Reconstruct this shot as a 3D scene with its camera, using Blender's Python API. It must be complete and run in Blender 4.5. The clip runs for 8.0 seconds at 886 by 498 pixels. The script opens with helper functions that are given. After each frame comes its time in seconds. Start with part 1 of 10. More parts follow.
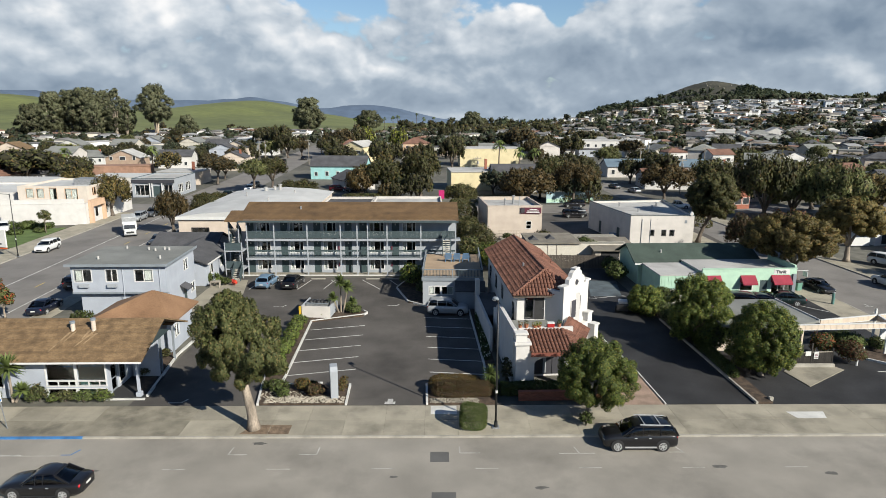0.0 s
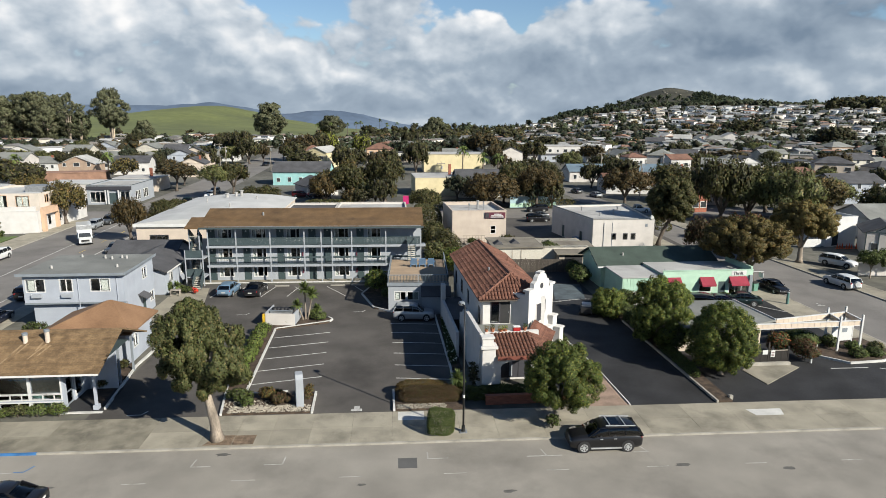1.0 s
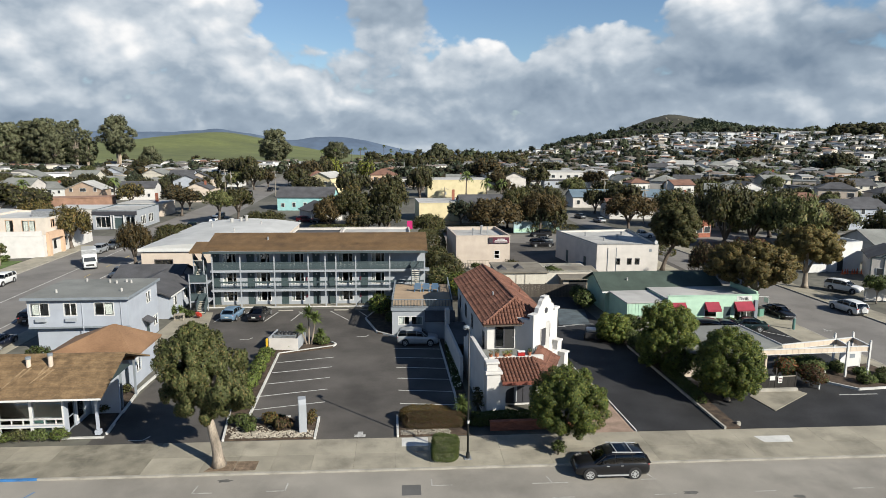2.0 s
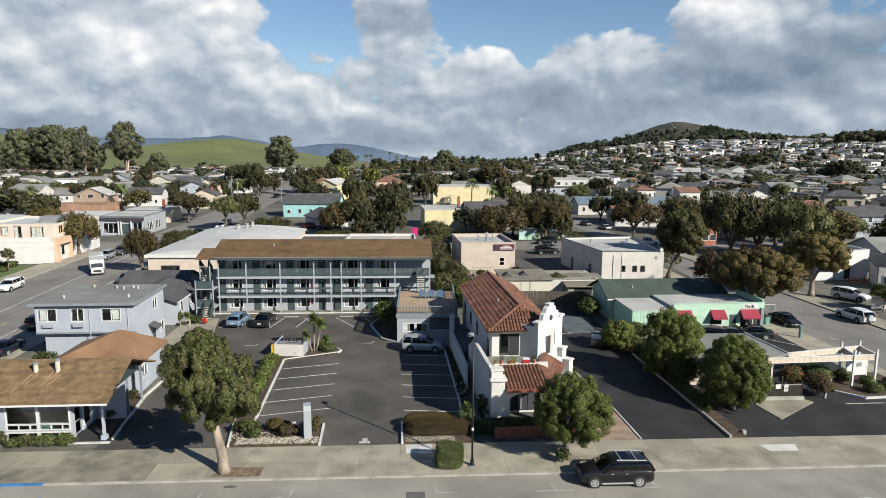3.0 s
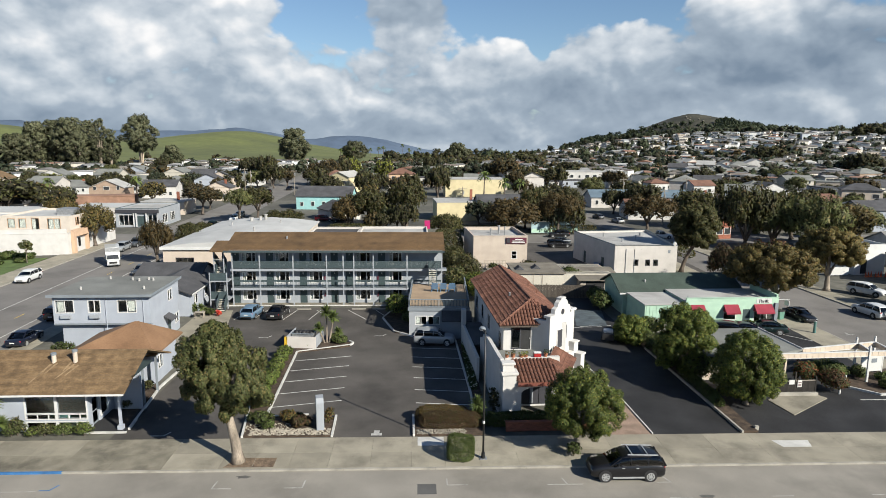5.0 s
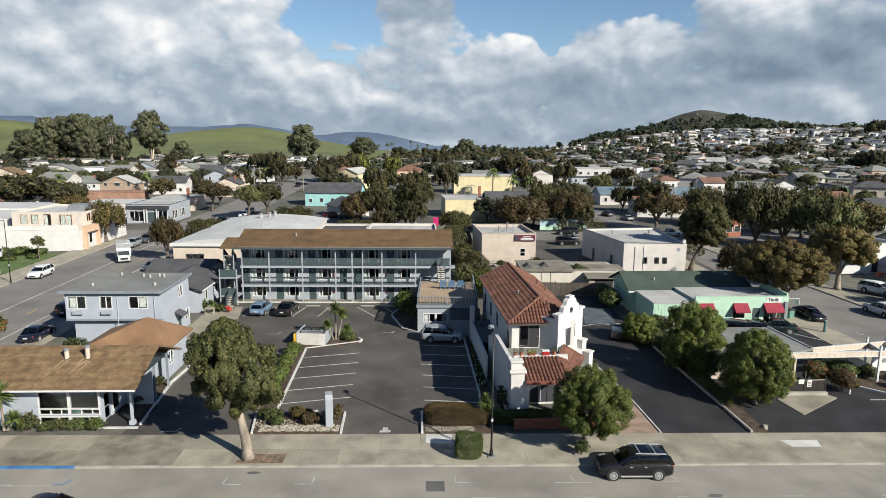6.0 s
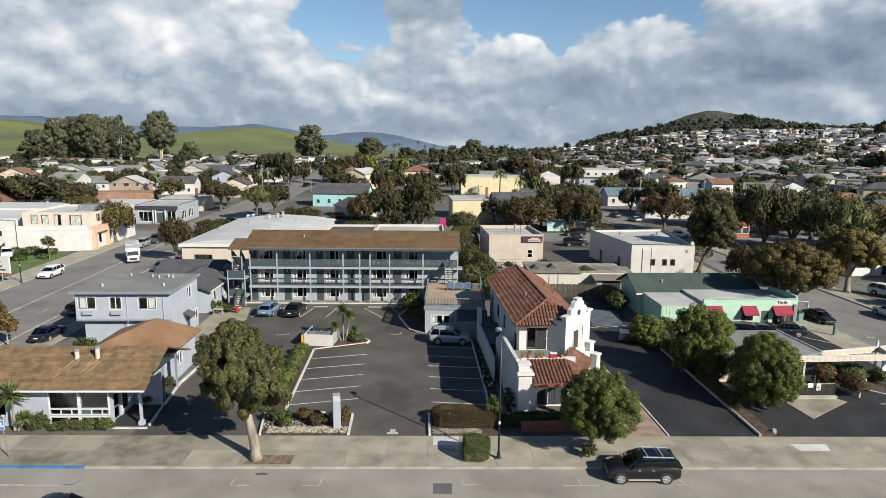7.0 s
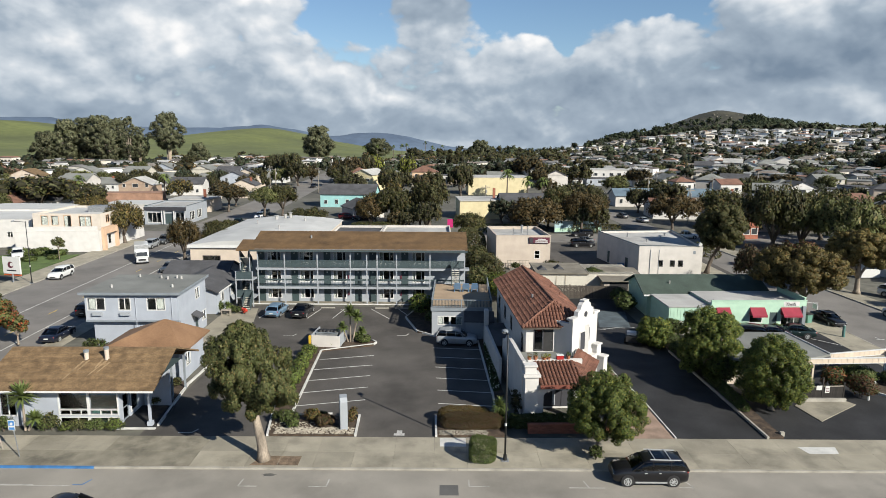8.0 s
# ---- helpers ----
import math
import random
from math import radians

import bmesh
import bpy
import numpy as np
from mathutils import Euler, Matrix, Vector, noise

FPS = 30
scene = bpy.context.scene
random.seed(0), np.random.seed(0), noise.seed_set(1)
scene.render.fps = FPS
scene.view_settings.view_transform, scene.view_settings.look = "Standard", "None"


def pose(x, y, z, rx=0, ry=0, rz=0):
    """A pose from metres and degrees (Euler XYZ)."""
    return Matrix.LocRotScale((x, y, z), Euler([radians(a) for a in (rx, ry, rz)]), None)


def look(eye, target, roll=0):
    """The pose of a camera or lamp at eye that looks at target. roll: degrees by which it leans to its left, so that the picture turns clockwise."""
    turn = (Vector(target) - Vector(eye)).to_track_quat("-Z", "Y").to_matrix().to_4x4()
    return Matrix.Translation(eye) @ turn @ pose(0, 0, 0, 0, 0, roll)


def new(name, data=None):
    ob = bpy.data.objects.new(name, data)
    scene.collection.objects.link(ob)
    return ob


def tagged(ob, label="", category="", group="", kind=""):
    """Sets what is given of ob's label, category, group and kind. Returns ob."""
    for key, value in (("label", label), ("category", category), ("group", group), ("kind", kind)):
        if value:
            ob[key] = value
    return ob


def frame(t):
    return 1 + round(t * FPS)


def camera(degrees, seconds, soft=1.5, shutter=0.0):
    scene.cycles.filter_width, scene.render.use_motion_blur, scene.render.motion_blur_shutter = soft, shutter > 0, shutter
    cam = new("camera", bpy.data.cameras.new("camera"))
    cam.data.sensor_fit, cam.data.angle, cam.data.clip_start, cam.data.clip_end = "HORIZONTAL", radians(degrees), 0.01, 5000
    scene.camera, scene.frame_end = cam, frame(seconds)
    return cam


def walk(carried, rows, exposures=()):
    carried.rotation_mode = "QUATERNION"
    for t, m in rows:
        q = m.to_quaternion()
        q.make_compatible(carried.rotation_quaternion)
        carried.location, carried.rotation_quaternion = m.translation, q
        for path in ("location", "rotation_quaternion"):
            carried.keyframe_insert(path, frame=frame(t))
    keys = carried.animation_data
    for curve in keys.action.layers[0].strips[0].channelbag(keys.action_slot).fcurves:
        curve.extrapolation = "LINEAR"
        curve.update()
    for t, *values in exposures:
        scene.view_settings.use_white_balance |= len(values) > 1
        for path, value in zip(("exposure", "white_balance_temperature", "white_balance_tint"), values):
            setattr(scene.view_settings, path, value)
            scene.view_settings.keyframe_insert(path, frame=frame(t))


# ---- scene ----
cam = camera(69.4, 8.0, soft=0.8)
PATH = [
    (0, (0.218, 0.559, 21.499), (0.247, 2.512, 21.07), 0.2),
    (0.5, (0.12, 0.582, 21.474), (0.251, 2.531, 21.046), 0.3),
    (1, (0.125, 0.59, 21.46), (0.265, 2.542, 21.048), 0.3),
    (1.5, (0.083, 0.568, 21.395), (0.22, 2.527, 21.015), 0.3),
    (2, (0.055, 0.561, 21.377), (0.185, 2.528, 21.043), 0.3),
    (3.5, (0.094, 0.346, 21.475), (0.198, 2.318, 21.163), 0.4),
    (4, (0.082, 0.339, 21.51), (0.177, 2.313, 21.199), 0.4),
    (4.5, (0.088, 0.338, 21.518), (0.174, 2.311, 21.201), 0.4),
    (5, (0.093, 0.308, 21.55), (0.168, 2.278, 21.213), 0.4),
    (6.5, (-0.009, 0.174, 21.799), (0.029, 2.143, 21.45), 0.5),
    (7, (-0.031, 0.169, 21.868), (-0.003, 2.139, 21.52), 0.5),
    (7.5, (-0.007, 0.138, 21.922), (0.01, 2.107, 21.574), 0.4),
    (8, (0.02, 0.113, 21.989), (0.025, 2.083, 21.642), 0.4),
]
walk(cam, [(t, look(eye, target, roll)) for t, eye, target, roll in PATH])

# ---- light ----
SUN_FROM = Vector((0.722, -0.692, 0.582)).normalized()   # towards the sun
SUN_EL = math.asin(SUN_FROM.z)
sun_data = bpy.data.lights.new("sun", "SUN")
sun_data.energy, sun_data.angle, sun_data.color = 5.0, radians(0.53), (1.0, 0.955, 0.84)
sun = new("sun", sun_data)
sun.matrix_world = look(SUN_FROM * 200, (0, 0, 0))
scene.view_settings.exposure = 0.8


def make_world():
    world = bpy.data.worlds.new("sky")
    world.use_nodes = True
    scene.world = world
    nt = world.node_tree
    nt.nodes.clear()
    N, L = nt.nodes.new, nt.links.new

    def val(v):
        n = N("ShaderNodeValue")
        n.outputs[0].default_value = v
        return n.outputs[0]

    def m(op, a, b=0.0, c=0.0, clamp=False):
        n = N("ShaderNodeMath")
        n.operation, n.use_clamp = op, clamp
        for i, s in enumerate((a, b, c)):
            if isinstance(s, (int, float)):
                n.inputs[i].default_value = s
            else:
                L(s, n.inputs[i])
        return n.outputs[0]

    def smooth(s, a, b):
        n = N("ShaderNodeMapRange")
        n.interpolation_type = "SMOOTHSTEP"
        L(s, n.inputs["Value"])
        n.inputs["From Min"].default_value, n.inputs["From Max"].default_value = a, b
        return n.outputs["Result"]

    sky = N("ShaderNodeTexSky")
    sky.sky_type, sky.sun_disc = "NISHITA", False
    sky.sun_elevation, sky.sun_rotation = SUN_EL, math.atan2(SUN_FROM.x, SUN_FROM.y)
    sky.altitude, sky.air_density, sky.dust_density, sky.ozone_density = 0, 1.0, 0.0, 4.0
    tc = N("ShaderNodeTexCoord")
    sep = N("ShaderNodeSeparateXYZ")
    L(tc.outputs["Generated"], sep.inputs[0])
    X, Yy, Z = sep.outputs
    az = m("ARCTAN2", X, Yy)                  # 0 straight ahead, + to the right
    el = m("ARCTAN2", Z, m("SQRT", m("ADD", m("MULTIPLY", X, X), m("MULTIPLY", Yy, Yy))))

    def field(daz, de, scale, detail, seed, rough=0.58):
        comb = N("ShaderNodeCombineXYZ")
        L(m("ADD", az, daz), comb.inputs[0])
        L(m("MULTIPLY", m("ADD", el, de), 1.55), comb.inputs[1])
        comb.inputs[2].default_value = seed
        n = N("ShaderNodeTexNoise")
        n.inputs["Scale"].default_value, n.inputs["Detail"].default_value = scale, detail
        n.inputs["Roughness"].default_value = rough
        n.inputs["Distortion"].default_value = 0.12
        L(comb.outputs[0], n.inputs["Vector"])
        return n.outputs[0]

    def lumps(scale, seed, daz=0.0, de=0.0):
        """Rounded heads of cumulus, 0 to about 1."""
        comb, nz, add, vo = N("ShaderNodeCombineXYZ"), N("ShaderNodeTexNoise"), N("ShaderNodeVectorMath"), N("ShaderNodeTexVoronoi")
        L(m("ADD", az, daz), comb.inputs[0])
        L(m("MULTIPLY", m("ADD", el, de), 1.35), comb.inputs[1])
        comb.inputs[2].default_value = seed
        nz.inputs["Scale"].default_value, nz.inputs["Detail"].default_value = scale * .8, 4
        L(comb.outputs[0], nz.inputs["Vector"])
        add.operation = "MULTIPLY_ADD"
        L(nz.outputs["Color"], add.inputs[0])
        add.inputs[1].default_value = (1.1 / scale,) * 3
        L(comb.outputs[0], add.inputs[2])
        vo.feature = "SMOOTH_F1"
        vo.inputs["Scale"].default_value, vo.inputs["Detail"].default_value, vo.inputs["Roughness"].default_value = scale, 3.0, 0.45
        vo.inputs["Smoothness"].default_value = 0.35
        L(add.outputs[0], vo.inputs["Vector"])
        return m("SUBTRACT", 1.0, vo.outputs["Distance"])

    def bump(a0, e0, wa, we, amp):
        u = m("DIVIDE", m("SUBTRACT", az, a0), wa)
        v = m("DIVIDE", m("SUBTRACT", el, e0), we)
        q = m("ADD", m("MULTIPLY", u, u), m("MULTIPLY", v, v))
        return m("MULTIPLY", m("EXPONENT", m("MULTIPLY", q, -1.0)), amp)

    # cumulus masses (+) and openings of blue (-)
    masses = [(0.08, 0.115, 0.085, 0.055, 0.16), (0.325, 0.130, 0.060, 0.040, 0.20), (0.47, 0.190, 0.10, 0.05, 0.22), (0.55, 0.115, 0.20, 0.06, 0.22),
              (-0.17, 0.095, 0.07, 0.035, 0.12), (-0.27, 0.155, 0.06, 0.05, 0.14), (-0.49, 0.12, 0.12, 0.06, 0.16), (-0.03, 0.19, 0.06, 0.05, 0.16),
              (-0.148, 0.198, 0.046, 0.050, -0.42), (-0.25, 0.185, 0.04, 0.04, 0.22), (-0.55, 0.12, 0.07, 0.07, 0.26), (0.02, 0.185, 0.05, 0.045, 0.15), (0.31, 0.135, 0.06, 0.035, 0.10), (0.21, 0.222, 0.16, 0.042, -0.52), (0.183, 0.150, 0.018, 0.040, -0.30),
              (-0.47, 0.21, 0.20, 0.06, 0.34), (-0.64, 0.17, 0.12, 0.08, 0.2), (-0.01, 0.195, 0.085, 0.05, 0.14), (0.46, 0.21, 0.07, 0.04, 0.2), (-0.49, 0.095, 0.05, 0.05, 0.30)]
    shape = val(0.065)
    for row in masses:
        shape = m("ADD", shape, bump(*row))
    low = m("MULTIPLY", smooth(el, 0.17, 0.0), 0.36)
    low = m("SUBTRACT", low, m("MULTIPLY", smooth(el, 0.24, 0.50), 0.16))      # broken cloud overhead
    n_big = m("MULTIPLY", m("ADD", field(0.0, 0.0, 9.5, 9.0, 3.1, 0.50), -0.5), 1.0)
    n_up = m("MULTIPLY", m("ADD", field(0.010, 0.016, 9.5, 9.0, 3.1, 0.50), -0.5), 1.0)
    base = m("ADD", m("ADD", shape, low), 0.5)
    heads, heads_up = lumps(9.0, 2.2), lumps(9.0, 2.2, 0.010, 0.016)
    curls, curls_up = lumps(24.0, 5.1), lumps(24.0, 5.1, 0.010, 0.016)
    n_big = m("ADD", m("ADD", m("MULTIPLY", n_big, 0.6), m("MULTIPLY", m("SUBTRACT", curls, 0.50), 0.09)), m("MULTIPLY", m("SUBTRACT", heads, 0.50), 0.34))
    n_up = m("ADD", m("ADD", m("MULTIPLY", n_up, 0.6), m("MULTIPLY", m("SUBTRACT", curls_up, 0.50), 0.09)), m("MULTIPLY", m("SUBTRACT", heads_up, 0.50), 0.34))
    dens, dens_up = m("ADD", n_big, base), m("ADD", n_up, base)
    cover = smooth(dens, 0.455, 0.55)
    lit = m("SUBTRACT", dens, dens_up)                       # thins out upwards and sunwards: a lit edge
    thick = smooth(dens, 0.52, 0.95)
    puff = field(0.0, 0.0, 18.0, 6.0, 7.7, 0.5)
    lum = val(0.655)
    for row in ((0.09, 0.140, 0.07, 0.035, 0.30), (0.33, 0.145, 0.045, 0.03, 0.34), (0.45, 0.20, 0.09, 0.03, 0.30), (-0.17, 0.105, 0.06, 0.02, 0.25), (-0.44, 0.125, 0.14, 0.05, 0.36),
                (-0.26, 0.17, 0.06, 0.04, 0.22), (-0.64, 0.095, 0.07, 0.04, 0.25), (-0.09, 0.07, 0.08, 0.025, 0.12), (-0.60, 0.145, 0.07, 0.025, -0.06), (-0.40, 0.21, 0.16, 0.03, 0.08), (-0.02, 0.195, 0.06, 0.03, -0.10), (-0.245, 0.19, 0.035, 0.03, 0.2), (0.25, 0.04, 0.5, 0.02, 0.10),
                (0.52, 0.105, 0.13, 0.035, -0.36), (0.66, 0.14, 0.12, 0.06, -0.14), (0.30, 0.065, 0.14, 0.03, -0.28), (0.0, 0.03, 0.9, 0.03, -0.04), (-0.30, 0.10, 0.05, 0.02, -0.10), (-0.5, 0.06, 0.3, 0.03, 0.06)):
        lum = m("ADD", lum, bump(*row))
    bright = m("ADD", m("MULTIPLY", lit, 1.35), m("ADD", m("MULTIPLY", m("SUBTRACT", puff, 0.5), 0.17), m("MULTIPLY", m("SUBTRACT", heads, 0.52), 0.30)))
    bright = m("SUBTRACT", m("ADD", bright, lum), m("MULTIPLY", thick, 0.10))
    bright = m("SUBTRACT", bright, m("MULTIPLY", smooth(el, 0.06, 0.0), 0.06), clamp=True)
    ramp = N("ShaderNodeValToRGB")
    L(bright, ramp.inputs[0])
    e = ramp.color_ramp.elements
    e[0].position, e[0].color = 0.0, (0.20, 0.27, 0.36, 1)
    e[1].position, e[1].color = 1.0, (1.0, 1.0, 1.0, 1)
    mid = e.new(0.45)
    mid.color = (0.38, 0.46, 0.55, 1)
    mid = e.new(0.75)
    mid.color = (0.66, 0.72, 0.78, 1)
    sky_bg, cloud_bg, mix = N("ShaderNodeBackground"), N("ShaderNodeBackground"), N("ShaderNodeMixShader")
    sky_bg.inputs["Strength"].default_value, cloud_bg.inputs["Strength"].default_value = 0.060, 0.56
    L(sky.outputs[0], sky_bg.inputs["Color"])
    L(ramp.outputs[0], cloud_bg.inputs["Color"])
    L(cover, mix.inputs[0])
    L(sky_bg.outputs[0], mix.inputs[1])
    L(cloud_bg.outputs[0], mix.inputs[2])
    out = N("ShaderNodeOutputWorld")
    L(mix.outputs[0], out.inputs[0])


make_world()


# ---- materials ----
def mat(name, col, rough=0.85, var=0.12, scale=0.6, fine=18.0, bump=0.15, metal=0.0, spec=0.4, rand=0.0, stretch=(1, 1, 1), col2=None, stain=0.0, coat=0.0):
    """A surface with large patches, fine grain and relief; rand: from object to object; stain: dark worn blotches."""
    col = tuple(v * 0.68 for v in col)
    col2 = col2 and tuple(v * 0.68 for v in col2)
    mt = bpy.data.materials.new(name)
    mt.use_nodes = True
    nt = mt.node_tree
    N, L = nt.nodes.new, nt.links.new
    b = nt.nodes["Principled BSDF"]
    b.inputs["Roughness"].default_value, b.inputs["Metallic"].default_value = rough, metal
    b.inputs["Specular IOR Level"].default_value = spec
    b.inputs["Coat Weight"].default_value = coat
    b.inputs["Coat Roughness"].default_value = 0.06
    tc, mp = N("ShaderNodeTexCoord"), N("ShaderNodeMapping")
    mp.inputs["Scale"].default_value = stretch
    L(tc.outputs["Object"], mp.inputs["Vector"])
    big, small = N("ShaderNodeTexNoise"), N("ShaderNodeTexNoise")
    big.inputs["Scale"].default_value, big.inputs["Detail"].default_value = scale, 4
    small.inputs["Scale"].default_value, small.inputs["Detail"].default_value = fine, 3
    L(mp.outputs[0], big.inputs["Vector"])
    L(mp.outputs[0], small.inputs["Vector"])
    c1 = N("ShaderNodeMix")
    c1.data_type = "RGBA"
    c2 = col2 or tuple(min(1, v * (1 + 2.2 * var)) for v in col)
    c1.inputs["A"].default_value = (*[v * (1 - 1.6 * var) for v in col], 1)
    c1.inputs["B"].default_value = (*c2, 1)
    mr = N("ShaderNodeMapRange")
    mr.inputs["From Min"].default_value, mr.inputs["From Max"].default_value = 0.3, 0.7
    L(big.outputs[0], mr.inputs["Value"])
    L(mr.outputs[0], c1.inputs["Factor"])
    hsv = N("ShaderNodeHueSaturation")
    L(c1.outputs["Result"], hsv.inputs["Color"])
    v = N("ShaderNodeMapRange")
    v.inputs["From Min"].default_value, v.inputs["From Max"].default_value = 0.3, 0.7
    v.inputs["To Min"].default_value, v.inputs["To Max"].default_value = 1 - var, 1 + var
    L(small.outputs[0], v.inputs["Value"])
    last = v.outputs[0]
    if rand:
        oi, r = N("ShaderNodeObjectInfo"), N("ShaderNodeMapRange")
        r.inputs["To Min"].default_value, r.inputs["To Max"].default_value = 1 - rand, 1 + rand
        L(oi.outputs["Random"], r.inputs["Value"])
        mul = N("ShaderNodeMath")
        mul.operation = "MULTIPLY"
        L(last, mul.inputs[0])
        L(r.outputs[0], mul.inputs[1])
        last = mul.outputs[0]
    if stain:
        st, sr, mul = N("ShaderNodeTexNoise"), N("ShaderNodeMapRange"), N("ShaderNodeMath")
        st.inputs["Scale"].default_value, st.inputs["Detail"].default_value, st.inputs["Roughness"].default_value = scale * 0.6, 7, 0.65
        L(mp.outputs[0], st.inputs["Vector"])
        sr.inputs["From Min"].default_value, sr.inputs["From Max"].default_value = 0.5, 0.68
        sr.inputs["To Min"].default_value, sr.inputs["To Max"].default_value = 1.0, 1 - stain
        L(st.outputs[0], sr.inputs["Value"])
        mul.operation = "MULTIPLY"
        L(last, mul.inputs[0])
        L(sr.outputs[0], mul.inputs[1])
        last = mul.outputs[0]
    L(last, hsv.inputs["Value"])
    L(hsv.outputs[0], b.inputs["Base Color"])
    if bump:
        bp = N("ShaderNodeBump")
        bp.inputs["Strength"].default_value, bp.inputs["Distance"].default_value = bump, 0.02
        L(small.outputs[0], bp.inputs["Height"])
        L(bp.outputs[0], b.inputs["Normal"])
    return mt


def leaf_mat(name, dark, light, tip=None, tips=0.12, trans=0.16, patch=0.55):
    """Leaves: every leaf its own tone, every plant its own shade."""
    mt = bpy.data.materials.new(name)
    mt.use_nodes = True
    nt = mt.node_tree
    N, L = nt.nodes.new, nt.links.new
    b, out = nt.nodes["Principled BSDF"], nt.nodes["Material Output"]
    b.inputs["Roughness"].default_value, b.inputs["Specular IOR Level"].default_value = 0.62, 0.25
    geo, oi, ramp, hsv = N("ShaderNodeNewGeometry"), N("ShaderNodeObjectInfo"), N("ShaderNodeValToRGB"), N("ShaderNodeHueSaturation")
    e = ramp.color_ramp.elements
    e[0].color, e[1].color = (*[.5 * a + .5 * b for a, b in zip(dark, light)], 1), (*light, 1)
    e[1].position = 1 - tips if tip else 1.0
    if tip:
        k = e.new(1 - tips + 0.02)
        k.color = (*tip, 1)
    L(geo.outputs["Random Per Island"], ramp.inputs[0])
    tc, nz = N("ShaderNodeTexCoord"), N("ShaderNodeTexNoise")
    nz.inputs["Scale"].default_value = patch
    L(tc.outputs["Object"], nz.inputs["Vector"])
    r = N("ShaderNodeMapRange")
    r.inputs["To Min"].default_value, r.inputs["To Max"].default_value = 0.8, 1.2
    L(oi.outputs["Random"], r.inputs["Value"])
    r2 = N("ShaderNodeMapRange")
    r2.inputs["From Min"].default_value, r2.inputs["From Max"].default_value = 0.3, 0.7
    r2.inputs["To Min"].default_value, r2.inputs["To Max"].default_value = 0.7, 1.3
    L(nz.outputs[0], r2.inputs["Value"])
    mul = N("ShaderNodeMath")
    mul.operation = "MULTIPLY"
    L(r.outputs[0], mul.inputs[0])
    L(r2.outputs[0], mul.inputs[1])
    L(ramp.outputs[0], hsv.inputs["Color"])
    L(mul.outputs[0], hsv.inputs["Value"])
    L(hsv.outputs[0], b.inputs["Base Color"])
    tr, mix = N("ShaderNodeBsdfTranslucent"), N("ShaderNodeMixShader")
    L(hsv.outputs[0], tr.inputs["Color"])
    mix.inputs[0].default_value = trans
    L(b.outputs[0], mix.inputs[1])
    L(tr.outputs[0], mix.inputs[2])
    L(mix.outputs[0], out.inputs["Surface"])
    return mt


def glass_mat(name, tint=(0.75, 0.8, 0.82), clear=0.75):
    mt = bpy.data.materials.new(name)
    mt.use_nodes = True
    nt = mt.node_tree
    nt.nodes.clear()
    N, L = nt.nodes.new, nt.links.new
    t, g, f, mix, out = N("ShaderNodeBsdfTransparent"), N("ShaderNodeBsdfGlossy"), N("ShaderNodeFresnel"), N("ShaderNodeMixShader"), N("ShaderNodeOutputMaterial")
    t.inputs[0].default_value = (*[v * clear for v in tint], 1)
    g.inputs["Roughness"].default_value = 0.03
    f.inputs["IOR"].default_value = 1.7
    L(f.outputs[0], mix.inputs[0])
    L(t.outputs[0], mix.inputs[1])
    L(g.outputs[0], mix.inputs[2])
    L(mix.outputs[0], out.inputs[0])
    return mt


M = {}
M["street"] = mat("street_asphalt", (0.315, 0.290, 0.252), 0.9, 0.09, 0.25, 40, 0.3, stain=0.24)
M["cross"] = mat("cross_street_asphalt", (0.225, 0.21, 0.195), 0.9, 0.09, 0.2, 40, 0.3, stain=0.2)
M["lot"] = mat("lot_asphalt", (0.094, 0.085, 0.077), 0.93, 0.18, 0.22, 45, 0.35, stain=0.34)
M["lot_new"] = mat("driveway_asphalt", (0.027, 0.027, 0.029), 0.8, 0.22, 0.35, 45, 0.35, stain=0.35)
M["patch"] = mat("asphalt_patch", (0.12, 0.118, 0.115), 0.92, 0.1, 0.5, 30, 0.3)
M["concrete"] = mat("pavement_concrete", (0.350, 0.318, 0.250), 0.9, 0.10, 0.5, 25, 0.2, rand=0.14, stain=0.34)
# Stained pavement slabs; under the motel its dark tone stands for shadow.
M["concrete_dark"] = mat("stained_shaded_concrete", (0.265, 0.24, 0.185), 0.9, 0.14, 0.8, 25, 0.2, rand=0.12, stain=0.4)
M["kerb"] = mat("kerb_concrete", (0.40, 0.375, 0.325), 0.9, 0.1, 0.9, 20, 0.2, stain=0.25)
M["kerb_white"] = mat("white_kerb_paint", (0.66, 0.65, 0.62), 0.7, 0.08, 0.9, 14, 0.15, stain=0.15)
M["kerb_blue"] = mat("blue_kerb_paint", (0.055, 0.20, 0.46), 0.7, 0.1, 1.2, 14, 0.15, stain=0.35)
M["line"] = mat("road_paint", (0.62, 0.61, 0.58), 0.75, 0.12, 1.5, 22, 0.1, stain=0.35)
M["line_faint"] = mat("worn_road_paint", (0.44, 0.425, 0.395), 0.85, 0.12, 1.5, 22, 0.1, stain=0.35)
M["oil"] = mat("oil_stain", (0.13, 0.125, 0.115), 0.8, 0.2, 1.5, 20, 0.1)
M["line_yellow"] = mat("yellow_road_paint", (0.62, 0.45, 0.10), 0.75, 0.12, 1.5, 22, 0.1, stain=0.35)
M["soil"] = mat("garden_soil", (0.075, 0.052, 0.036), 0.97, 0.3, 2.0, 12, 0.8)
M["soil_pit"] = mat("dry_pit_soil", (0.19, 0.135, 0.09), 0.97, 0.25, 2.5, 14, 0.6)
M["gravel"] = mat("pale_rock", (0.30, 0.27, 0.22), 0.9, 0.25, 3.0, 9, 0.3, rand=0.35)
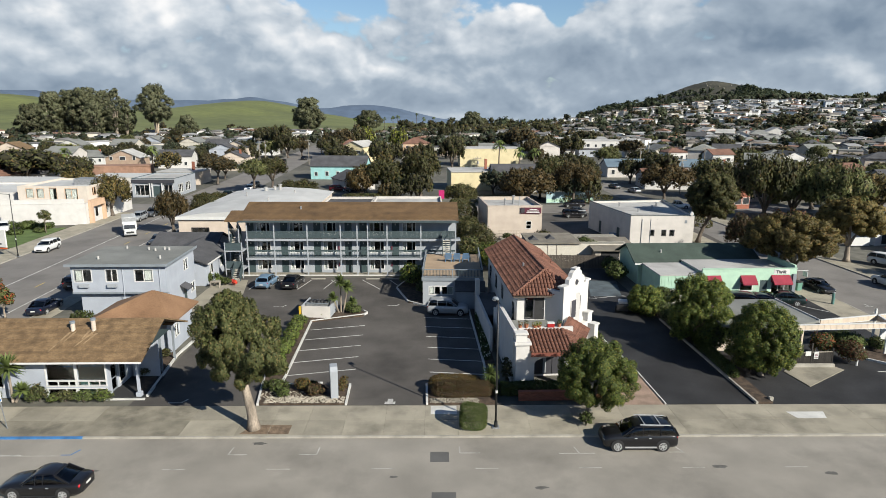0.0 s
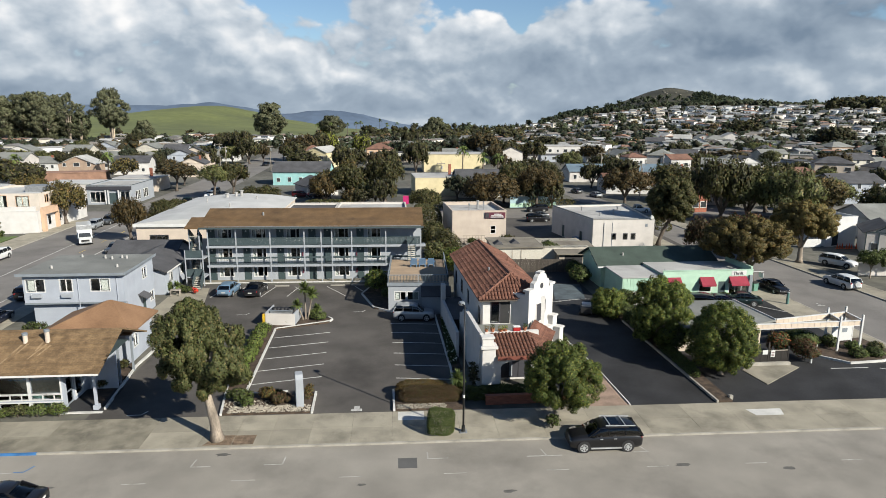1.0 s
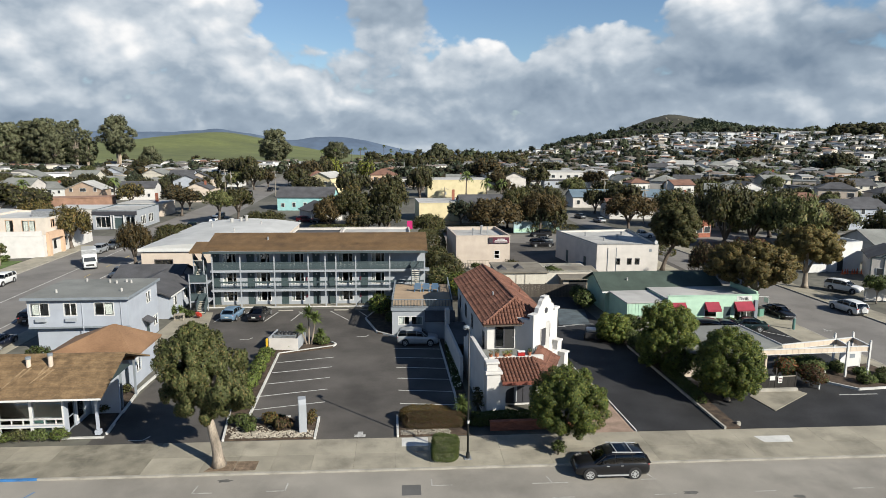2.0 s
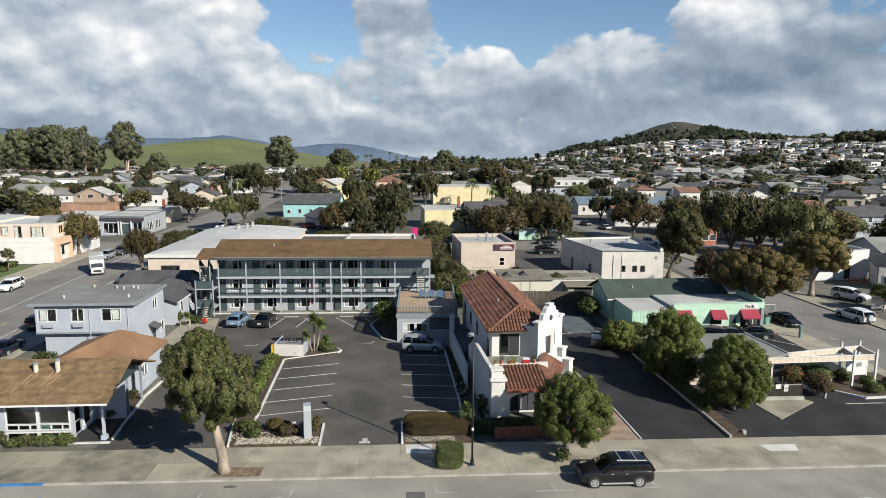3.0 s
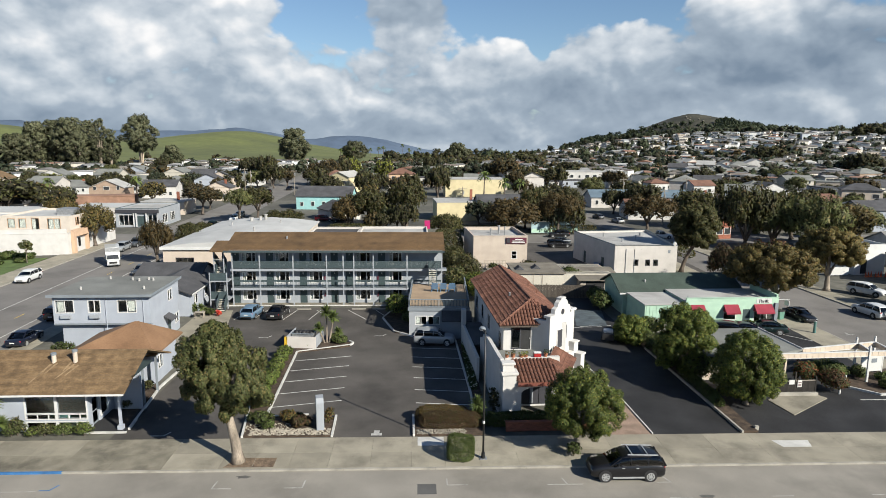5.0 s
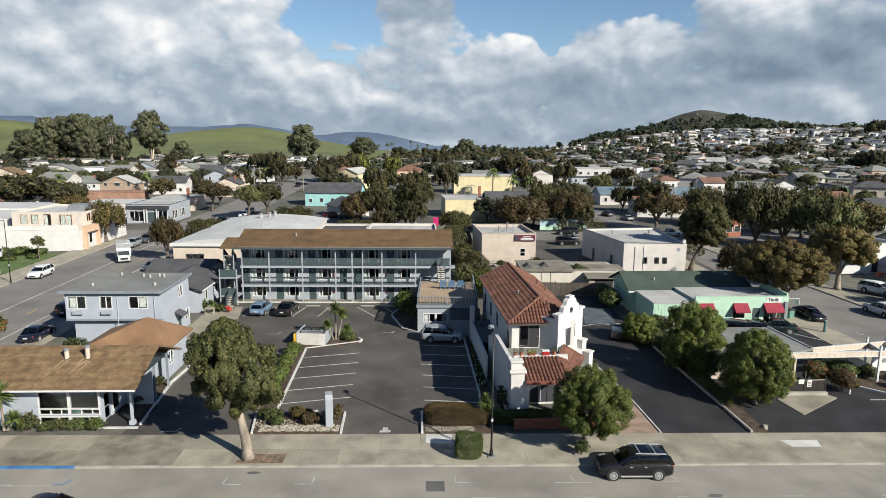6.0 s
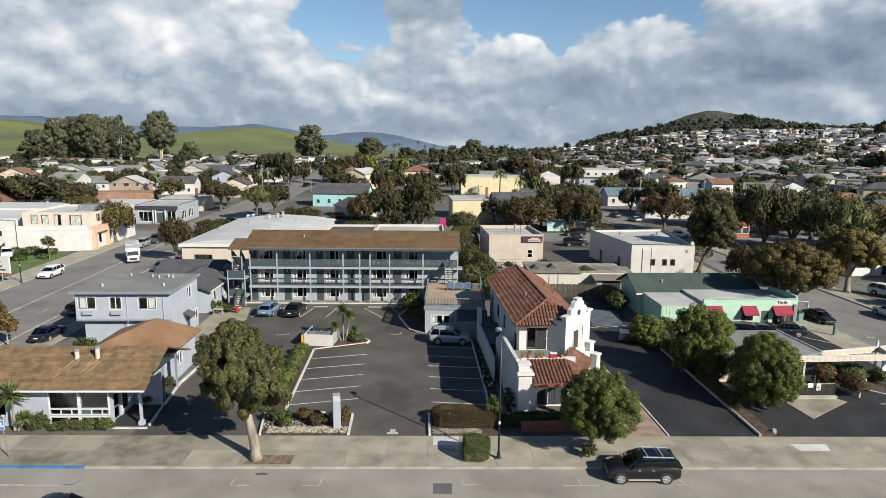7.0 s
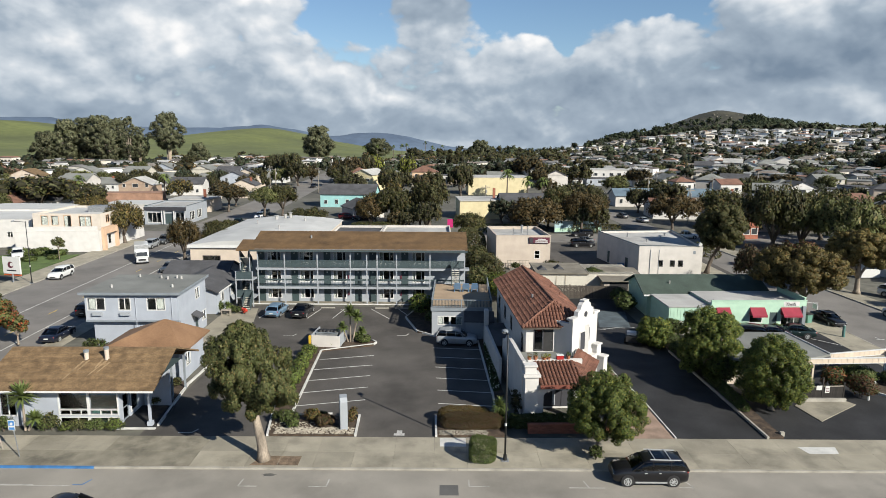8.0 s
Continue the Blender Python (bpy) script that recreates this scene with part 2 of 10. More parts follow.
M["earth"] = mat("town_ground", (0.12, 0.115, 0.095), 0.95, 0.22, 0.05, 0.8, 0.2)
M["grass"] = mat("hill_grass", (0.135, 0.155, 0.055), 0.95, 0.16, 0.006, 0.09, 0.2, col2=(0.19, 0.215, 0.065))
M["scrub"] = mat("hill_scrub", (0.058, 0.062, 0.042), 0.95, 0.3, 0.02, 0.2, 0.3, col2=(0.088, 0.080, 0.054))
# Bluish base colour: distance haze painted onto the slopes.
M["mountain"] = mat("hazy_mountain_slope", (0.115, 0.170, 0.265), 1.0, 0.12, 0.002, 0.02, 0.0, col2=(0.135, 0.19, 0.275))
M["lawn"] = mat("lawn_grass", (0.10, 0.15, 0.04), 0.95, 0.2, 0.6, 9, 0.5)
M["brickpave"] = mat("brick_paving", (0.33, 0.235, 0.18), 0.9, 0.15, 1.0, 12, 0.4, stain=0.15)
M["brick"] = mat("red_brick", (0.30, 0.11, 0.07), 0.9, 0.12, 2, 20, 0.4, rand=0.2)
M["wall_blue"] = mat("pale_blue_siding", (0.43, 0.465, 0.53), 0.75, 0.04, 0.7, 12, 0.1, stain=0.06)
M["wall_grey"] = mat("pale_grey_wall_paint", (0.375, 0.40, 0.435), 0.75, 0.04, 0.7, 12, 0.1, stain=0.06)
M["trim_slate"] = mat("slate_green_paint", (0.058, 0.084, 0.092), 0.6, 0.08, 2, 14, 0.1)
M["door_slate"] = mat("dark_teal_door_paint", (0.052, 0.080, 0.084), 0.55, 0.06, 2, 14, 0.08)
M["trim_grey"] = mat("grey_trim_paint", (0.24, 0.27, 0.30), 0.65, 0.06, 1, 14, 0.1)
M["white"] = mat("white_paint", (0.73, 0.73, 0.715), 0.6, 0.03, 1, 12, 0.05, stain=0.05)
M["stucco"] = mat("white_stucco", (0.69, 0.67, 0.645), 0.9, 0.04, 0.8, 22, 0.35, stain=0.07)
M["stucco_cream"] = mat("cream_stucco", (0.66, 0.56, 0.465), 0.9, 0.05, 0.6, 20, 0.3, stain=0.08)
M["stucco_peach"] = mat("peach_stucco", (0.70, 0.48, 0.33), 0.9, 0.06, 0.6, 20, 0.3, stain=0.06)
M["stucco_ivory"] = mat("ivory_stucco", (0.72, 0.64, 0.555), 0.9, 0.05, 0.6, 20, 0.3, stain=0.08)
M["stucco_beige"] = mat("beige_stucco", (0.60, 0.51, 0.43), 0.9, 0.05, 0.6, 20, 0.3, stain=0.08)
M["stucco_pale"] = mat("pale_stucco", (0.66, 0.62, 0.58), 0.9, 0.05, 0.6, 20, 0.3, stain=0.08)
M["yellow_wall"] = mat("yellow_wall_paint", (0.74, 0.64, 0.40), 0.85, 0.05, 0.6, 20, 0.2)
M["teal_wall"] = mat("teal_wall_paint", (0.33, 0.60, 0.60), 0.8, 0.05, 0.8, 16, 0.15)
M["mint"] = mat("mint_wall_paint", (0.47, 0.68, 0.53), 0.8, 0.05, 0.8, 16, 0.15, stain=0.08)
M["roof_brown"] = mat("brown_shingle", (0.215, 0.135, 0.068), 0.95, 0.2, 1.6, 9, 0.6, col2=(0.29, 0.19, 0.10), stain=0.3, rand=0.12)
M["roof_motel"] = mat("dark_brown_shingle", (0.150, 0.088, 0.040), 0.95, 0.14, 0.7, 9, 0.6, col2=(0.195, 0.118, 0.055), stain=0.3, rand=0.10)
M["roof_orange"] = mat("tan_shingle", (0.27, 0.15, 0.08), 0.95, 0.14, 0.35, 9, 0.6, col2=(0.33, 0.19, 0.105), stain=0.15)
M["roof_green"] = mat("green_roll_roofing", (0.060, 0.085, 0.070), 0.95, 0.12, 0.5, 14, 0.4, stain=0.12)
M["roof_grey"] = mat("grey_roll_roofing", (0.235, 0.24, 0.225), 0.95, 0.1, 0.3, 14, 0.3, stain=0.25)
M["roof_pale"] = mat("pale_roof_membrane", (0.50, 0.49, 0.47), 0.9, 0.08, 0.25, 10, 0.2, stain=0.25)
M["roof_white"] = mat("white_roof_membrane", (0.59, 0.59, 0.58), 0.85, 0.05, 0.2, 8, 0.1, stain=0.15)
M["roof_dark"] = mat("dark_shingle", (0.085, 0.085, 0.092), 0.95, 0.14, 0.5, 9, 0.5, stain=0.15)
M["roof_umber"] = mat("weathered_brown_roofing", (0.23, 0.205, 0.165), 0.95, 0.14, 0.5, 12, 0.3, stain=0.3)
M["clay"] = mat("red_clay_tile", (0.185, 0.078, 0.052), 0.85, 0.15, 0.8, 9, 0.35, rand=0.22, col2=(0.25, 0.115, 0.075), stain=0.3)
M["tan_deck"] = mat("tan_deck_coating", (0.42, 0.31, 0.21), 0.9, 0.07, 0.6, 12, 0.1, stain=0.1)
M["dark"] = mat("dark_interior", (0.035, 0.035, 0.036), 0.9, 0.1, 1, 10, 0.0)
M["black_metal"] = mat("black_metal", (0.03, 0.032, 0.033), 0.45, 0.1, 3, 20, 0.05, metal=0.2)
M["steel"] = mat("galvanised_steel", (0.42, 0.43, 0.44), 0.5, 0.12, 3, 14, 0.1, metal=0.6)
M["wood_grey"] = mat("weathered_board", (0.34, 0.30, 0.25), 0.9, 0.14, 1.2, 20, 0.4, rand=0.16, stretch=(1, 1, 0.2))
M["wood_dark"] = mat("dark_fence_board", (0.09, 0.075, 0.062), 0.9, 0.15, 1.2, 20, 0.4, rand=0.2, stretch=(1, 1, 0.2))
M["board_pale"] = mat("pale_siding_board", (0.62, 0.58, 0.50), 0.85, 0.06, 1.2, 20, 0.2, rand=0.07, stretch=(1, 1, 0.2))
M["cream_beam"] = mat("cream_beam_paint", (0.72, 0.60, 0.48), 0.8, 0.05, 1, 14, 0.1)
M["bark"] = mat("tree_bark", (0.30, 0.25, 0.20), 0.95, 0.22, 2.0, 14, 0.9, stretch=(1, 1, 0.35))
M["bark_pale"] = mat("pale_gum_bark", (0.42, 0.34, 0.26), 0.95, 0.25, 0.4, 3, 0.6, stretch=(1, 1, 0.3))
M["bark_dark"] = mat("dark_bark", (0.13, 0.105, 0.085), 0.95, 0.22, 2.0, 10, 0.8, stretch=(1, 1, 0.35))
M["bay_blue"] = mat("faded_blue_bay_paint", (0.10, 0.125, 0.14), 0.85, 0.15, 0.8, 14, 0.2, stain=0.35)
# Near-black filler in the crowns: painted shade between the leaves.
M["crown_shade"] = mat("crown_shade_fill", (0.026, 0.024, 0.010), 0.97, 0.25, 2.0, 9, 0.6)
M["red_awning"] = mat("red_awning_cloth", (0.30, 0.030, 0.055), 0.85, 0.07, 1, 20, 0.1)
M["red"] = mat("red_plastic", (0.42, 0.03, 0.03), 0.4, 0.05, 1, 20, 0.02)
M["blue_plastic"] = mat("blue_plastic", (0.16, 0.27, 0.42), 0.5, 0.08, 1, 20, 0.02)
M["terracotta_dark"] = mat("red_brown_fascia_paint", (0.20, 0.062, 0.042), 0.7, 0.08, 1, 14, 0.1)
M["terracotta"] = mat("terracotta_pot", (0.42, 0.17, 0.09), 0.85, 0.1, 3, 20, 0.1)
M["sign_white"] = mat("white_sign_face", (0.72, 0.72, 0.70), 0.5, 0.03, 1, 10, 0.02)
M["sign_dark"] = mat("dark_lettering", (0.05, 0.05, 0.06), 0.6, 0.05, 1, 10, 0.0)
M["sign_blue"] = mat("blue_sign_face", (0.05, 0.22, 0.55), 0.5, 0.03, 1, 10, 0.02)
M["sign_maroon"] = mat("maroon_sign_face", (0.13, 0.03, 0.05), 0.5, 0.05, 1, 10, 0.02)
M["orange"] = mat("orange_plastic", (0.75, 0.12, 0.03), 0.5, 0.06, 1, 10, 0.02)
M["yellow"] = mat("yellow_paint", (0.75, 0.48, 0.04), 0.55, 0.06, 1, 10, 0.02)
M["magenta"] = mat("magenta_paint", (0.55, 0.02, 0.16), 0.6, 0.05, 1, 10, 0.02)
M["curtain"] = mat("pale_curtain_cloth", (0.78, 0.79, 0.74), 0.95, 0.06, 4, 30, 0.1, stretch=(6, 6, 0.3))
M["carpet_teal"] = mat("teal_upholstery", (0.16, 0.36, 0.34), 0.9, 0.1, 2, 20, 0.1)
M["glass"] = glass_mat("window_glass", (0.88, 0.91, 0.92), 0.97)
M["car_glass"] = glass_mat("car_glass", (0.5, 0.55, 0.56), 0.5)
M["tyre"] = mat("tyre_rubber", (0.025, 0.025, 0.026), 0.85, 0.1, 4, 30, 0.1)
M["rim"] = mat("alloy_rim", (0.62, 0.63, 0.64), 0.3, 0.06, 4, 30, 0.0, metal=0.35)
M["lamp_red"] = mat("red_lamp_lens", (0.45, 0.015, 0.02), 0.25, 0.05, 4, 30, 0.0)
M["lamp_clear"] = mat("clear_lamp_lens", (0.62, 0.63, 0.64), 0.15, 0.05, 4, 30, 0.0)
M["plastic_black"] = mat("black_trim_plastic", (0.022, 0.022, 0.024), 0.6, 0.1, 4, 30, 0.05)
M["leaf_olive"] = leaf_mat("olive_leaves", (0.014, 0.020, 0.007), (0.074, 0.084, 0.029), (0.145, 0.115, 0.046), 0.16, patch=0.8)
M["leaf_fresh"] = leaf_mat("fresh_green_leaves", (0.018, 0.034, 0.010), (0.088, 0.120, 0.025), (0.19, 0.185, 0.034), 0.2, patch=0.9)
M["leaf_redtip"] = leaf_mat("red_tipped_leaves", (0.035, 0.050, 0.015), (0.10, 0.11, 0.035), (0.24, 0.06, 0.025), 0.28)
M["leaf_dark"] = leaf_mat("dark_olive_leaves", (0.018, 0.021, 0.007), (0.062, 0.064, 0.021), (0.094, 0.066, 0.024), 0.16, patch=2.6)
M["leaf_brown"] = leaf_mat("brown_tinged_leaves", (0.032, 0.023, 0.008), (0.084, 0.060, 0.022), (0.098, 0.060, 0.023), 0.16, patch=2.6)
M["leaf_gum"] = leaf_mat("gum_tree_leaves", (0.028, 0.037, 0.013), (0.098, 0.108, 0.038), (0.15, 0.13, 0.05), 0.14, patch=2.6)
M["leaf_yellow"] = leaf_mat("yellow_green_leaves", (0.075, 0.095, 0.016), (0.18, 0.19, 0.03))
M["leaf_hedge"] = leaf_mat("hedge_leaves", (0.024, 0.040, 0.011), (0.070, 0.092, 0.024), (0.105, 0.11, 0.034), 0.12)
M["leaf_row"] = leaf_mat("yellow_green_shrub_leaves", (0.030, 0.050, 0.012), (0.095, 0.125, 0.028), (0.15, 0.16, 0.04), 0.12)
# Bluish tint of the haze is mixed into this green.
M["leaf_far"] = leaf_mat("hazy_green_leaves", (0.020, 0.032, 0.019), (0.046, 0.060, 0.033))
# Olive leaves of the far grove, paled in colour to carry distance haze.
M["leaf_grove"] = leaf_mat("hazy_olive_leaves", (0.045, 0.054, 0.030), (0.105, 0.110, 0.060), (0.13, 0.118, 0.068), 0.1, patch=0.12)
M["leaf_rust"] = leaf_mat("rust_hedge_leaves", (0.055, 0.036, 0.013), (0.14, 0.085, 0.028), (0.09, 0.09, 0.025), 0.3)
M["leaf_plum"] = leaf_mat("plum_hedge_leaves", (0.034, 0.022, 0.012), (0.095, 0.055, 0.028), (0.06, 0.06, 0.02), 0.3)
M["leaf_umber"] = leaf_mat("umber_olive_leaves", (0.030, 0.026, 0.009), (0.116, 0.096, 0.030), (0.160, 0.100, 0.032), 0.18, patch=.8)
M["streak"] = mat("worn_shingle", (0.29, 0.20, 0.115), 0.95, 0.2, 1.5, 14, 0.4)
M["wood_black"] = mat("black_brown_board", (0.030, 0.026, 0.023), 0.9, 0.2, 1.2, 20, 0.4, rand=0.25, stretch=(1, 1, 0.2))
M["leaf_red"] = leaf_mat("red_tinged_leaves", (0.045, 0.024, 0.012), (0.115, 0.042, 0.020), (0.06, 0.07, 0.022), 0.4)
M["leaf_palm"] = leaf_mat("palm_leaves", (0.035, 0.055, 0.018), (0.11, 0.14, 0.04))
M["leaf_pine"] = leaf_mat("pine_needles", (0.020, 0.030, 0.018), (0.060, 0.075, 0.038))
M["flower_white"] = leaf_mat("white_flowers", (0.5, 0.5, 0.4), (0.8, 0.8, 0.7))
M["flower_red"] = leaf_mat("red_flowers", (0.45, 0.02, 0.02), (0.6, 0.06, 0.03))


# ---- mesh helpers ----
class Shape:
    """Vertices and faces gathered from simple solids."""

    def __init__(self):
        self.v, self.f, self.m = [], [], []

    def add(self, verts, faces, mi=0):
        k = len(self.v)
        self.v += [tuple(p) for p in verts]
        self.f += [tuple(i + k for i in fc) for fc in faces]
        self.m += [mi] * len(faces)
        return self

    def box(self, x0, x1, y0, y1, z0, z1, mi=0, rot=None, at=(0, 0, 0)):
        p = [(x, y, z) for z in (z0, z1) for x, y in ((x0, y0), (x1, y0), (x1, y1), (x0, y1))]
        if rot is not None:
            p = [tuple(rot @ Vector(q) + Vector(at)) for q in p]
        return self.add(p, [(3, 2, 1, 0), (4, 5, 6, 7), (0, 1, 5, 4), (1, 2, 6, 5), (2, 3, 7, 6), (3, 0, 4, 7)], mi)

    def beam(self, a, b, w, h, mi=0):
        """A square bar from a to b, w wide and h high."""
        a, b = Vector(a), Vector(b)
        d = b - a
        q = d.to_track_quat("X", "Z").to_matrix()
        return self.box(0, d.length, -w / 2, w / 2, -h / 2, h / 2, mi, q, a)

    def prism(self, outline, y0, y1, axis="y", mi=0):
        """An outline of (a, b) swept along an axis. y: (x, z) outlines; x: (y, z); z: (x, y)."""
        put = {"y": lambda a, b, c: (a, c, b), "x": lambda a, b, c: (c, a, b), "z": lambda a, b, c: (a, b, c)}[axis]
        n = len(outline)
        vs = [put(a, b, y0) for a, b in outline] + [put(a, b, y1) for a, b in outline]
        fs = [tuple(range(n)), tuple(range(2 * n - 1, n - 1, -1))]
        fs += [(i, n + i, n + (i + 1) % n, (i + 1) % n) for i in range(n)]
        return self.add(vs, fs, mi)

    def slab(self, pts, thick, mi=0):
        """A flat plate under the polygon pts, thick downwards."""
        n = len(pts)
        vs = [tuple(p) for p in pts] + [(p[0], p[1], p[2] - thick) for p in pts]
        fs = [tuple(range(n)), tuple(range(2 * n - 1, n - 1, -1))]
        fs += [(i, n + i, n + (i + 1) % n, (i + 1) % n) for i in range(n)]
        return self.add(vs, fs, mi)

    def cyl(self, a, b, r0, r1=None, n=10, mi=0):
        a, b = Vector(a), Vector(b)
        r1 = r0 if r1 is None else r1
        q = (b - a).to_track_quat("Z", "Y").to_matrix()
        vs = []
        for c, r in ((a, r0), (b, r1)):
            vs += [tuple(c + q @ Vector((r * math.cos(t), r * math.sin(t), 0))) for t in (2 * math.pi * i / n for i in range(n))]
        fs = [tuple(range(n - 1, -1, -1)), tuple(range(n, 2 * n))]
        fs += [(i, (i + 1) % n, n + (i + 1) % n, n + i) for i in range(n)]
        return self.add(vs, fs, mi)

    def tube(self, pts, radii, n=8, mi=0):
        """A round limb through several points, in one skin."""
        vs, fs = [], []
        for i, p in enumerate(pts):
            p = Vector(p)
            d = (Vector(pts[min(i + 1, len(pts) - 1)]) - Vector(pts[max(i - 1, 0)])).normalized()
            a = d.cross(Vector((0.3, 1, 0.1))).normalized()
            b = d.cross(a)
            vs += [tuple(p + (a * math.cos(6.28319 * k / n) + b * math.sin(6.28319 * k / n)) * radii[i]) for k in range(n)]
        for i in range(len(pts) - 1):
            fs += [(i * n + k, i * n + (k + 1) % n, (i + 1) * n + (k + 1) % n, (i + 1) * n + k) for k in range(n)]
        fs += [tuple(range(n - 1, -1, -1)), tuple(range((len(pts) - 1) * n, len(pts) * n))]
        return self.add(vs, fs, mi)

    def ball(self, c, rx, ry, rz, nu=8, nv=6, mi=0):
        vs = [(c[0], c[1], c[2] - rz)]
        for j in range(1, nv):
            p = math.pi * j / nv
            vs += [(c[0] + rx * math.sin(p) * math.cos(t), c[1] + ry * math.sin(p) * math.sin(t), c[2] - rz * math.cos(p)) for t in (2 * math.pi * i / nu for i in range(nu))]
        vs.append((c[0], c[1], c[2] + rz))
        top = len(vs) - 1
        fs = [(0, 1 + (i + 1) % nu, 1 + i) for i in range(nu)]
        for j in range(nv - 2):
            a, b = 1 + j * nu, 1 + (j + 1) * nu
            fs += [(a + i, a + (i + 1) % nu, b + (i + 1) % nu, b + i) for i in range(nu)]
        a = 1 + (nv - 2) * nu
        fs += [(a + i, a + (i + 1) % nu, top) for i in range(nu)]
        return self.add(vs, fs, mi)

    def mesh(self, name, mats, smooth=False, bevel=0.0):
        me = bpy.data.meshes.new(name)
        me.from_pydata(self.v, [], self.f)
        for mt in mats if isinstance(mats, (list, tuple)) else [mats]:
            me.materials.append(mt)
        if any(self.m):
            me.polygons.foreach_set("material_index", self.m)
        bm = bmesh.new()
        bm.from_mesh(me)
        bmesh.ops.recalc_face_normals(bm, faces=bm.faces)
        if bevel:
            bmesh.ops.bevel(bm, geom=list(bm.edges), offset=bevel, segments=2, affect="EDGES", clamp_overlap=True)
        bm.to_mesh(me)
        bm.free()
        if smooth:
            me.polygons.foreach_set("use_smooth", [True] * len(me.polygons))
        return me


def thing(name, x=0, y=0, z=0, rz=0, label="", category="", group="", kind=""):
    ob = new(name)
    ob.empty_display_size = 0.3
    ob.matrix_world = pose(x, y, z, 0, 0, rz)
    return tagged(ob, label, category, group, kind)


def part(name, shape, mt, parent, label="", smooth=False, bevel=0.0, at=None, kind=""):
    """One mesh object under a thing or under a part."""
    me = shape if isinstance(shape, bpy.types.Mesh) else shape.mesh(name, mt, smooth, bevel)
    ob = new(name, me)
    ob.parent = parent
    if at is not None:
        ob.matrix_basis = at
    return tagged(ob, label, kind=kind)


def solo(name, shape, mt, label, category, x=0, y=0, z=0, rz=0, group="", kind="", smooth=False, bevel=0.0):
    """A thing that is one mesh."""
    me = shape if isinstance(shape, bpy.types.Mesh) else shape.mesh(name, mt, smooth, bevel)
    ob = new(name, me)
    ob.matrix_world = pose(x, y, z, 0, 0, rz)
    return tagged(ob, label, category, group, kind)


def wall_shape(x0, x1, z0, z1, thick, holes=()):
    """A wall in the plane y = 0 (outside towards -y), with rectangular holes (x0, x1, z0, z1) right through: one closed skin."""
    s = Shape()
    xs = sorted({round(v, 4) for v in (x0, x1, *[h[0] for h in holes], *[h[1] for h in holes])})
    zs = sorted({round(v, 4) for v in (z0, z1, *[h[2] for h in holes], *[h[3] for h in holes])})
    nx, nz = len(xs) - 1, len(zs) - 1

    def solid(i, j):
        if not (0 <= i < nx and 0 <= j < nz):
            return False
        cx, cz = (xs[i] + xs[i + 1]) / 2, (zs[j] + zs[j + 1]) / 2
        return not any(h[0] < cx < h[1] and h[2] < cz < h[3] for h in holes)
    k = (nx + 1) * (nz + 1)
    for y in (0, thick):
        s.v += [(x, y, z) for z in zs for x in xs]

    def vid(i, j, back):
        return back * k + j * (nx + 1) + i
    for i in range(nx):
        for j in range(nz):
            if not solid(i, j):
                continue
            s.f.append((vid(i, j, 0), vid(i + 1, j, 0), vid(i + 1, j + 1, 0), vid(i, j + 1, 0)))
            s.f.append((vid(i, j, 1), vid(i, j + 1, 1), vid(i + 1, j + 1, 1), vid(i + 1, j, 1)))
            for (p, q, a, b) in ((i - 1, j, (i, j), (i, j + 1)), (i + 1, j, (i + 1, j), (i + 1, j + 1)), (i, j - 1, (i, j), (i + 1, j)), (i, j + 1, (i, j + 1), (i + 1, j + 1))):
                if not solid(p, q):
                    s.f.append((vid(*a, 0), vid(*b, 0), vid(*b, 1), vid(*a, 1)))
    s.m = [0] * len(s.f)
    used = sorted({v for fc in s.f for v in fc})
    re = {v: n for n, v in enumerate(used)}
    s.v = [s.v[v] for v in used]
    s.f = [tuple(re[v] for v in fc) for fc in s.f]
    return s


def window(parent, at, w, h, frame_mat, bars=1, cross=0, fw=0.10, name="window", curtain=None):
    """Frame in its hole, the pane set back in it. at: the pose of the lower left corner, outside towards -y."""
    s = Shape()
    s.box(-fw, 0.0, -0.03, 0.09, -fw, h + fw).box(w, w + fw, -0.03, 0.09, -fw, h + fw)
    s.box(0, w, -0.03, 0.09, -fw, 0).box(0, w, -0.03, 0.09, h, h + fw)
    wn = part(name, s, frame_mat, parent, at=at)
    for i in range(1, bars + 1):
        c = w * i / (bars + 1)
        part("mullion", Shape().box(c - fw / 3, c + fw / 3, 0.0, 0.08, 0, h), frame_mat, wn)
    for i in range(1, cross + 1):
        c = h * i / (cross + 1)
        part("transom", Shape().box(0, w, 0.005, 0.075, c - fw / 3, c + fw / 3), frame_mat, wn)
    p = part("pane", Shape().box(0, w, 0.045, 0.057, 0, h), M["glass"], wn)
    p.visible_shadow = False
    if curtain:
        c = Shape()
        n = 10
        for a0, ww in ((w * curtain[0], w * (curtain[1] - curtain[0])),):
            for i in range(n):
                xa, xb = a0 + ww * i / n, a0 + ww * (i + 1) / n
                ya, yb = 0.10 + 0.03 * (i % 2), 0.10 + 0.03 * ((i + 1) % 2)
                c.add([(xa, ya, 0), (xb, yb, 0), (xb, yb, h), (xa, ya, h), (xa, ya + .01, 0), (xb, yb + .01, 0), (xb, yb + .01, h), (xa, ya + .01, h)], [(0, 1, 2, 3), (7, 6, 5, 4), (3, 2, 6, 7), (4, 5, 1, 0)])
        part("curtain", c, M["curtain"], wn)
    return wn


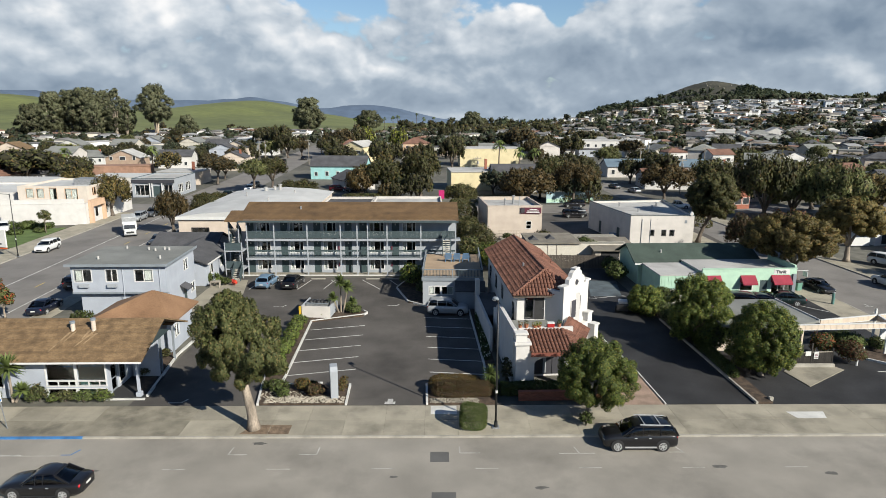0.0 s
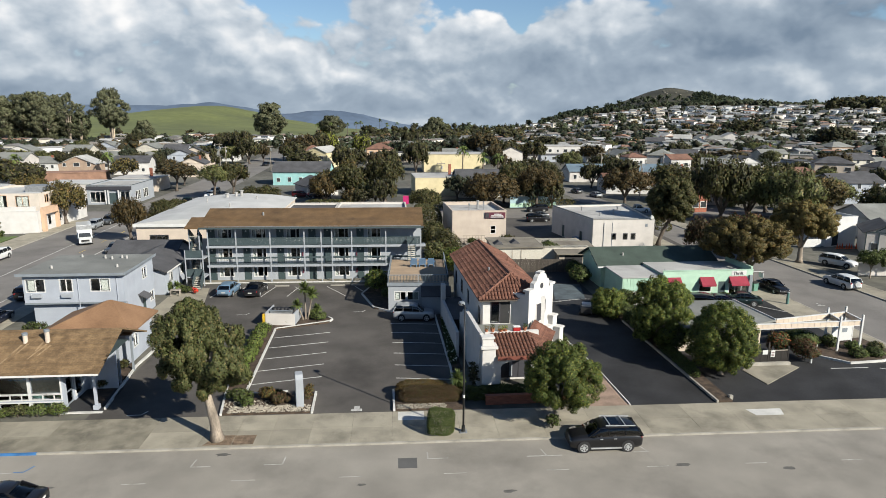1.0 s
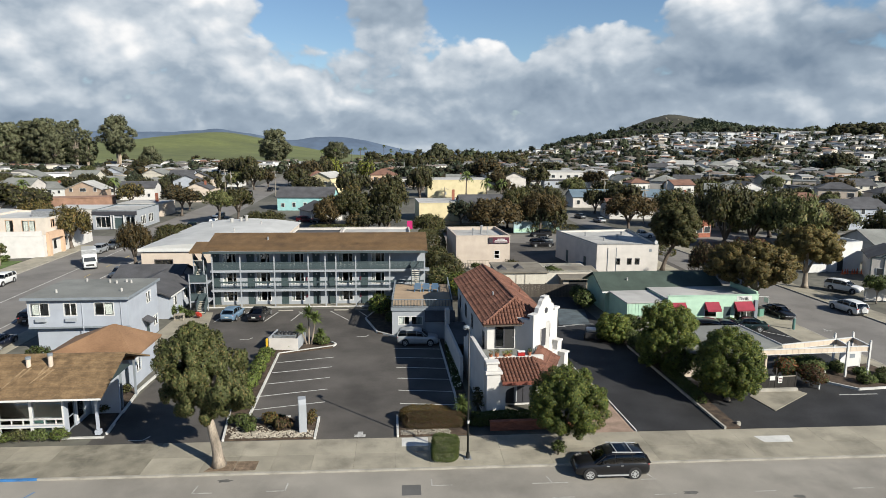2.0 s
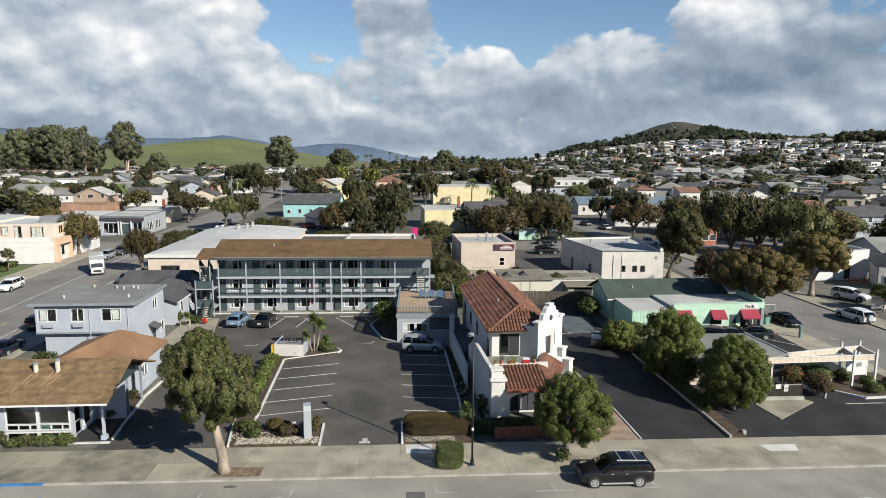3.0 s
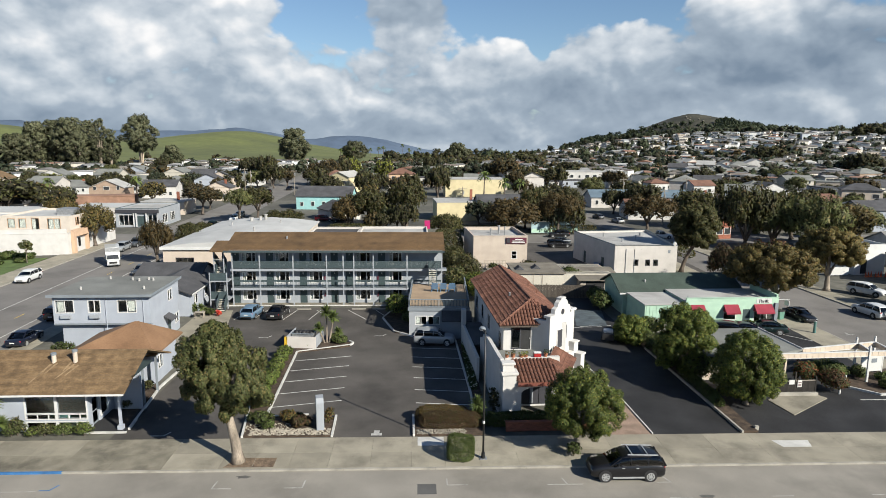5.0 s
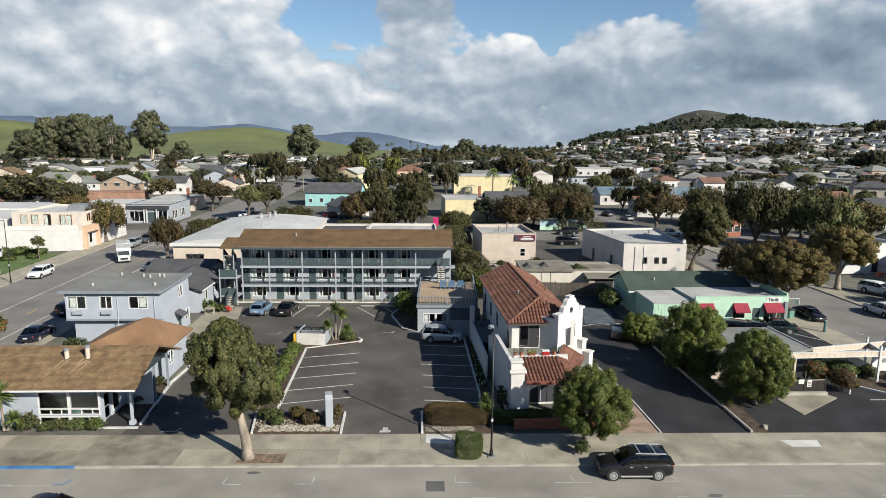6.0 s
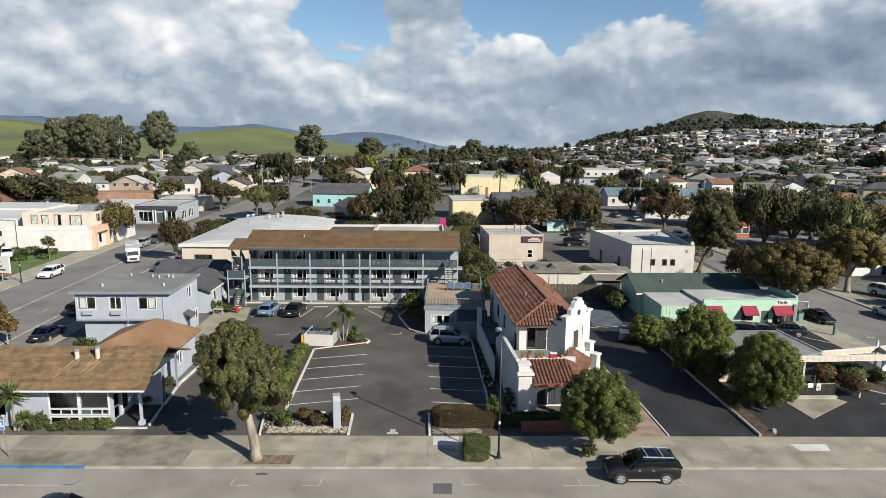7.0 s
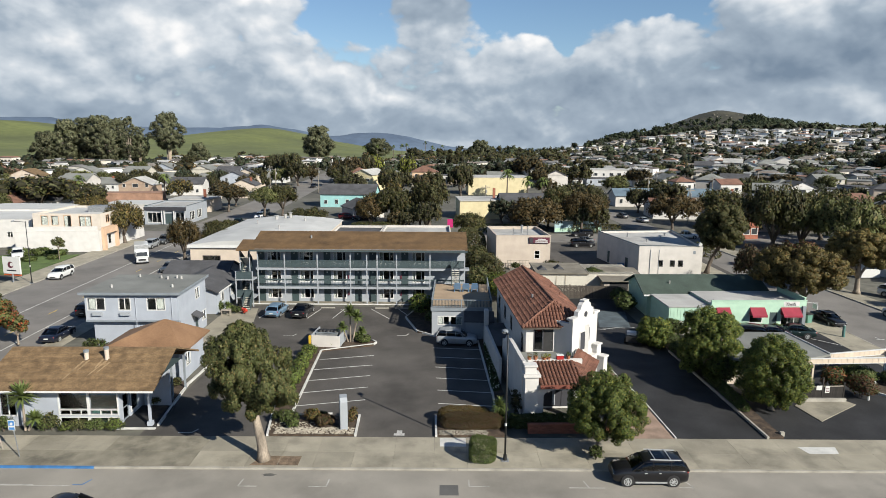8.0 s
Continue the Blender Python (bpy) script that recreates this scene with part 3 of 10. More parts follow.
def side_pose(side, x0, x1, y0, y1):
    """The pose of a wall of a rectangular house: its own x runs along the wall, its -y points out."""
    return {"front": pose(x0, y0, 0), "right": pose(x1, y0, 0, 0, 0, 90), "back": pose(x1, y1, 0, 0, 0, 180), "left": pose(x0, y1, 0, 0, 0, 270)}[side]


def house_walls(parent, x0, x1, y0, y1, z0, z1, wall_mat, openings=None, frame_mat=None, door_mat=None, thick=0.18, name="wall"):
    """Four walls with thickness. openings: side -> rows (kind, x, z, w, h, bars); x along the wall from its own left end."""
    openings = openings or {}
    for side in ("front", "right", "back", "left"):
        ln = x1 - x0 if side in ("front", "back") else y1 - y0
        rows = openings.get(side, [])
        holes = [(r[1], r[1] + r[3], r[2], r[2] + r[4]) for r in rows]
        a, b = (0, ln) if side in ("front", "back") else (thick, ln - thick)
        m0 = side_pose(side, x0, x1, y0, y1)
        part(name, wall_shape(a, b, z0, z1, thick, holes), wall_mat, parent, at=m0)
        for r in rows:
            at = m0 @ pose(r[1], 0.02, r[2])
            if r[0] == "window":
                window(parent, at, r[3], r[4], frame_mat or M["white"], r[5] if len(r) > 5 else 1, r[6] if len(r) > 6 else 0, curtain=r[7] if len(r) > 7 else None)
            else:
                s = Shape().box(0, r[3], 0.03, 0.08, 0, r[4])
                d = part("door", s, door_mat or M["door_slate"], parent, at=at)
                part("handle", Shape().box(r[3] - 0.12, r[3] - 0.07, -0.02, 0.03, 0.95, 1.05), M["steel"], d)


def flat_house(name, x0, x1, y0, y1, h, wall_mat, roof_mat, label, category="building", parapet=0.35, openings=None, frame_mat=None, cap_mat=None, group="", door_mat=None, rz=0):
    """A flat-roofed building with parapet; its front-left corner stands at (x0, y0)."""
    b = thing(name, x0, y0, 0, rz, label, category, group)
    w, d = x1 - x0, y1 - y0
    house_walls(b, 0, w, 0, d, -0.1, h, wall_mat, openings, frame_mat, door_mat)
    part("roof", Shape().box(0.17, w - 0.17, 0.17, d - 0.17, h - parapet - 0.2, h - parapet), roof_mat, b)
    cap = Shape()
    for a in ((-.04, w + .04, -.04, .22), (-.04, w + .04, d - .22, d + .04), (-.04, .22, .22, d - .22), (w - .22, w + .04, .22, d - .22)):
        cap.box(*a, h, h + 0.06)
    part("coping", cap, cap_mat or wall_mat, b)
    return b


def gable_roof(parent, x0, x1, y0, y1, ze, zr, mt, over=0.4, thick=0.16, axis="x", name="roof", courses=0, fascia=None, gable=None):
    """Two slopes that meet at a ridge along axis, with overhang; courses: rows of shingles that step down the slope."""
    if axis == "y":
        m0 = pose(x1, y0, 0, 0, 0, 90)
        w, d = y1 - y0, x1 - x0
    else:
        m0 = pose(x0, y0, 0)
        w, d = x1 - x0, y1 - y0
    mid = d / 2
    sl = (zr - ze) / mid
    for sgn in (0, 1):
        e0, ez = (-over, ze - sl * over)
        f = (lambda y: y) if sgn == 0 else (lambda y: d - y)
        deck = Shape()
        a, b = [(-over, f(e0), ez), (w + over, f(e0), ez), (w + over, f(mid), zr), (-over, f(mid), zr)], None
        deck.add(a + [(p[0], p[1], p[2] - thick) for p in a], [(0, 1, 2, 3), (7, 6, 5, 4), (0, 4, 5, 1), (1, 5, 6, 2), (3, 7, 4, 0), (2, 6, 7, 3)])
        ro = part(name, deck, mt, parent, at=m0)
        for i in range(courses):
            s = Shape()
            ya, yb = e0 + (mid - e0) * i / courses, e0 + (mid - e0) * (i + 1) / courses
            za, zb = ez + (zr - ez) * i / courses, ez + (zr - ez) * (i + 1) / courses
            vs = [(-over - .01, f(ya), za + 0.04), (w + over + .01, f(ya), za + 0.04), (w + over + .01, f(yb), zb + 0.008), (-over - .01, f(yb), zb + 0.008)]
            s.add(vs + [(p[0], p[1], p[2] - 0.03) for p in vs], [(0, 1, 2, 3), (7, 6, 5, 4), (0, 4, 5, 1), (1, 5, 6, 2), (3, 7, 4, 0), (2, 6, 7, 3)])
            part("shingle_course", s, mt, ro)
    if fascia:
        ez = ze - sl * over - thick
        for y in (-over - 0.03, d + over):
            part("fascia", Shape().box(-over, w + over, y, y + 0.03, ez - 0.02, ez + thick + 0.02), fascia, parent, at=m0)
    if gable:
        for xx in (0.0, w - 0.15):
            part("gable", Shape().prism([(0.0, ze - 0.14), (d, ze - 0.14), (mid, zr - 0.14 - 0.02)], xx, xx + 0.15, "x"), gable, parent, at=m0)
    return m0


def hip_roof(parent, x0, x1, y0, y1, ze, zr, mt, over=0.4, thick=0.15, name="roof", ridge=None):
    """Four slopes; ridge: the two ends of an off-centre ridge along x."""
    x0, x1, y0, y1 = x0 - over, x1 + over, y0 - over, y1 + over
    w, d = x1 - x0, y1 - y0
    if w >= d:
        r0, r1 = (x0 + d / 2, (y0 + y1) / 2, zr), (x1 - d / 2, (y0 + y1) / 2, zr)
    else:
        r0, r1 = ((x0 + x1) / 2, y0 + w / 2, zr), ((x0 + x1) / 2, y1 - w / 2, zr)
    if ridge:
        r0, r1 = [(v, (y0 + y1) / 2, zr) for v in ridge]
    c = [(x0, y0, ze), (x1, y0, ze), (x1, y1, ze), (x0, y1, ze)]
    lo = [(p[0], p[1], p[2] - thick) for p in c]
    vs = c + lo + [r0, r1]
    if w >= d:
        fs = [(0, 1, 9, 8), (1, 2, 9), (2, 3, 8, 9), (3, 0, 8)]
    else:
        fs = [(0, 1, 8), (1, 2, 9, 8), (2, 3, 9), (3, 0, 8, 9)]
    fs += [(7, 6, 5, 4), (0, 4, 5, 1), (1, 5, 6, 2), (2, 6, 7, 3), (3, 7, 4, 0)]
    part(name, Shape().add(vs, fs), mt, parent)


# ---- foliage ----
ICO = np.array([(math.cos(a) * 0.894, math.sin(a) * 0.894, z) for z, o in ((0.447, 0.0), (-0.447, 0.628)) for a in (o + 1.2566 * i for i in range(5))] + [(0, 0, 1), (0, 0, -1)])
ICO_F = [(i, (i + 1) % 5, 10) for i in range(5)] + [(5 + (i + 1) % 5, 5 + i, 11) for i in range(5)] + [(i, 5 + i, (i + 1) % 5) for i in range(5)] + [(5 + i, 5 + (i + 1) % 5, (i + 1) % 5) for i in range(5)]

OCT = np.array([(1.0, 0, 0), (0, 1.0, 0), (-1.0, 0, 0), (0, -1.0, 0), (0, 0, 1.0), (0, 0, -1.0)])
OCT_F = [(0, 1, 4), (1, 2, 4), (2, 3, 4), (3, 0, 4), (1, 0, 5), (2, 1, 5), (3, 2, 5), (0, 3, 5)]


def leaf_mesh(name, clumps, per, size, mt, seed, flat=0.0, droop=0.0, shell=0.55, aspect=0.55, soft=0.7, tri=False, core=0.0):
    """Leaves on the skin of many clumps (x, y, z, rx, ry, rz), each a small blade of its own; soft: how far they
    share the rounding of their clump; tri: three-cornered blades for distant crowns; core: solid lumps, coloured dark
    for the shade inside."""
    rng = np.random.default_rng(seed)
    V, W = [], []
    mid = np.mean([c[:3] for c in clumps], axis=0)
    span = np.mean([np.linalg.norm(np.array(c[:3]) - mid) for c in clumps]) + 1e-6
    for (cx, cy, cz, rx, ry, rz) in clumps:
        n = max(6, int(per * (rx * ry + rx * rz + ry * rz) / 3))
        d = rng.normal(size=(n, 3))
        d /= np.linalg.norm(d, axis=1, keepdims=True)
        r = (shell + (1 - shell) * rng.random(n) ** 0.6)[:, None]
        c = np.array([cx, cy, cz]) + d * r * np.array([rx, ry, rz])
        nrm = d + rng.normal(size=(n, 3)) * 0.55 + np.array([0, 0, flat])
        nrm /= np.linalg.norm(nrm, axis=1, keepdims=True)
        t = np.cross(nrm, rng.normal(size=(n, 3)))
        t /= np.linalg.norm(t, axis=1, keepdims=True) + 1e-9
        t[:, 2] -= droop
        b = np.cross(nrm, t)
        sz = (size * (0.6 + 0.8 * rng.random(n)))[:, None]
        g = np.cross(t, b)
        b = np.where(((g * d).sum(1) < 0)[:, None], -b, b)          # the upper side looks out of the crown
        if tri:
            V.append(np.stack([c - t * sz - b * sz * aspect, c + t * sz * 1.2, c - t * sz * .3 + b * sz * aspect * 1.2], 1).reshape(-1, 3))
        else:
            V.append(np.stack([c - t * sz, c - b * sz * aspect, c + t * sz, c + b * sz * aspect], 1).reshape(-1, 3))
        g = np.cross(t, b)
        g /= np.linalg.norm(g, axis=1, keepdims=True) + 1e-9
        w = soft * (d + .6 * (c - mid) / span + np.array([0, 0, .1])) + (1 - soft) * g
        w /= np.linalg.norm(w, axis=1, keepdims=True) + 1e-9
        W.append(np.repeat(w, 3 if tri else 4, axis=0))
    V, W = np.concatenate(V), np.concatenate(W)
    k = 3 if tri else 4
    n = len(V) // k
    F = np.arange(k * n, dtype=np.int32)
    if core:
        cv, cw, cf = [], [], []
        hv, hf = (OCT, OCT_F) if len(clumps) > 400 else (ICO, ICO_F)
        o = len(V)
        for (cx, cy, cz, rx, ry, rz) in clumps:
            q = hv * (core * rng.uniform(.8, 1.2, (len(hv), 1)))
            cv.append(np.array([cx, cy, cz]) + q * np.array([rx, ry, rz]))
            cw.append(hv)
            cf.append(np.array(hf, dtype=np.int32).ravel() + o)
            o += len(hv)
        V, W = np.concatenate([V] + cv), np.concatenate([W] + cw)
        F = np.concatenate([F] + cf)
    extra = (len(F) - k * n) // 3
    me = bpy.data.meshes.new(name)
    me.vertices.add(len(V))
    me.vertices.foreach_set("co", V.ravel())
    me.loops.add(len(F))
    me.loops.foreach_set("vertex_index", F)
    me.polygons.add(n + extra)
    me.polygons.foreach_set("loop_start", np.concatenate([np.arange(0, k * n, k, dtype=np.int32), k * n + np.arange(0, 3 * extra, 3, dtype=np.int32)]))
    me.materials.append(mt)
    me.materials.append(M["crown_shade"])
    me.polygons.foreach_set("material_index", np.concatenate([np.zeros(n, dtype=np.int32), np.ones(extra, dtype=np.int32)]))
    me.update(calc_edges=True)
    me.polygons.foreach_set("use_smooth", np.ones(n + extra, dtype=bool))
    me.normals_split_custom_set_from_vertices(W.tolist())
    return me


def box_leaves(name, rx, ry, h, size, per, mt, seed):
    """Leaves over a clipped, slightly lumpy block."""
    rng = np.random.default_rng(seed)
    pts, nrm = [], []
    for face, area in (("top", 4 * rx * ry), ("front", 2 * rx * h), ("back", 2 * rx * h), ("left", 2 * ry * h), ("right", 2 * ry * h)):
        n = int(area * per)
        u, v = rng.uniform(-1, 1, n), rng.uniform(-1, 1, n)
        z = (v + 1) / 2 * h
        o = np.ones(n)
        if face == "top":
            p, d = np.stack([u * rx, v * ry, h * o], 1), (0, 0, 1)
        elif face in ("front", "back"):
            s = -1 if face == "front" else 1
            p, d = np.stack([u * rx, s * ry * o, z], 1), (0, s, 0)
        else:
            s = -1 if face == "left" else 1
            p, d = np.stack([s * rx * o, u * ry, z], 1), (s, 0, 0)
        pts.append(p)
        nrm.append(np.tile(np.array(d, float), (n, 1)))
    p, d = np.concatenate(pts), np.concatenate(nrm)
    c = np.array([0, 0, h / 2])
    q = (p - c) / np.array([rx, ry, h / 2])
    k = np.clip(1.19 - 0.14 * (np.abs(q) ** 3).sum(1), .72, 1.1)[:, None]          # soft corners
    wob = 0.10 * np.sin(p[:, :1] * 4.1 + p[:, 2:] * 2.3 + seed) + 0.08 * np.sin(p[:, 1:2] * 5.3 + p[:, :1] * 1.7)
    p = c + (p - c) * k + d * (wob * .5 + rng.uniform(-.16, .03, (len(p), 1)))
    p[:, 2] = np.maximum(p[:, 2], .03)
    n = len(p)
    d = d + rng.normal(size=(n, 3)) * .6
    d /= np.linalg.norm(d, axis=1, keepdims=True)
    t = np.cross(d, rng.normal(size=(n, 3)))
    t /= np.linalg.norm(t, axis=1, keepdims=True) + 1e-9
    b = np.cross(d, t)
    sz = (size * (0.6 + 0.8 * rng.random(n)))[:, None]
    V = np.stack([p - t * sz, p + b * sz * .6, p + t * sz, p - b * sz * .6], 1).reshape(-1, 3)
    me = bpy.data.meshes.new(name)
    me.from_pydata(V.tolist(), [], [(4 * i, 4 * i + 1, 4 * i + 2, 4 * i + 3) for i in range(n)])
    me.materials.append(mt)
    return me


def dome_clumps(seed, rx, ry, z0, z1, n, r, flatten=0.75, jitter=0.25, bottom=-0.5, core=True):
    """Clump centres over an uneven dome between z0 and z1."""
    rng = np.random.default_rng(seed)
    zc, rz = (z0 + z1) / 2, (z1 - z0) / 2
    out = []
    for i in range(n):
        u = bottom + (1 - bottom) * (i + 0.5) / n
        a = i * 2.39996 + rng.normal() * 0.25
        h = math.sqrt(max(0.0, 1 - u * u))
        k = 1 - jitter * rng.random() * 1.2
        q = r * (0.7 + 0.6 * rng.random())
        out.append((max(0.05, rx - q * 0.7) * k * h * math.cos(a), max(0.05, ry - q * 0.7) * k * h * math.sin(a), zc + max(0.05, rz - q * flatten * 0.8) * k * u, q, q, q * flatten))
    if core:
        out.append((0, 0, zc, rx * 0.62, ry * 0.62, rz * 0.62))
    return out


def lobed_clumps(seed, lobes, n_sub, r_sub, flatten=0.8, core=True):
    """Clumps spread over the skins of several lobes (x, y, z, r): an uneven crown with hollows between the lobes."""
    rng = np.random.default_rng(seed)
    out = []
    for (x, y, z, r) in lobes:
        for i in range(n_sub):
            u = -.75 + 1.75 * (i + .5) / n_sub
            a = i * 2.39996 + rng.uniform(-.5, .5)
            h = math.sqrt(max(0, 1 - u * u))
            q = r_sub * rng.uniform(.7, 1.3)
            k = rng.uniform(.72, 1.0)
            out.append((x + (r - q * .6) * k * h * math.cos(a), y + (r - q * .6) * k * h * math.sin(a), z + (r - q * .6) * k * u * .9, q, q, q * flatten))
        if core:
            out.append((x, y, z, r * .6, r * .6, r * .55))
    return out


def dome_lobes(seed, n, r, h0, h1, rl, low=-.55):
    """Lobes over a dome of radius r between two heights."""
    rng = np.random.default_rng(seed)
    out = [(0, 0, h0 + (h1 - h0) * .5, rl * 1.15)]
    for i in range(n):
        u = low + (.95 - low) * (i + .5) / n
        a = i * 2.39996 + rng.uniform(-.4, .4)
        k = math.sqrt(max(0.05, 1 - min(1, abs(u)) ** 2))
        q = rl * rng.uniform(.75, 1.2)
        zc = (h0 + h1) / 2 + u * ((h1 - h0) / 2 - q * .75)
        out.append(((r - q) * k * rng.uniform(.85, 1.08) * math.cos(a), (r - q) * k * rng.uniform(.85, 1.08) * math.sin(a), zc, q))
    return out


def limb_tree(seed, foot_r, fork, clumps, lean=(0, 0), n_limbs=6, bark_n=8):
    """A tapered, slightly bent trunk that forks into limbs towards the clumps."""
    rng = random.Random(seed)
    s = Shape()
    k = 5
    pts = [Vector((lean[0] * (i / k) ** 1.4 + rng.uniform(-.03, .03) * (0 < i < k), lean[1] * (i / k), fork * i / k)) for i in range(k + 1)]
    s.tube(pts, [foot_r * (1.45 if i == 0 else 1.08 - 0.4 * i / k) for i in range(k + 1)], bark_n)
    top = pts[-1]
    order = sorted(clumps, key=lambda c: c[2])
    step = max(1, len(order) // n_limbs)
    for c in order[::step][:n_limbs + 1]:
        end = Vector(c[:3])
        mid = top.lerp(end, 0.5) + Vector((rng.uniform(-.15, .15), rng.uniform(-.15, .15), 0.12 * (end - top).length))
        s.tube([top - Vector((0, 0, 0.12 * fork)), top.lerp(mid, .5) + Vector((0, 0, .03 * fork)), mid, end], [foot_r * 0.6, foot_r * 0.5, foot_r * 0.36, foot_r * 0.12], 6)
    return s


# ---- ground and distance ----
def sm(a, b, v):
    t = min(1.0, max(0.0, (v - a) / (b - a)))
    return t * t * (3 - 2 * t)


def gauss(x, y, cx, cy, sx, sy):
    return math.exp(-((x - cx) / sx) ** 2 - ((y - cy) / sy) ** 2)


def land(x, y):
    """The height of the land: flat town, a hillside to the right, grass hills to the left, one steep hill."""
    if y < 150:
        return -0.16
    az, dist = math.atan2(x, y), math.hypot(x, y)
    side = sm(0.10, 0.46, az)
    prof = 30 * sm(300, 1000, dist) ** 0.85 if dist > 300 else 0.0
    z = side * prof
    r = math.sqrt((x - 783) ** 2 + ((y - 1895) * .62) ** 2 + 24 ** 2)
    z += 58 * math.exp(-(r / 142) ** 1.3) + 22 * gauss(x, y, 935, 1900, 160, 160) + 12 * gauss(x, y, 760, 1880, 270, 240)
    left = sm(-0.03, -0.16, az)
    z += left * (25 * gauss(x, y, -360, 1380, 105, 330) + 12 * gauss(x, y, -450, 1380, 110, 330) + 42 * gauss(x, y, -790, 1150, 185, 320) + 4 * sm(600, 1100, dist))
    z -= 0.0205 * max(0.0, dist - 700) * sm(-.21, -.06, az) * sm(.27, .19, az)
    return z - 0.16 + (noise.noise(Vector((x / 90, y / 90, 0))) * 1.5 * sm(350, 800, dist))


def make_ground():
    ys = [-400, -150, -40, 20, 80, 150] + [150 + 12 * i for i in range(1, 20)] + [400 * 1.027 ** i for i in range(92)]
    ys = [y for y in ys if y < 4700]
    s = Shape()
    nx = 240
    for y in ys:
        half = 260 + max(0, y) * 1.15
        for i in range(nx + 1):
            x = half * (2 * i / nx - 1)
            s.v.append((x, y, land(x, y)))
    for j in range(len(ys) - 1):
        for i in range(nx):
            a = j * (nx + 1) + i
            x, y = (s.v[a][0] + s.v[a + 1][0]) / 2, ys[j]
            az = math.atan2(x, max(y, 1))
            k = 0
            if y > 520 and az < 0.05:
                k = 1
            elif y > 1000:
                k = 2
            s.f.append((a, a + 1, a + nx + 2, a + nx + 1))
            s.m.append(k)
    solo("ground", s, [M["earth"], M["grass"], M["scrub"]], "flat town ground rising to green grass hills", "ground", kind="structure", smooth=True)


make_ground()


def make_mountains():
    """A far range; the blue of distance haze is in its base colour."""
    s = Shape()
    n = 120
    for j, (dist, k) in enumerate(((3500, 0.0), (3750, 0.55), (4000, 1.0), (4250, 0.5))):
        for i in range(n + 1):
            az = -0.75 + 1.15 * i / n
            env = -50 + 86 * sm(0.05, -0.10, az) + 26 * sm(-.15, -.30, az) + 44 * sm(-.44, -.55, az)
            env += 22 * math.exp(-((az + .27) / .035) ** 2) - 12 * math.exp(-((az + .165) / .03) ** 2)
            env += noise.fractal(Vector((az * 14, 3.3, 0)), 1.0, 2.0, 4) * 7
            rough = noise.fractal(Vector((az * 30, dist / 400, 1)), 1.0, 2.0, 4) * 9
            s.v.append((dist * math.sin(az), dist * math.cos(az), -110 + (env + 110) * k + rough * k))
    for j in range(3):
        for i in range(n):
            a = j * (n + 1) + i
            s.f.append((a, a + 1, a + n + 2, a + n + 1))
            s.m.append(0)
    solo("backdrop", s, M["mountain"], "distant mountain range under the clouds, coloured with blue haze", "mountains", kind="structure", smooth=True)


make_mountains()

# ---- streets, kerbs, lots ----
KERB_Y = 39.85


def left_street(y):
    return -51.5 - 0.04 * (y - 80)


def right_kerb(y):
    return 47.1 - 0.005 * (y - 62)


def far_kerb(y):
    return 58.0 - 0.05 * (y - 75)


solo("road_front", Shape().box(-260, 260, -12, KERB_Y, -0.3, -0.13), M["street"], "pale worn asphalt main street", "road", kind="structure")
s = Shape()
s.slab([(left_street(KERB_Y) - 9, KERB_Y, -0.134), (left_street(KERB_Y) + 9, KERB_Y, -0.134), (left_street(135) + 9, 135, -0.134), (left_street(135) - 9, 135, -0.134)], 0.15)
s.slab([(left_street(147) - 7, 147, -0.134), (left_street(147) + 7, 147, -0.134), (left_street(420) + 7, 420, -0.134), (left_street(420) - 7, 420, -0.134)], 0.15)
solo("road_left", s, M["cross"], "grey asphalt side street running away", "road", kind="structure")
solo("road_right", Shape().slab([(right_kerb(KERB_Y), KERB_Y, -0.134), (far_kerb(KERB_Y), KERB_Y, -0.134), (far_kerb(250), 250, -0.134), (right_kerb(250), 250, -0.134)], 0.15), M["cross"], "grey asphalt side street with tree shade", "road", kind="structure")
solo("road_back", Shape().slab([(-240, 135, -0.138), (240, 135, -0.138), (240, 147, -0.138), (-240, 147, -0.138)], 0.15), M["cross"], "asphalt back street between the blocks", "road", kind="structure")

# the block of the motel and its neighbours
s = Shape()
s.slab([(left_street(KERB_Y) + 9.2, KERB_Y + 0.16, -0.03), (right_kerb(KERB_Y) - 0.2, KERB_Y + 0.16, -0.03), (right_kerb(134) - 0.2, 134, -0.03), (left_street(134) + 9.2, 134, -0.03)], 0.13)
solo("block_ground", s, M["earth"], "bare ground of the block between the streets", "ground", kind="structure")
solo("parking_lot", Shape().slab([(-22.3, 44.42, 0), (5.1, 44.42, 0), (4.4, 69.0, 0), (-0.9, 69.2, 0), (-0.9, 81.2, 0), (-26.6, 81.2, 0), (-26.6, 66, 0), (-22.0, 62, 0)], 0.028), M["lot"], "dark asphalt motel car park with white bay lines", "car park", kind="structure")
solo("driveway", Shape().slab([(17.55, 44.42, 0), (24.35, 44.42, 0), (23.6, 86.0, 0), (16.2, 86.0, 0), (16.2, 62, 0), (17.2, 52, 0)], 0.028), M["lot_new"], "black asphalt driveway between two buildings", "driveway", kind="structure")
solo("side_lot", Shape().slab([(25.4, 44.42, 0), (45.0, 44.42, 0), (45.6, 71.2, 0), (25.4, 71.2, 0)], 0.028), M["lot_new"], "black asphalt car park beside the canopy", "car park", kind="structure")
solo("back_lot", Shape().slab([(19.5, 100.0, 0), (48.0, 100.0, 0), (49.0, 134, 0), (19.5, 134, 0)], 0.028), M["lot"], "grey asphalt yard behind the pale buildings", "car park", kind="structure")
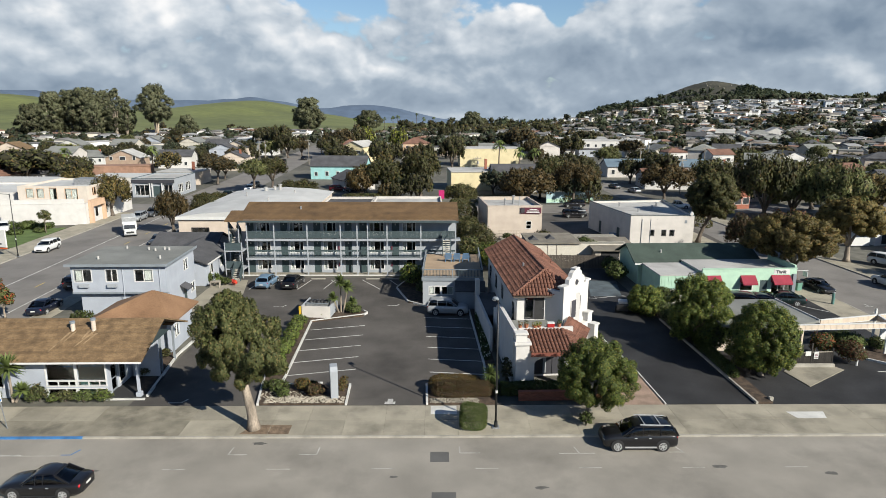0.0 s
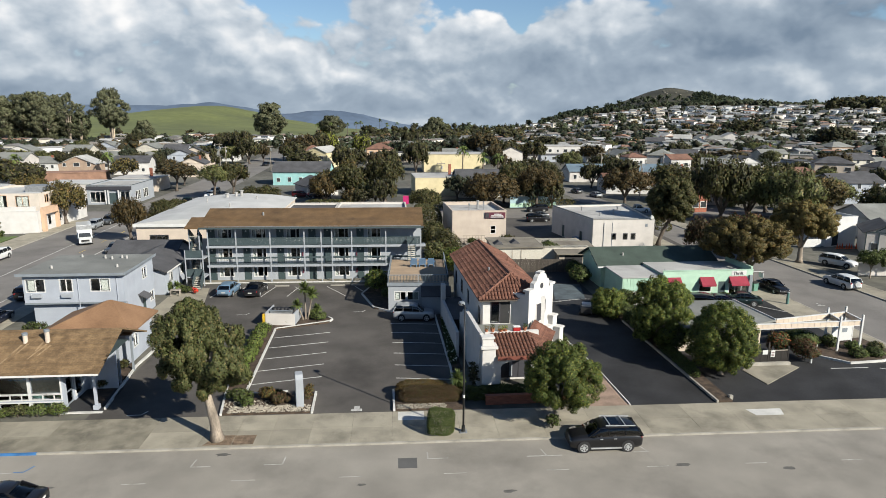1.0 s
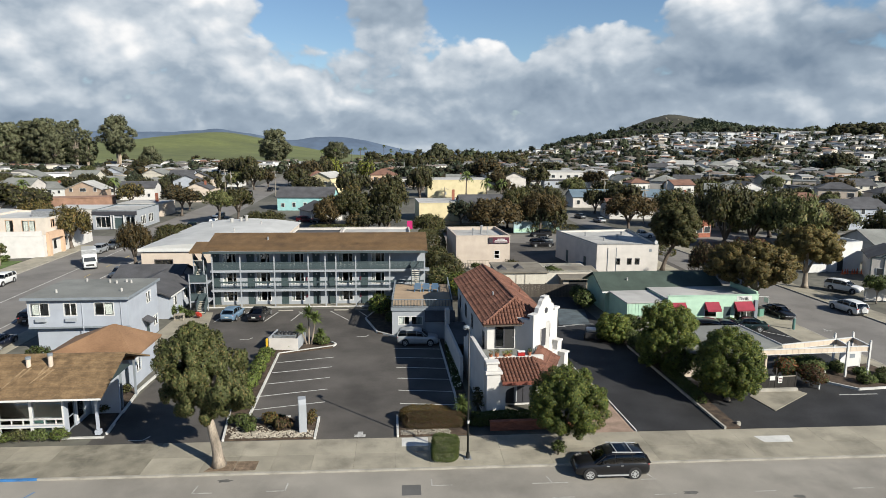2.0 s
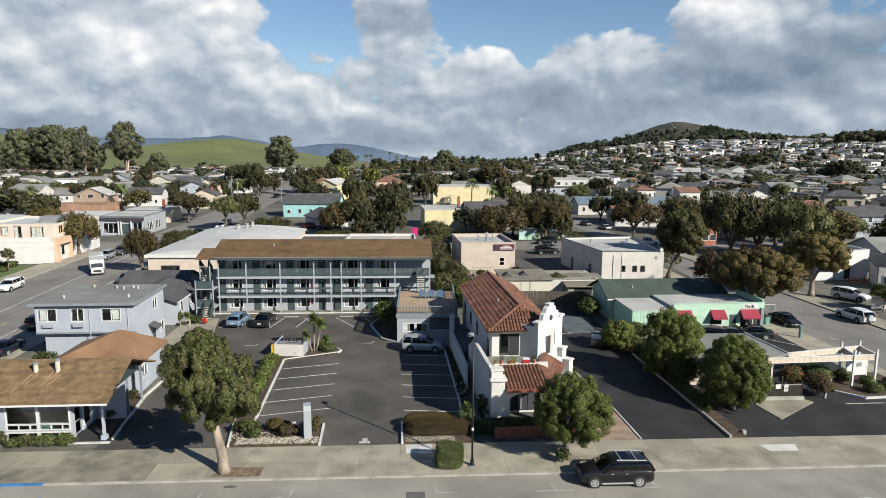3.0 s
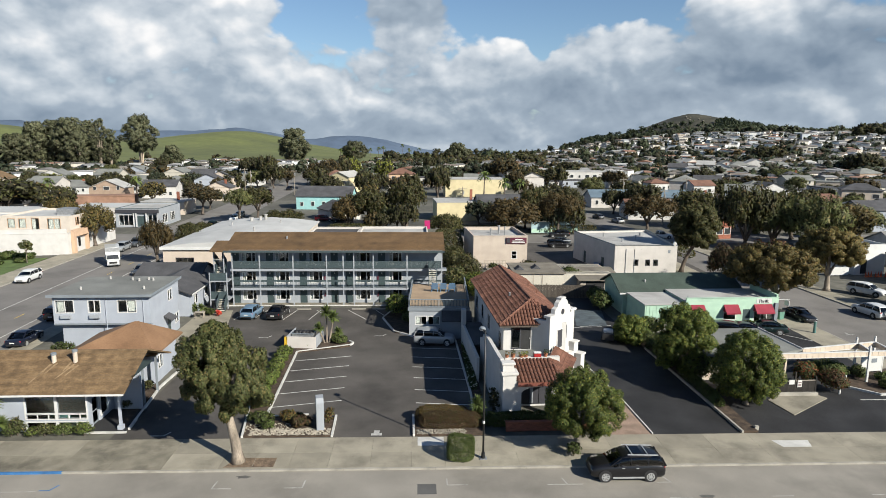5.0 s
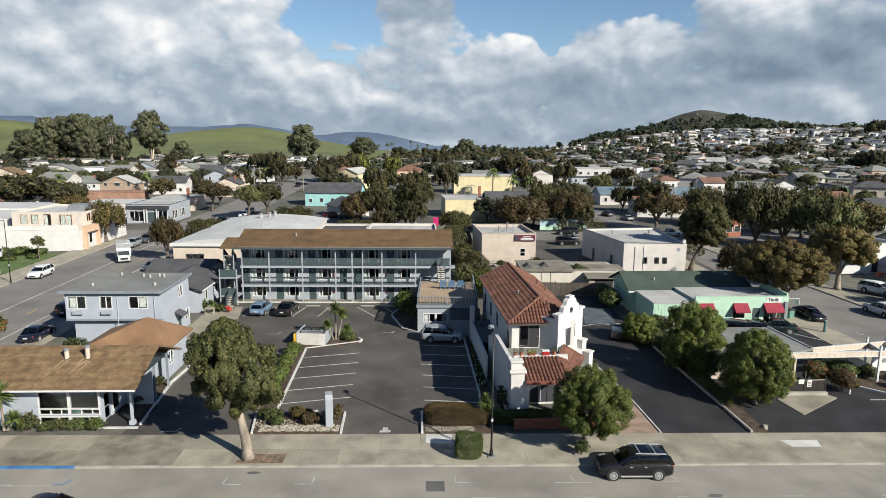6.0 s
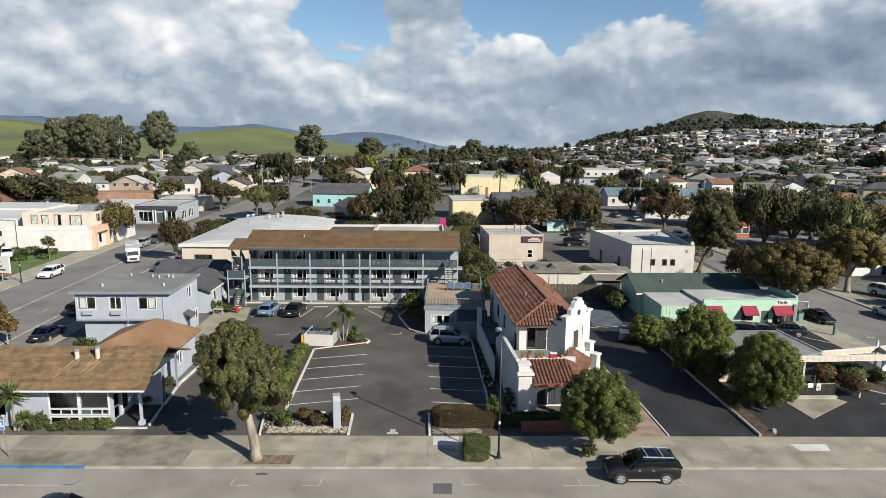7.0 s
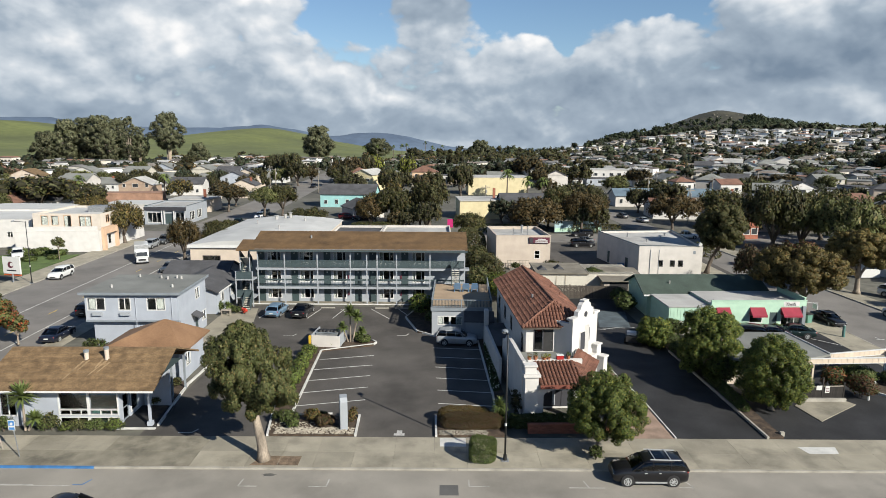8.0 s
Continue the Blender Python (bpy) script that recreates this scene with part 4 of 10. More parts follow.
solo("brick_apron", Shape().slab([(13.8, 44.42, 0), (17.5, 44.42, 0), (17.15, 52, 0), (16.2, 60, 0), (14.6, 60, 0), (13.8, 50, 0)], 0.028), M["brickpave"], "red brick paved strip beside the driveway", "paving", kind="structure")

# kerbs of the block
kerb = thing("kerb", 0, KERB_Y, 0, 0, "worn concrete street kerb with a blue stretch", "kerb", kind="structure")
x = -41.5
rng = random.Random(4)
while x < 44.6:
    step = 3.05
    blue = -33.2 < x < -23.4
    part("kerb_stone", Shape().box(0.006, step - 0.006, 0, 0.16, -0.2, 0.0), M["kerb_blue"] if blue else M["kerb"], kerb, "blue-painted kerb" if blue else "", at=pose(x, 0, 0))
    x += step
for sgn, pts in (("left", [(left_street(y) + 9.0, y) for y in (KERB_Y + .16, 134)]), ("right", [(right_kerb(y), y) for y in (KERB_Y + .16, 134)]), ("far", [(far_kerb(y), y) for y in (KERB_Y, 134)]), ("leftfar", [(left_street(y) - 9.0, y) for y in (60, 134)])):
    s = Shape().beam((*pts[0], -0.09), (*pts[1], -0.09), 0.16, 0.2)
    solo("kerb", s, M["kerb"], "concrete street kerb beside the side street", "kerb", kind="structure")
# pavements along the side streets
for nm, f, w, y0, y1 in (("pavement_left", lambda y: left_street(y) + 9.08, 2.0, 44.4, 134), ("pavement_right", lambda y: right_kerb(y) - 3.6, 3.5, 44.4, 134), ("pavement_far", lambda y: far_kerb(y) + 0.08, 3.0, KERB_Y, 134), ("pavement_leftfar", lambda y: left_street(y) - 13.5, 4.4, 60, 134)):
    s = Shape()
    n = int((y1 - y0) / 3)
    for i in range(n):
        a, b = y0 + (y1 - y0) * i / n + 0.01, y0 + (y1 - y0) * (i + 1) / n - 0.01
        s.slab([(f(a), a, 0.004), (f(a) + w, a, 0.004), (f(b) + w, b, 0.004), (f(b), b, 0.004)], 0.12)
    solo(nm, s, M["concrete"], "pale concrete pavement beside the side street", "pavement", kind="structure")


# ---- the motel ----
def make_motel():
    t = thing("motel", -11.5, 82.3, 0, 0, "three-storey pale grey motel with slate railings and brown roof", "motel")

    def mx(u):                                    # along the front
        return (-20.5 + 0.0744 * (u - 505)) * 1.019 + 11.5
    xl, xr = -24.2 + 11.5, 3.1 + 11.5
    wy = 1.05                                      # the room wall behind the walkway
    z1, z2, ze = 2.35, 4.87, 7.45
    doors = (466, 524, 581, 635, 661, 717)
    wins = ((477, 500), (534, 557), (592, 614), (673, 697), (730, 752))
    for f, z in enumerate((0.12, z1, z2)):
        zt = (z1, z2, ze)[f] - 0.02
        holes, frames, dd = [], [], []
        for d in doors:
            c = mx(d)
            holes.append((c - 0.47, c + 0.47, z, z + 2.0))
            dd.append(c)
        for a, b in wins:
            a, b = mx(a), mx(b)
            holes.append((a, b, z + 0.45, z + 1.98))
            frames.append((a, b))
        part("wall", wall_shape(xl, xr, z - 0.12, zt, 0.16, holes), M["wall_grey"], t, at=pose(0, wy, 0))
        for c in dd:
            d = part("door", Shape().box(-0.45, 0.45, 0.05, 0.1, 0, 1.98), M["door_slate"], t, "dark teal room door", at=pose(c, wy, z))
            part("handle", Shape().box(0.3, 0.36, 0.0, 0.05, 0.92, 1.0), M["steel"], d)
            part("room_lamp", Shape().box(-0.06, 0.06, -0.1, 0.0, 1.65, 1.85), M["white"], d)
        for a, b in frames:
            w = b - a
            wn = window(t, pose(a + 0.05, wy + 0.02, z + 0.5), w - 0.1, 1.43, M["white"], 0, 0, 0.10, curtain=(.03, .25))
            for q in (0.27, 0.73):
                part("mullion", Shape().box(w * q - 0.11, w * q + 0.01, -0.05, 0.09, 0, 1.43), M["white"], wn)
    part("wall", Shape().box(xl, xl + 0.16, wy + 0.16, 10.4, 0, ze), M["wall_grey"], t)
    part("wall", Shape().box(xr - 0.16, xr, wy + 0.16, 10.4, 0, ze), M["wall_grey"], t)
    part("wall", Shape().box(xl, xr, 10.4, 10.56, 0, ze), M["wall_grey"], t)
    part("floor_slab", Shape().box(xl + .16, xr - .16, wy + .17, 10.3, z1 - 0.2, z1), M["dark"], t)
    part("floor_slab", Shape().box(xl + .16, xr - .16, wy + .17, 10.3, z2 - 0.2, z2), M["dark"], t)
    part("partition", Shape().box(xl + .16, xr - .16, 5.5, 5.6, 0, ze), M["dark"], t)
    # walkways
    # dark concrete here paints in the shadow on the walkway
    part("walkway", Shape().box(xl - 1.0, xr - 0.05, -0.15, wy - 0.003, 0.0, 0.12), M["concrete_dark"], t, "low white-edged walkway")
    part("walkway_kerb", Shape().box(xl - 1.0, xr - 0.05, -0.3, -0.153, 0.0, 0.13), M["kerb_white"], t)
    for z in (z1, z2):
        part("walkway", Shape().box(xl, xr + 0.6, 0.06, wy - 0.003, z - 0.2, z), M["trim_grey"], t)
        part("fascia", Shape().box(xl - 0.05, xr + 0.6, -0.06, 0.055, z - 0.27, z + 0.02), M["wall_grey"], t, "pale fascia board")
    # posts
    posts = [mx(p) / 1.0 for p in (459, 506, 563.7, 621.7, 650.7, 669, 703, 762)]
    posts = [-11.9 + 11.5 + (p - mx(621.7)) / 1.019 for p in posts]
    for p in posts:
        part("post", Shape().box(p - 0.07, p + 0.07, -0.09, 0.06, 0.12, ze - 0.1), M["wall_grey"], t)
    part("post", Shape().box(xr - 0.1, xr + 0.04, -0.09, 0.06, 0.12, ze - 0.1), M["wall_grey"], t)
    # railings, bay by bay
    ends = [xl + 0.05, *posts, xr - 0.03]
    for lv, z in enumerate((z1, z2)):
        for a, b in zip(ends, ends[1:]):
            if b - a < 0.3:
                continue
            r = part("railing", Shape().box(a + 0.075, b - 0.075, -0.03, 0.03, z + 0.98, z + 1.06).box(a + 0.075, b - 0.075, -0.03, 0.03, z + 0.1, z + 0.17), M["trim_slate"], t, "slate-green slatted balcony railing")
            if lv == 0:
                part("rail_board", Shape().box(a + 0.075, b - 0.075, -0.02, 0.02, z + 0.84, z + 0.975), M["trim_slate"], r)
            ln = b - a - 0.2
            if lv == 1:                            # upper floor: close-boarded
                n = max(2, int(ln / 0.16))
                for i in range(n):
                    c = a + 0.1 + ln * (i + 0.5) / n
                    part("slat", slat_mesh(0.15, 0.82, M["trim_slate"]), None, r, at=pose(c, 0, z + 0.17))
            else:                                  # middle floor: slats with open stretches
                n = max(2, int(ln / 0.19))
                for i in range(n):
                    c = a + 0.1 + ln * (i + 0.5) / n
                    part("slat", slat_mesh(0.026, 0.68, M["trim_slate"]), None, r, at=pose(c, 0, z + 0.17))
    # roof
    gable_roof(t, xl - 0.1, xr - 0.3, 0.0, 10.5, 7.53, 8.98, M["roof_motel"], 0.62, 0.2, "x", courses=18, fascia=M["trim_slate"], gable=M["trim_slate"])
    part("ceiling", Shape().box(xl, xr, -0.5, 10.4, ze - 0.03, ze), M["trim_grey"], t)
    # roof over the stairs
    s = Shape().slab([(xl - 2.4, -0.65, 7.38), (xl - 0.72, -0.65, 7.38), (xl - 0.72, 2.6, 8.2), (xl - 2.4, 2.6, 8.2)], 0.18)
    part("stair_roof", s, M["roof_motel"], t)
    # outside stairs at the left end: three landings, flights and rails
    x0, x1 = xl - 2.3, xl - 0.15
    for z in (1.25, 3.65):
        part("landing", Shape().box(x0, x1 + 0.2, -1.5, 0.5, z - 0.15, z), M["wall_grey"], t)
        part("landing_rail", Shape().box(x0, x1, -1.5, -1.42, z + 0.92, z + 1.0).box(x0, x1, -1.5, -1.44, z + 0.05, z + 0.12), M["trim_slate"], t)
        rl = part("landing_panel", Shape().box(x0, x1, -1.48, -1.45, z + 0.12, z + 0.92), M["trim_slate"], t, "slate-green landing panel")
    for px_, py_ in ((x0, -1.45), (x1, -1.45), (x0, 0.6), (x1 - 0.9, 0.6)):
        part("stair_post", Shape().box(px_ - 0.06, px_ + 0.06, py_ - 0.06, py_ + 0.06, 0, 7.3 if py_ > 0 else 4.7), M["wall_grey"], t)
    for (za, zb, ya, yb, xa) in ((1.25, 2.35, 0.5, 2.2, x0 + 0.1), (3.65, 4.87, 0.5, 2.2, x0 + 0.1), (0.0, 1.25, -3.0, -1.4, x0 + 1.15), (2.35, 3.65, 1.8, 0.1, x0 + 1.2), (4.87, 6.1, 2.3, 0.5, x0 + 0.1)):
        n = 7
        for i in range(n):
            yy, zz = ya + (yb - ya) * (i + 0.5) / n, za + (zb - za) * (i + 1) / n
            part("tread", tread_mesh(), None, t, at=pose(xa + 0.5, yy, zz))
        for q in (0.0, 1.0):
            part("stringer", Shape().beam((xa + q, ya, za - 0.05), (xa + q, yb, zb - 0.05), 0.06, 0.28), M["trim_slate"], t)
            part("stair_rail", Shape().beam((xa + q, ya, za + 0.95), (xa + q, yb, zb + 0.95), 0.05, 0.08), M["trim_slate"], t)
            part("stair_panel", Shape().beam((xa + q, ya, za + 0.5), (xa + q, yb, zb + 0.5), 0.03, 0.62), M["trim_slate"], t, "slate-green stair panel")
    # stairs at the right end, from the deck to the top walkway
    x0 = xr - 1.75
    for i in range(9):
        part("tread", tread_mesh(), None, t, at=pose(x0 + 0.5, -2.6 + 0.27 * i, 3.25 + 0.19 * i))
    for q in (0.0, 1.0):
        part("stringer", Shape().beam((x0 + q, -2.75, 3.15), (x0 + q, -0.1, 4.85), 0.06, 0.26), M["trim_slate"], t)
        part("stair_rail", Shape().beam((x0 + q, -2.75, 4.15), (x0 + q, -0.1, 5.85), 0.05, 0.08), M["trim_slate"], t)
        part("stair_post", Shape().box(x0 + q - .05, x0 + q + .05, -2.8, -2.7, 2.6, 4.3), M["trim_slate"], t)
    part("stair_panel", Shape().beam((x0, -2.75, 3.7), (x0, -0.1, 5.4), 0.03, 0.7), M["trim_slate"], t)
    # roof vents, red extinguisher boxes
    part("roof_vent", Shape().cyl((5.5 - 11.5, 3.0, 8.3), (5.5 - 11.5, 3.0, 8.75), 0.12, n=8), M["steel"], t)
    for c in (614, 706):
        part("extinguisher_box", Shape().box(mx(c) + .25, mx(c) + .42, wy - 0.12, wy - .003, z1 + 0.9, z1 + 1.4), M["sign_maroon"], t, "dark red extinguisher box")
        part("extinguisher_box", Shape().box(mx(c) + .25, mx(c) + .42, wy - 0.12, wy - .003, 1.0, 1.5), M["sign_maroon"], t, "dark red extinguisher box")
    return t


_shared = {}


def slat_mesh(w, h, mt):
    key = ("slat", w, h)
    if key not in _shared:
        _shared[key] = Shape().box(-w / 2, w / 2, -0.02, 0.02, 0, h).mesh("slat", mt)
    return _shared[key]


def tread_mesh():
    if "tread" not in _shared:
        _shared["tread"] = Shape().box(-0.5, 0.5, -0.15, 0.15, -0.05, 0.0).mesh("tread", M["board_pale"])
    return _shared["tread"]


make_motel()


# ---- the annex with a roof deck ----
def make_annex():
    t = thing("deck_annex", -1.0, 69.0, 0, -1.5, "low pale grey annex with a tan roof deck", "building")
    w, d, h = 6.6, 11.6, 3.15
    house_walls(t, 0, w, 0, d, 0, h, M["wall_grey"], {"front": [("window", 0.75, 1.35, 1.15, 0.85, 1), ("window", 2.15, 1.35, 1.15, 0.85, 1)]}, M["white"])
    part("deck", Shape().box(-0.08, w + 0.08, -0.08, d, h, h + 0.1), M["tan_deck"], t, "tan roof deck")
    part("fascia", Shape().box(-0.12, w + 0.12, -0.13, -0.085, h - 0.25, h + 0.14), M["trim_grey"], t)
    part("fascia", Shape().box(-0.13, -0.085, -0.085, d, h - 0.25, h + 0.14), M["trim_grey"], t)
    for a, b in (((0, 0), (w, 0)), ((w, 0), (w, d)), ((0, 0), (0, d - 1.5))):
        a, b = Vector((*a, h)), Vector((*b, h))
        r = part("railing", Shape().beam(a + Vector((0, 0, 1.0)), b + Vector((0, 0, 1.0)), 0.12, 0.07), M["trim_grey"], t, "grey deck railing")
        part("bottom_rail", Shape().beam(a + Vector((0, 0, 0.2)), b + Vector((0, 0, 0.2)), 0.06, 0.06), M["trim_grey"], r)
        k = int((b - a).length / 0.16)
        for i in range(k):
            p = a.lerp(b, (i + .5) / k)
            part("baluster", slat_mesh(0.04, 0.78, M["trim_slate"]), None, r, at=pose(p.x, p.y, p.z + .2))
        n = 3 if b.x > a.x else 6
        for i in range(n):
            p = a.lerp(b, i / max(1, n - 1))
            part("post", Shape().box(p.x - .05, p.x + .05, p.y - .05, p.y + .05, h + 0.1, h + 0.98), M["trim_grey"], r)
    # lean-to with a dark sloping roof
    part("lean_to", Shape().box(3.75, w + 0.2, -1.05, -0.003, 0, 2.05), M["wall_grey"], t, "lean-to store with dark roof")
    part("lean_to_roof", Shape().slab([(3.6, -1.25, 2.05), (w + 0.3, -1.25, 2.05), (w + 0.3, -0.14, 2.95), (3.6, -0.14, 2.95)], 0.1), M["roof_dark"], t)
    for x in (.78, 2.75):
        part("blind", Shape().box(x, x + .5, .13, .15, 1.37, 2.18), M["curtain"], t, "pale window blind")
    part("wall_lamp", Shape().box(6.1, 6.3, -0.25, -0.02, 2.6, 2.72), M["white"], t)
    return t


make_annex()


# ---- the Spanish style house ----
def barrel_tile():
    """One half-round tile, 0.3 wide and 0.45 long, running down towards -y."""
    if "tile" not in _shared:
        s = Shape()
        n = 5
        vs = []
        for y, k, lift in ((0.0, 1.0, 0.035), (0.45, 0.82, 0.0)):
            vs += [(0.135 * k * math.cos(math.pi * i / n), y, lift + 0.105 * k * math.sin(math.pi * i / n)) for i in range(n + 1)]
        fs = [(i, i + 1, n + 2 + i, n + 1 + i) for i in range(n)] + [tuple(range(n, -1, -1))]
        s.add(vs, fs)
        _shared["tile"] = s.mesh("tile", M["clay"], smooth=False)
    return _shared["tile"]


def tile_slope(parent, origin, along, up, width, length, inside, single, mt):
    """Rows of barrel tiles on a slope. along: unit vector along the eave; up: unit vector up the slope; inside(u, v): whether a tile lies on the roof; single: tiles as objects."""
    along, up = Vector(along).normalized(), Vector(up).normalized()
    nrm = along.cross(up).normalized()
    base = Matrix((along, up, nrm)).transposed().to_4x4()
    rngt = random.Random(int(width * 100 + length * 10))
    joined = Shape()
    me = barrel_tile()
    co = [v.co.copy() for v in me.vertices]
    fc = [tuple(p.vertices) for p in me.polygons]
    nu, nv = int(width / 0.285), int(length / 0.40)
    for i in range(nu):
        for j in range(nv):
            u, v = (i + 0.5) * width / nu, j * length / nv
            if not inside(u, v + 0.2):
                continue
            p = Vector(origin) + along * u + up * v + nrm * rngt.uniform(0.0, 0.015)
            m = Matrix.Translation(p) @ base @ pose(0, 0, 0, 0, 0, rngt.uniform(-1.5, 1.5))
            if single:
                part("tile", me, None, parent, at=m)
            else:
                joined.add([tuple(m @ c) for c in co], fc)
    if not single and joined.v:
        part("tile_rows", joined, mt, parent, kind="stuff")


M["clay_rows"] = None


def island_clay():
    """The clay for joined tiles, each tile its own tone."""
    mt = M["clay"].copy()
    mt.name = "red_clay_tile_rows"
    nt = mt.node_tree
    geo = nt.nodes.new("ShaderNodeNewGeometry")
    for n in nt.nodes:
        if n.type == "OBJECT_INFO":
            for l in list(n.outputs["Random"].links):
                nt.links.new(geo.outputs["Random Per Island"], l.to_socket)
    return mt


M["clay_rows"] = island_clay()


def make_spanish():
    t = thing("spanish_house", 9.5, 50.0, 0, 3.2, "white stucco house with red clay tile roof and curved gable", "house")
    # plan: x -2.2..4.0, y 4.3..23 (upper body); low front porch y -2.6..0
    X0, X1, Y0, Y1 = -1.85, 3.7, 3.75, 21.5
    ze, zr = 5.85, 7.5
    xm = 0.95
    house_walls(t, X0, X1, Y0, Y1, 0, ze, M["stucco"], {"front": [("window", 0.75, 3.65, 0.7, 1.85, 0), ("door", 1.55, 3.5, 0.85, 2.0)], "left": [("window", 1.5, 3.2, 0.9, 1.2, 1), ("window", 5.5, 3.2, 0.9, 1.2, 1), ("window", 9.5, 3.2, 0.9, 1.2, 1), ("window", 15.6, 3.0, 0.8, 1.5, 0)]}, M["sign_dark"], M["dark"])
    roof = part("roof", Shape().add([(X0 - .5, Y0 - .6, ze), (2.0, Y0 - .6, ze), (X1 + .3, 5.6, ze), (X1 + .3, Y1, ze), (X0 - .5, Y1, ze), (xm, Y0 + 1.9, zr), (xm, Y1, zr)],
                                    [(0, 1, 5), (1, 2, 5), (2, 3, 6, 5), (4, 0, 5, 6), (4, 3, 2, 1, 0), (3, 4, 6)]), M["clay"], t, "red clay tile roof")
    sl_l = Vector((xm - X0 + .5, 0, zr - ze))
    slope_len = sl_l.length
    ridge_y = 2.5
    # left slope: eave along -y ... +y
    tile_slope(roof, (X0 - .5, Y1, ze), (0, -1, 0), sl_l, Y1 - Y0 + .6, slope_len, lambda u, v: u < (Y1 - Y0 + .6) - ridge_y * v / slope_len + 0.1, False, M["clay_rows"])
    sl_r = Vector((xm - X1 - .3, 0, zr - ze))
    tile_slope(roof, (X1 + .3, Y0 - .6, ze), (0, 1, 0), sl_r, Y1 - Y0 + .6, sl_r.length, lambda u, v: u > max(ridge_y * v / sl_r.length - 0.1, 2.5), False, M["clay_rows"])
    sl_f = Vector((0, ridge_y, zr - ze))
    wf = X1 - X0 + .8
    cx = xm - X0 + .5
    tile_slope(roof, (X0 - .5, Y0 - .6, ze), (1, 0, 0), sl_f, wf, sl_f.length, lambda u, v: cx * v / sl_f.length - .1 < u < min(wf - (wf - cx) * v / sl_f.length + .1, 2.5 - X0 + .55 * v), True, M["clay"])
    # ridge and hip caps
    for a, b in (((xm, Y0 + 1.9, zr), (xm, Y1, zr)), ((X0 - .5, Y0 - .6, ze), (xm, Y0 + 1.9, zr)), ((2.0, Y0 - .6, ze), (xm, Y0 + 1.9, zr))):
        a, b = Vector(a), Vector(b)
        n = int((b - a).length / 0.42)
        for i in range(n):
            p, q = a.lerp(b, i / n), a.lerp(b, (i + 1.1) / n)
            part("ridge_tile", Shape().cyl(p + Vector((0, 0, .05)), q + Vector((0, 0, .04)), 0.13, 0.11, 7), M["clay"], roof)
    part("eave_board", Shape().box(X0 - .42, 1.7, Y0 - .5, Y0 - .42, ze - .2, ze - .005), M["wood_dark"], t)
    part("eave_board", Shape().box(X0 - .42, X0 - .34, Y0 - .42, Y1, ze - .2, ze - .005), M["wood_dark"], t)
    # entrance tower across the corner: curved gable with stepped shoulders and caps
    g = pose(9.5, 50.0, 0, 0, 0, 3.2).inverted() @ pose(12.62, 53.95, 0, 0, 0, 46)
    out = [(-2.0, 0.0), (2.0, 0.0), (2.0, 6.7), (1.3, 6.85), (1.2, 7.25), (.85, 7.4), (.7, 7.75), (.3, 8.0), (-.3, 8.0), (-.7, 7.75), (-.85, 7.4), (-1.2, 7.25), (-1.3, 6.85), (-2.0, 6.7)]
    part("gable_wall", Shape().prism(out, 0, .4), M["stucco"], t, "curved white stucco gable", at=g)
    part("tower_side", Shape().box(-2.0, -1.65, .4, 3.0, 0, 6.3), M["stucco"], t, at=g)
    part("tower_side", Shape().box(1.65, 2.0, .4, 2.4, 0, 6.3), M["stucco"], t, at=g)
    for xa, xb in ((-2.18, -1.25), (1.25, 2.18)):
        part("gable_cap", Shape().box(xa, xb, -.12, .55, 6.62, 6.82), M["stucco"], t, at=g, bevel=.03)
    part("gable_cap", Shape().box(-.4, .4, -.06, .46, 7.98, 8.12), M["stucco"], t, at=g, bevel=.03)
    part("gable_window", Shape().box(-.75, .0, -.03, -.003, 3.7, 5.3), M["sign_dark"], t, "tall dark window", at=g)
    part("gable_window", Shape().box(.35, .75, -.03, -.003, 4.3, 5.5), M["sign_dark"], t, "narrow dark window", at=g)
    part("gable_window", Shape().cyl((0, -.03, 6.85), (0, -.003, 6.85), 0.25, n=14), M["sign_dark"], t, "round dark opening", at=g)
    part("window_frame", Shape().box(-.82, -.75, -.05, -.003, 3.63, 5.37).box(.0, .07, -.05, -.003, 3.63, 5.37).box(-.75, .0, -.05, -.003, 5.3, 5.37).box(-.75, .0, -.05, -.003, 3.63, 3.7), M["stucco"], t, at=g)
    for (xa, xb, ya, yb, zz) in ((-2.1, -1.2, -1.1, -.003, 3.0), (1.3, 2.02, -.5, -.003, 3.75), (1.45, 2.1, -1.15, -.503, 2.75), (-1.2, 1.3, -.5, -.003, 2.9)):
        part("pier", Shape().box(xa, xb, ya, yb, 0, zz), M["stucco"], t, at=g)
        part("pier_cap", Shape().box(xa - .1, xb + .1, ya - .1, yb, zz, zz + .16), M["stucco"], t, bevel=0.03, at=g)
    gx0 = 1.5
    # balcony terrace over the low front
    part("terrace", Shape().box(X0 - 1.04, gx0 - .56, 0.2, Y0, 3.32, 3.48), M["roof_grey"], t)
    part("terrace", Shape().box(X0 - 1.04, X0 - .003, Y0, 8.2, 2.6, 2.75), M["roof_grey"], t)
    part("terrace_wall", Shape().box(X0 - .95, X0 - .55, -0.3, Y0 + 1.2, 0, 3.35).box(X0 - .55, gx0 + .6, -0.1, 0.2, 2.0, 4.12), M["stucco"], t)
    # front porch with arches and its own tile roof
    fx0, fx1, fy = -2.35, 1.75, -2.75
    arch = [(fx0, 0), (fx0, 3.05), (fx1, 3.05), (fx1, 0), (fx1 - .5, 0), (fx1 - .5, 2.15)]
    n = 8
    for i in range(n + 1):
        a = math.pi * i / n
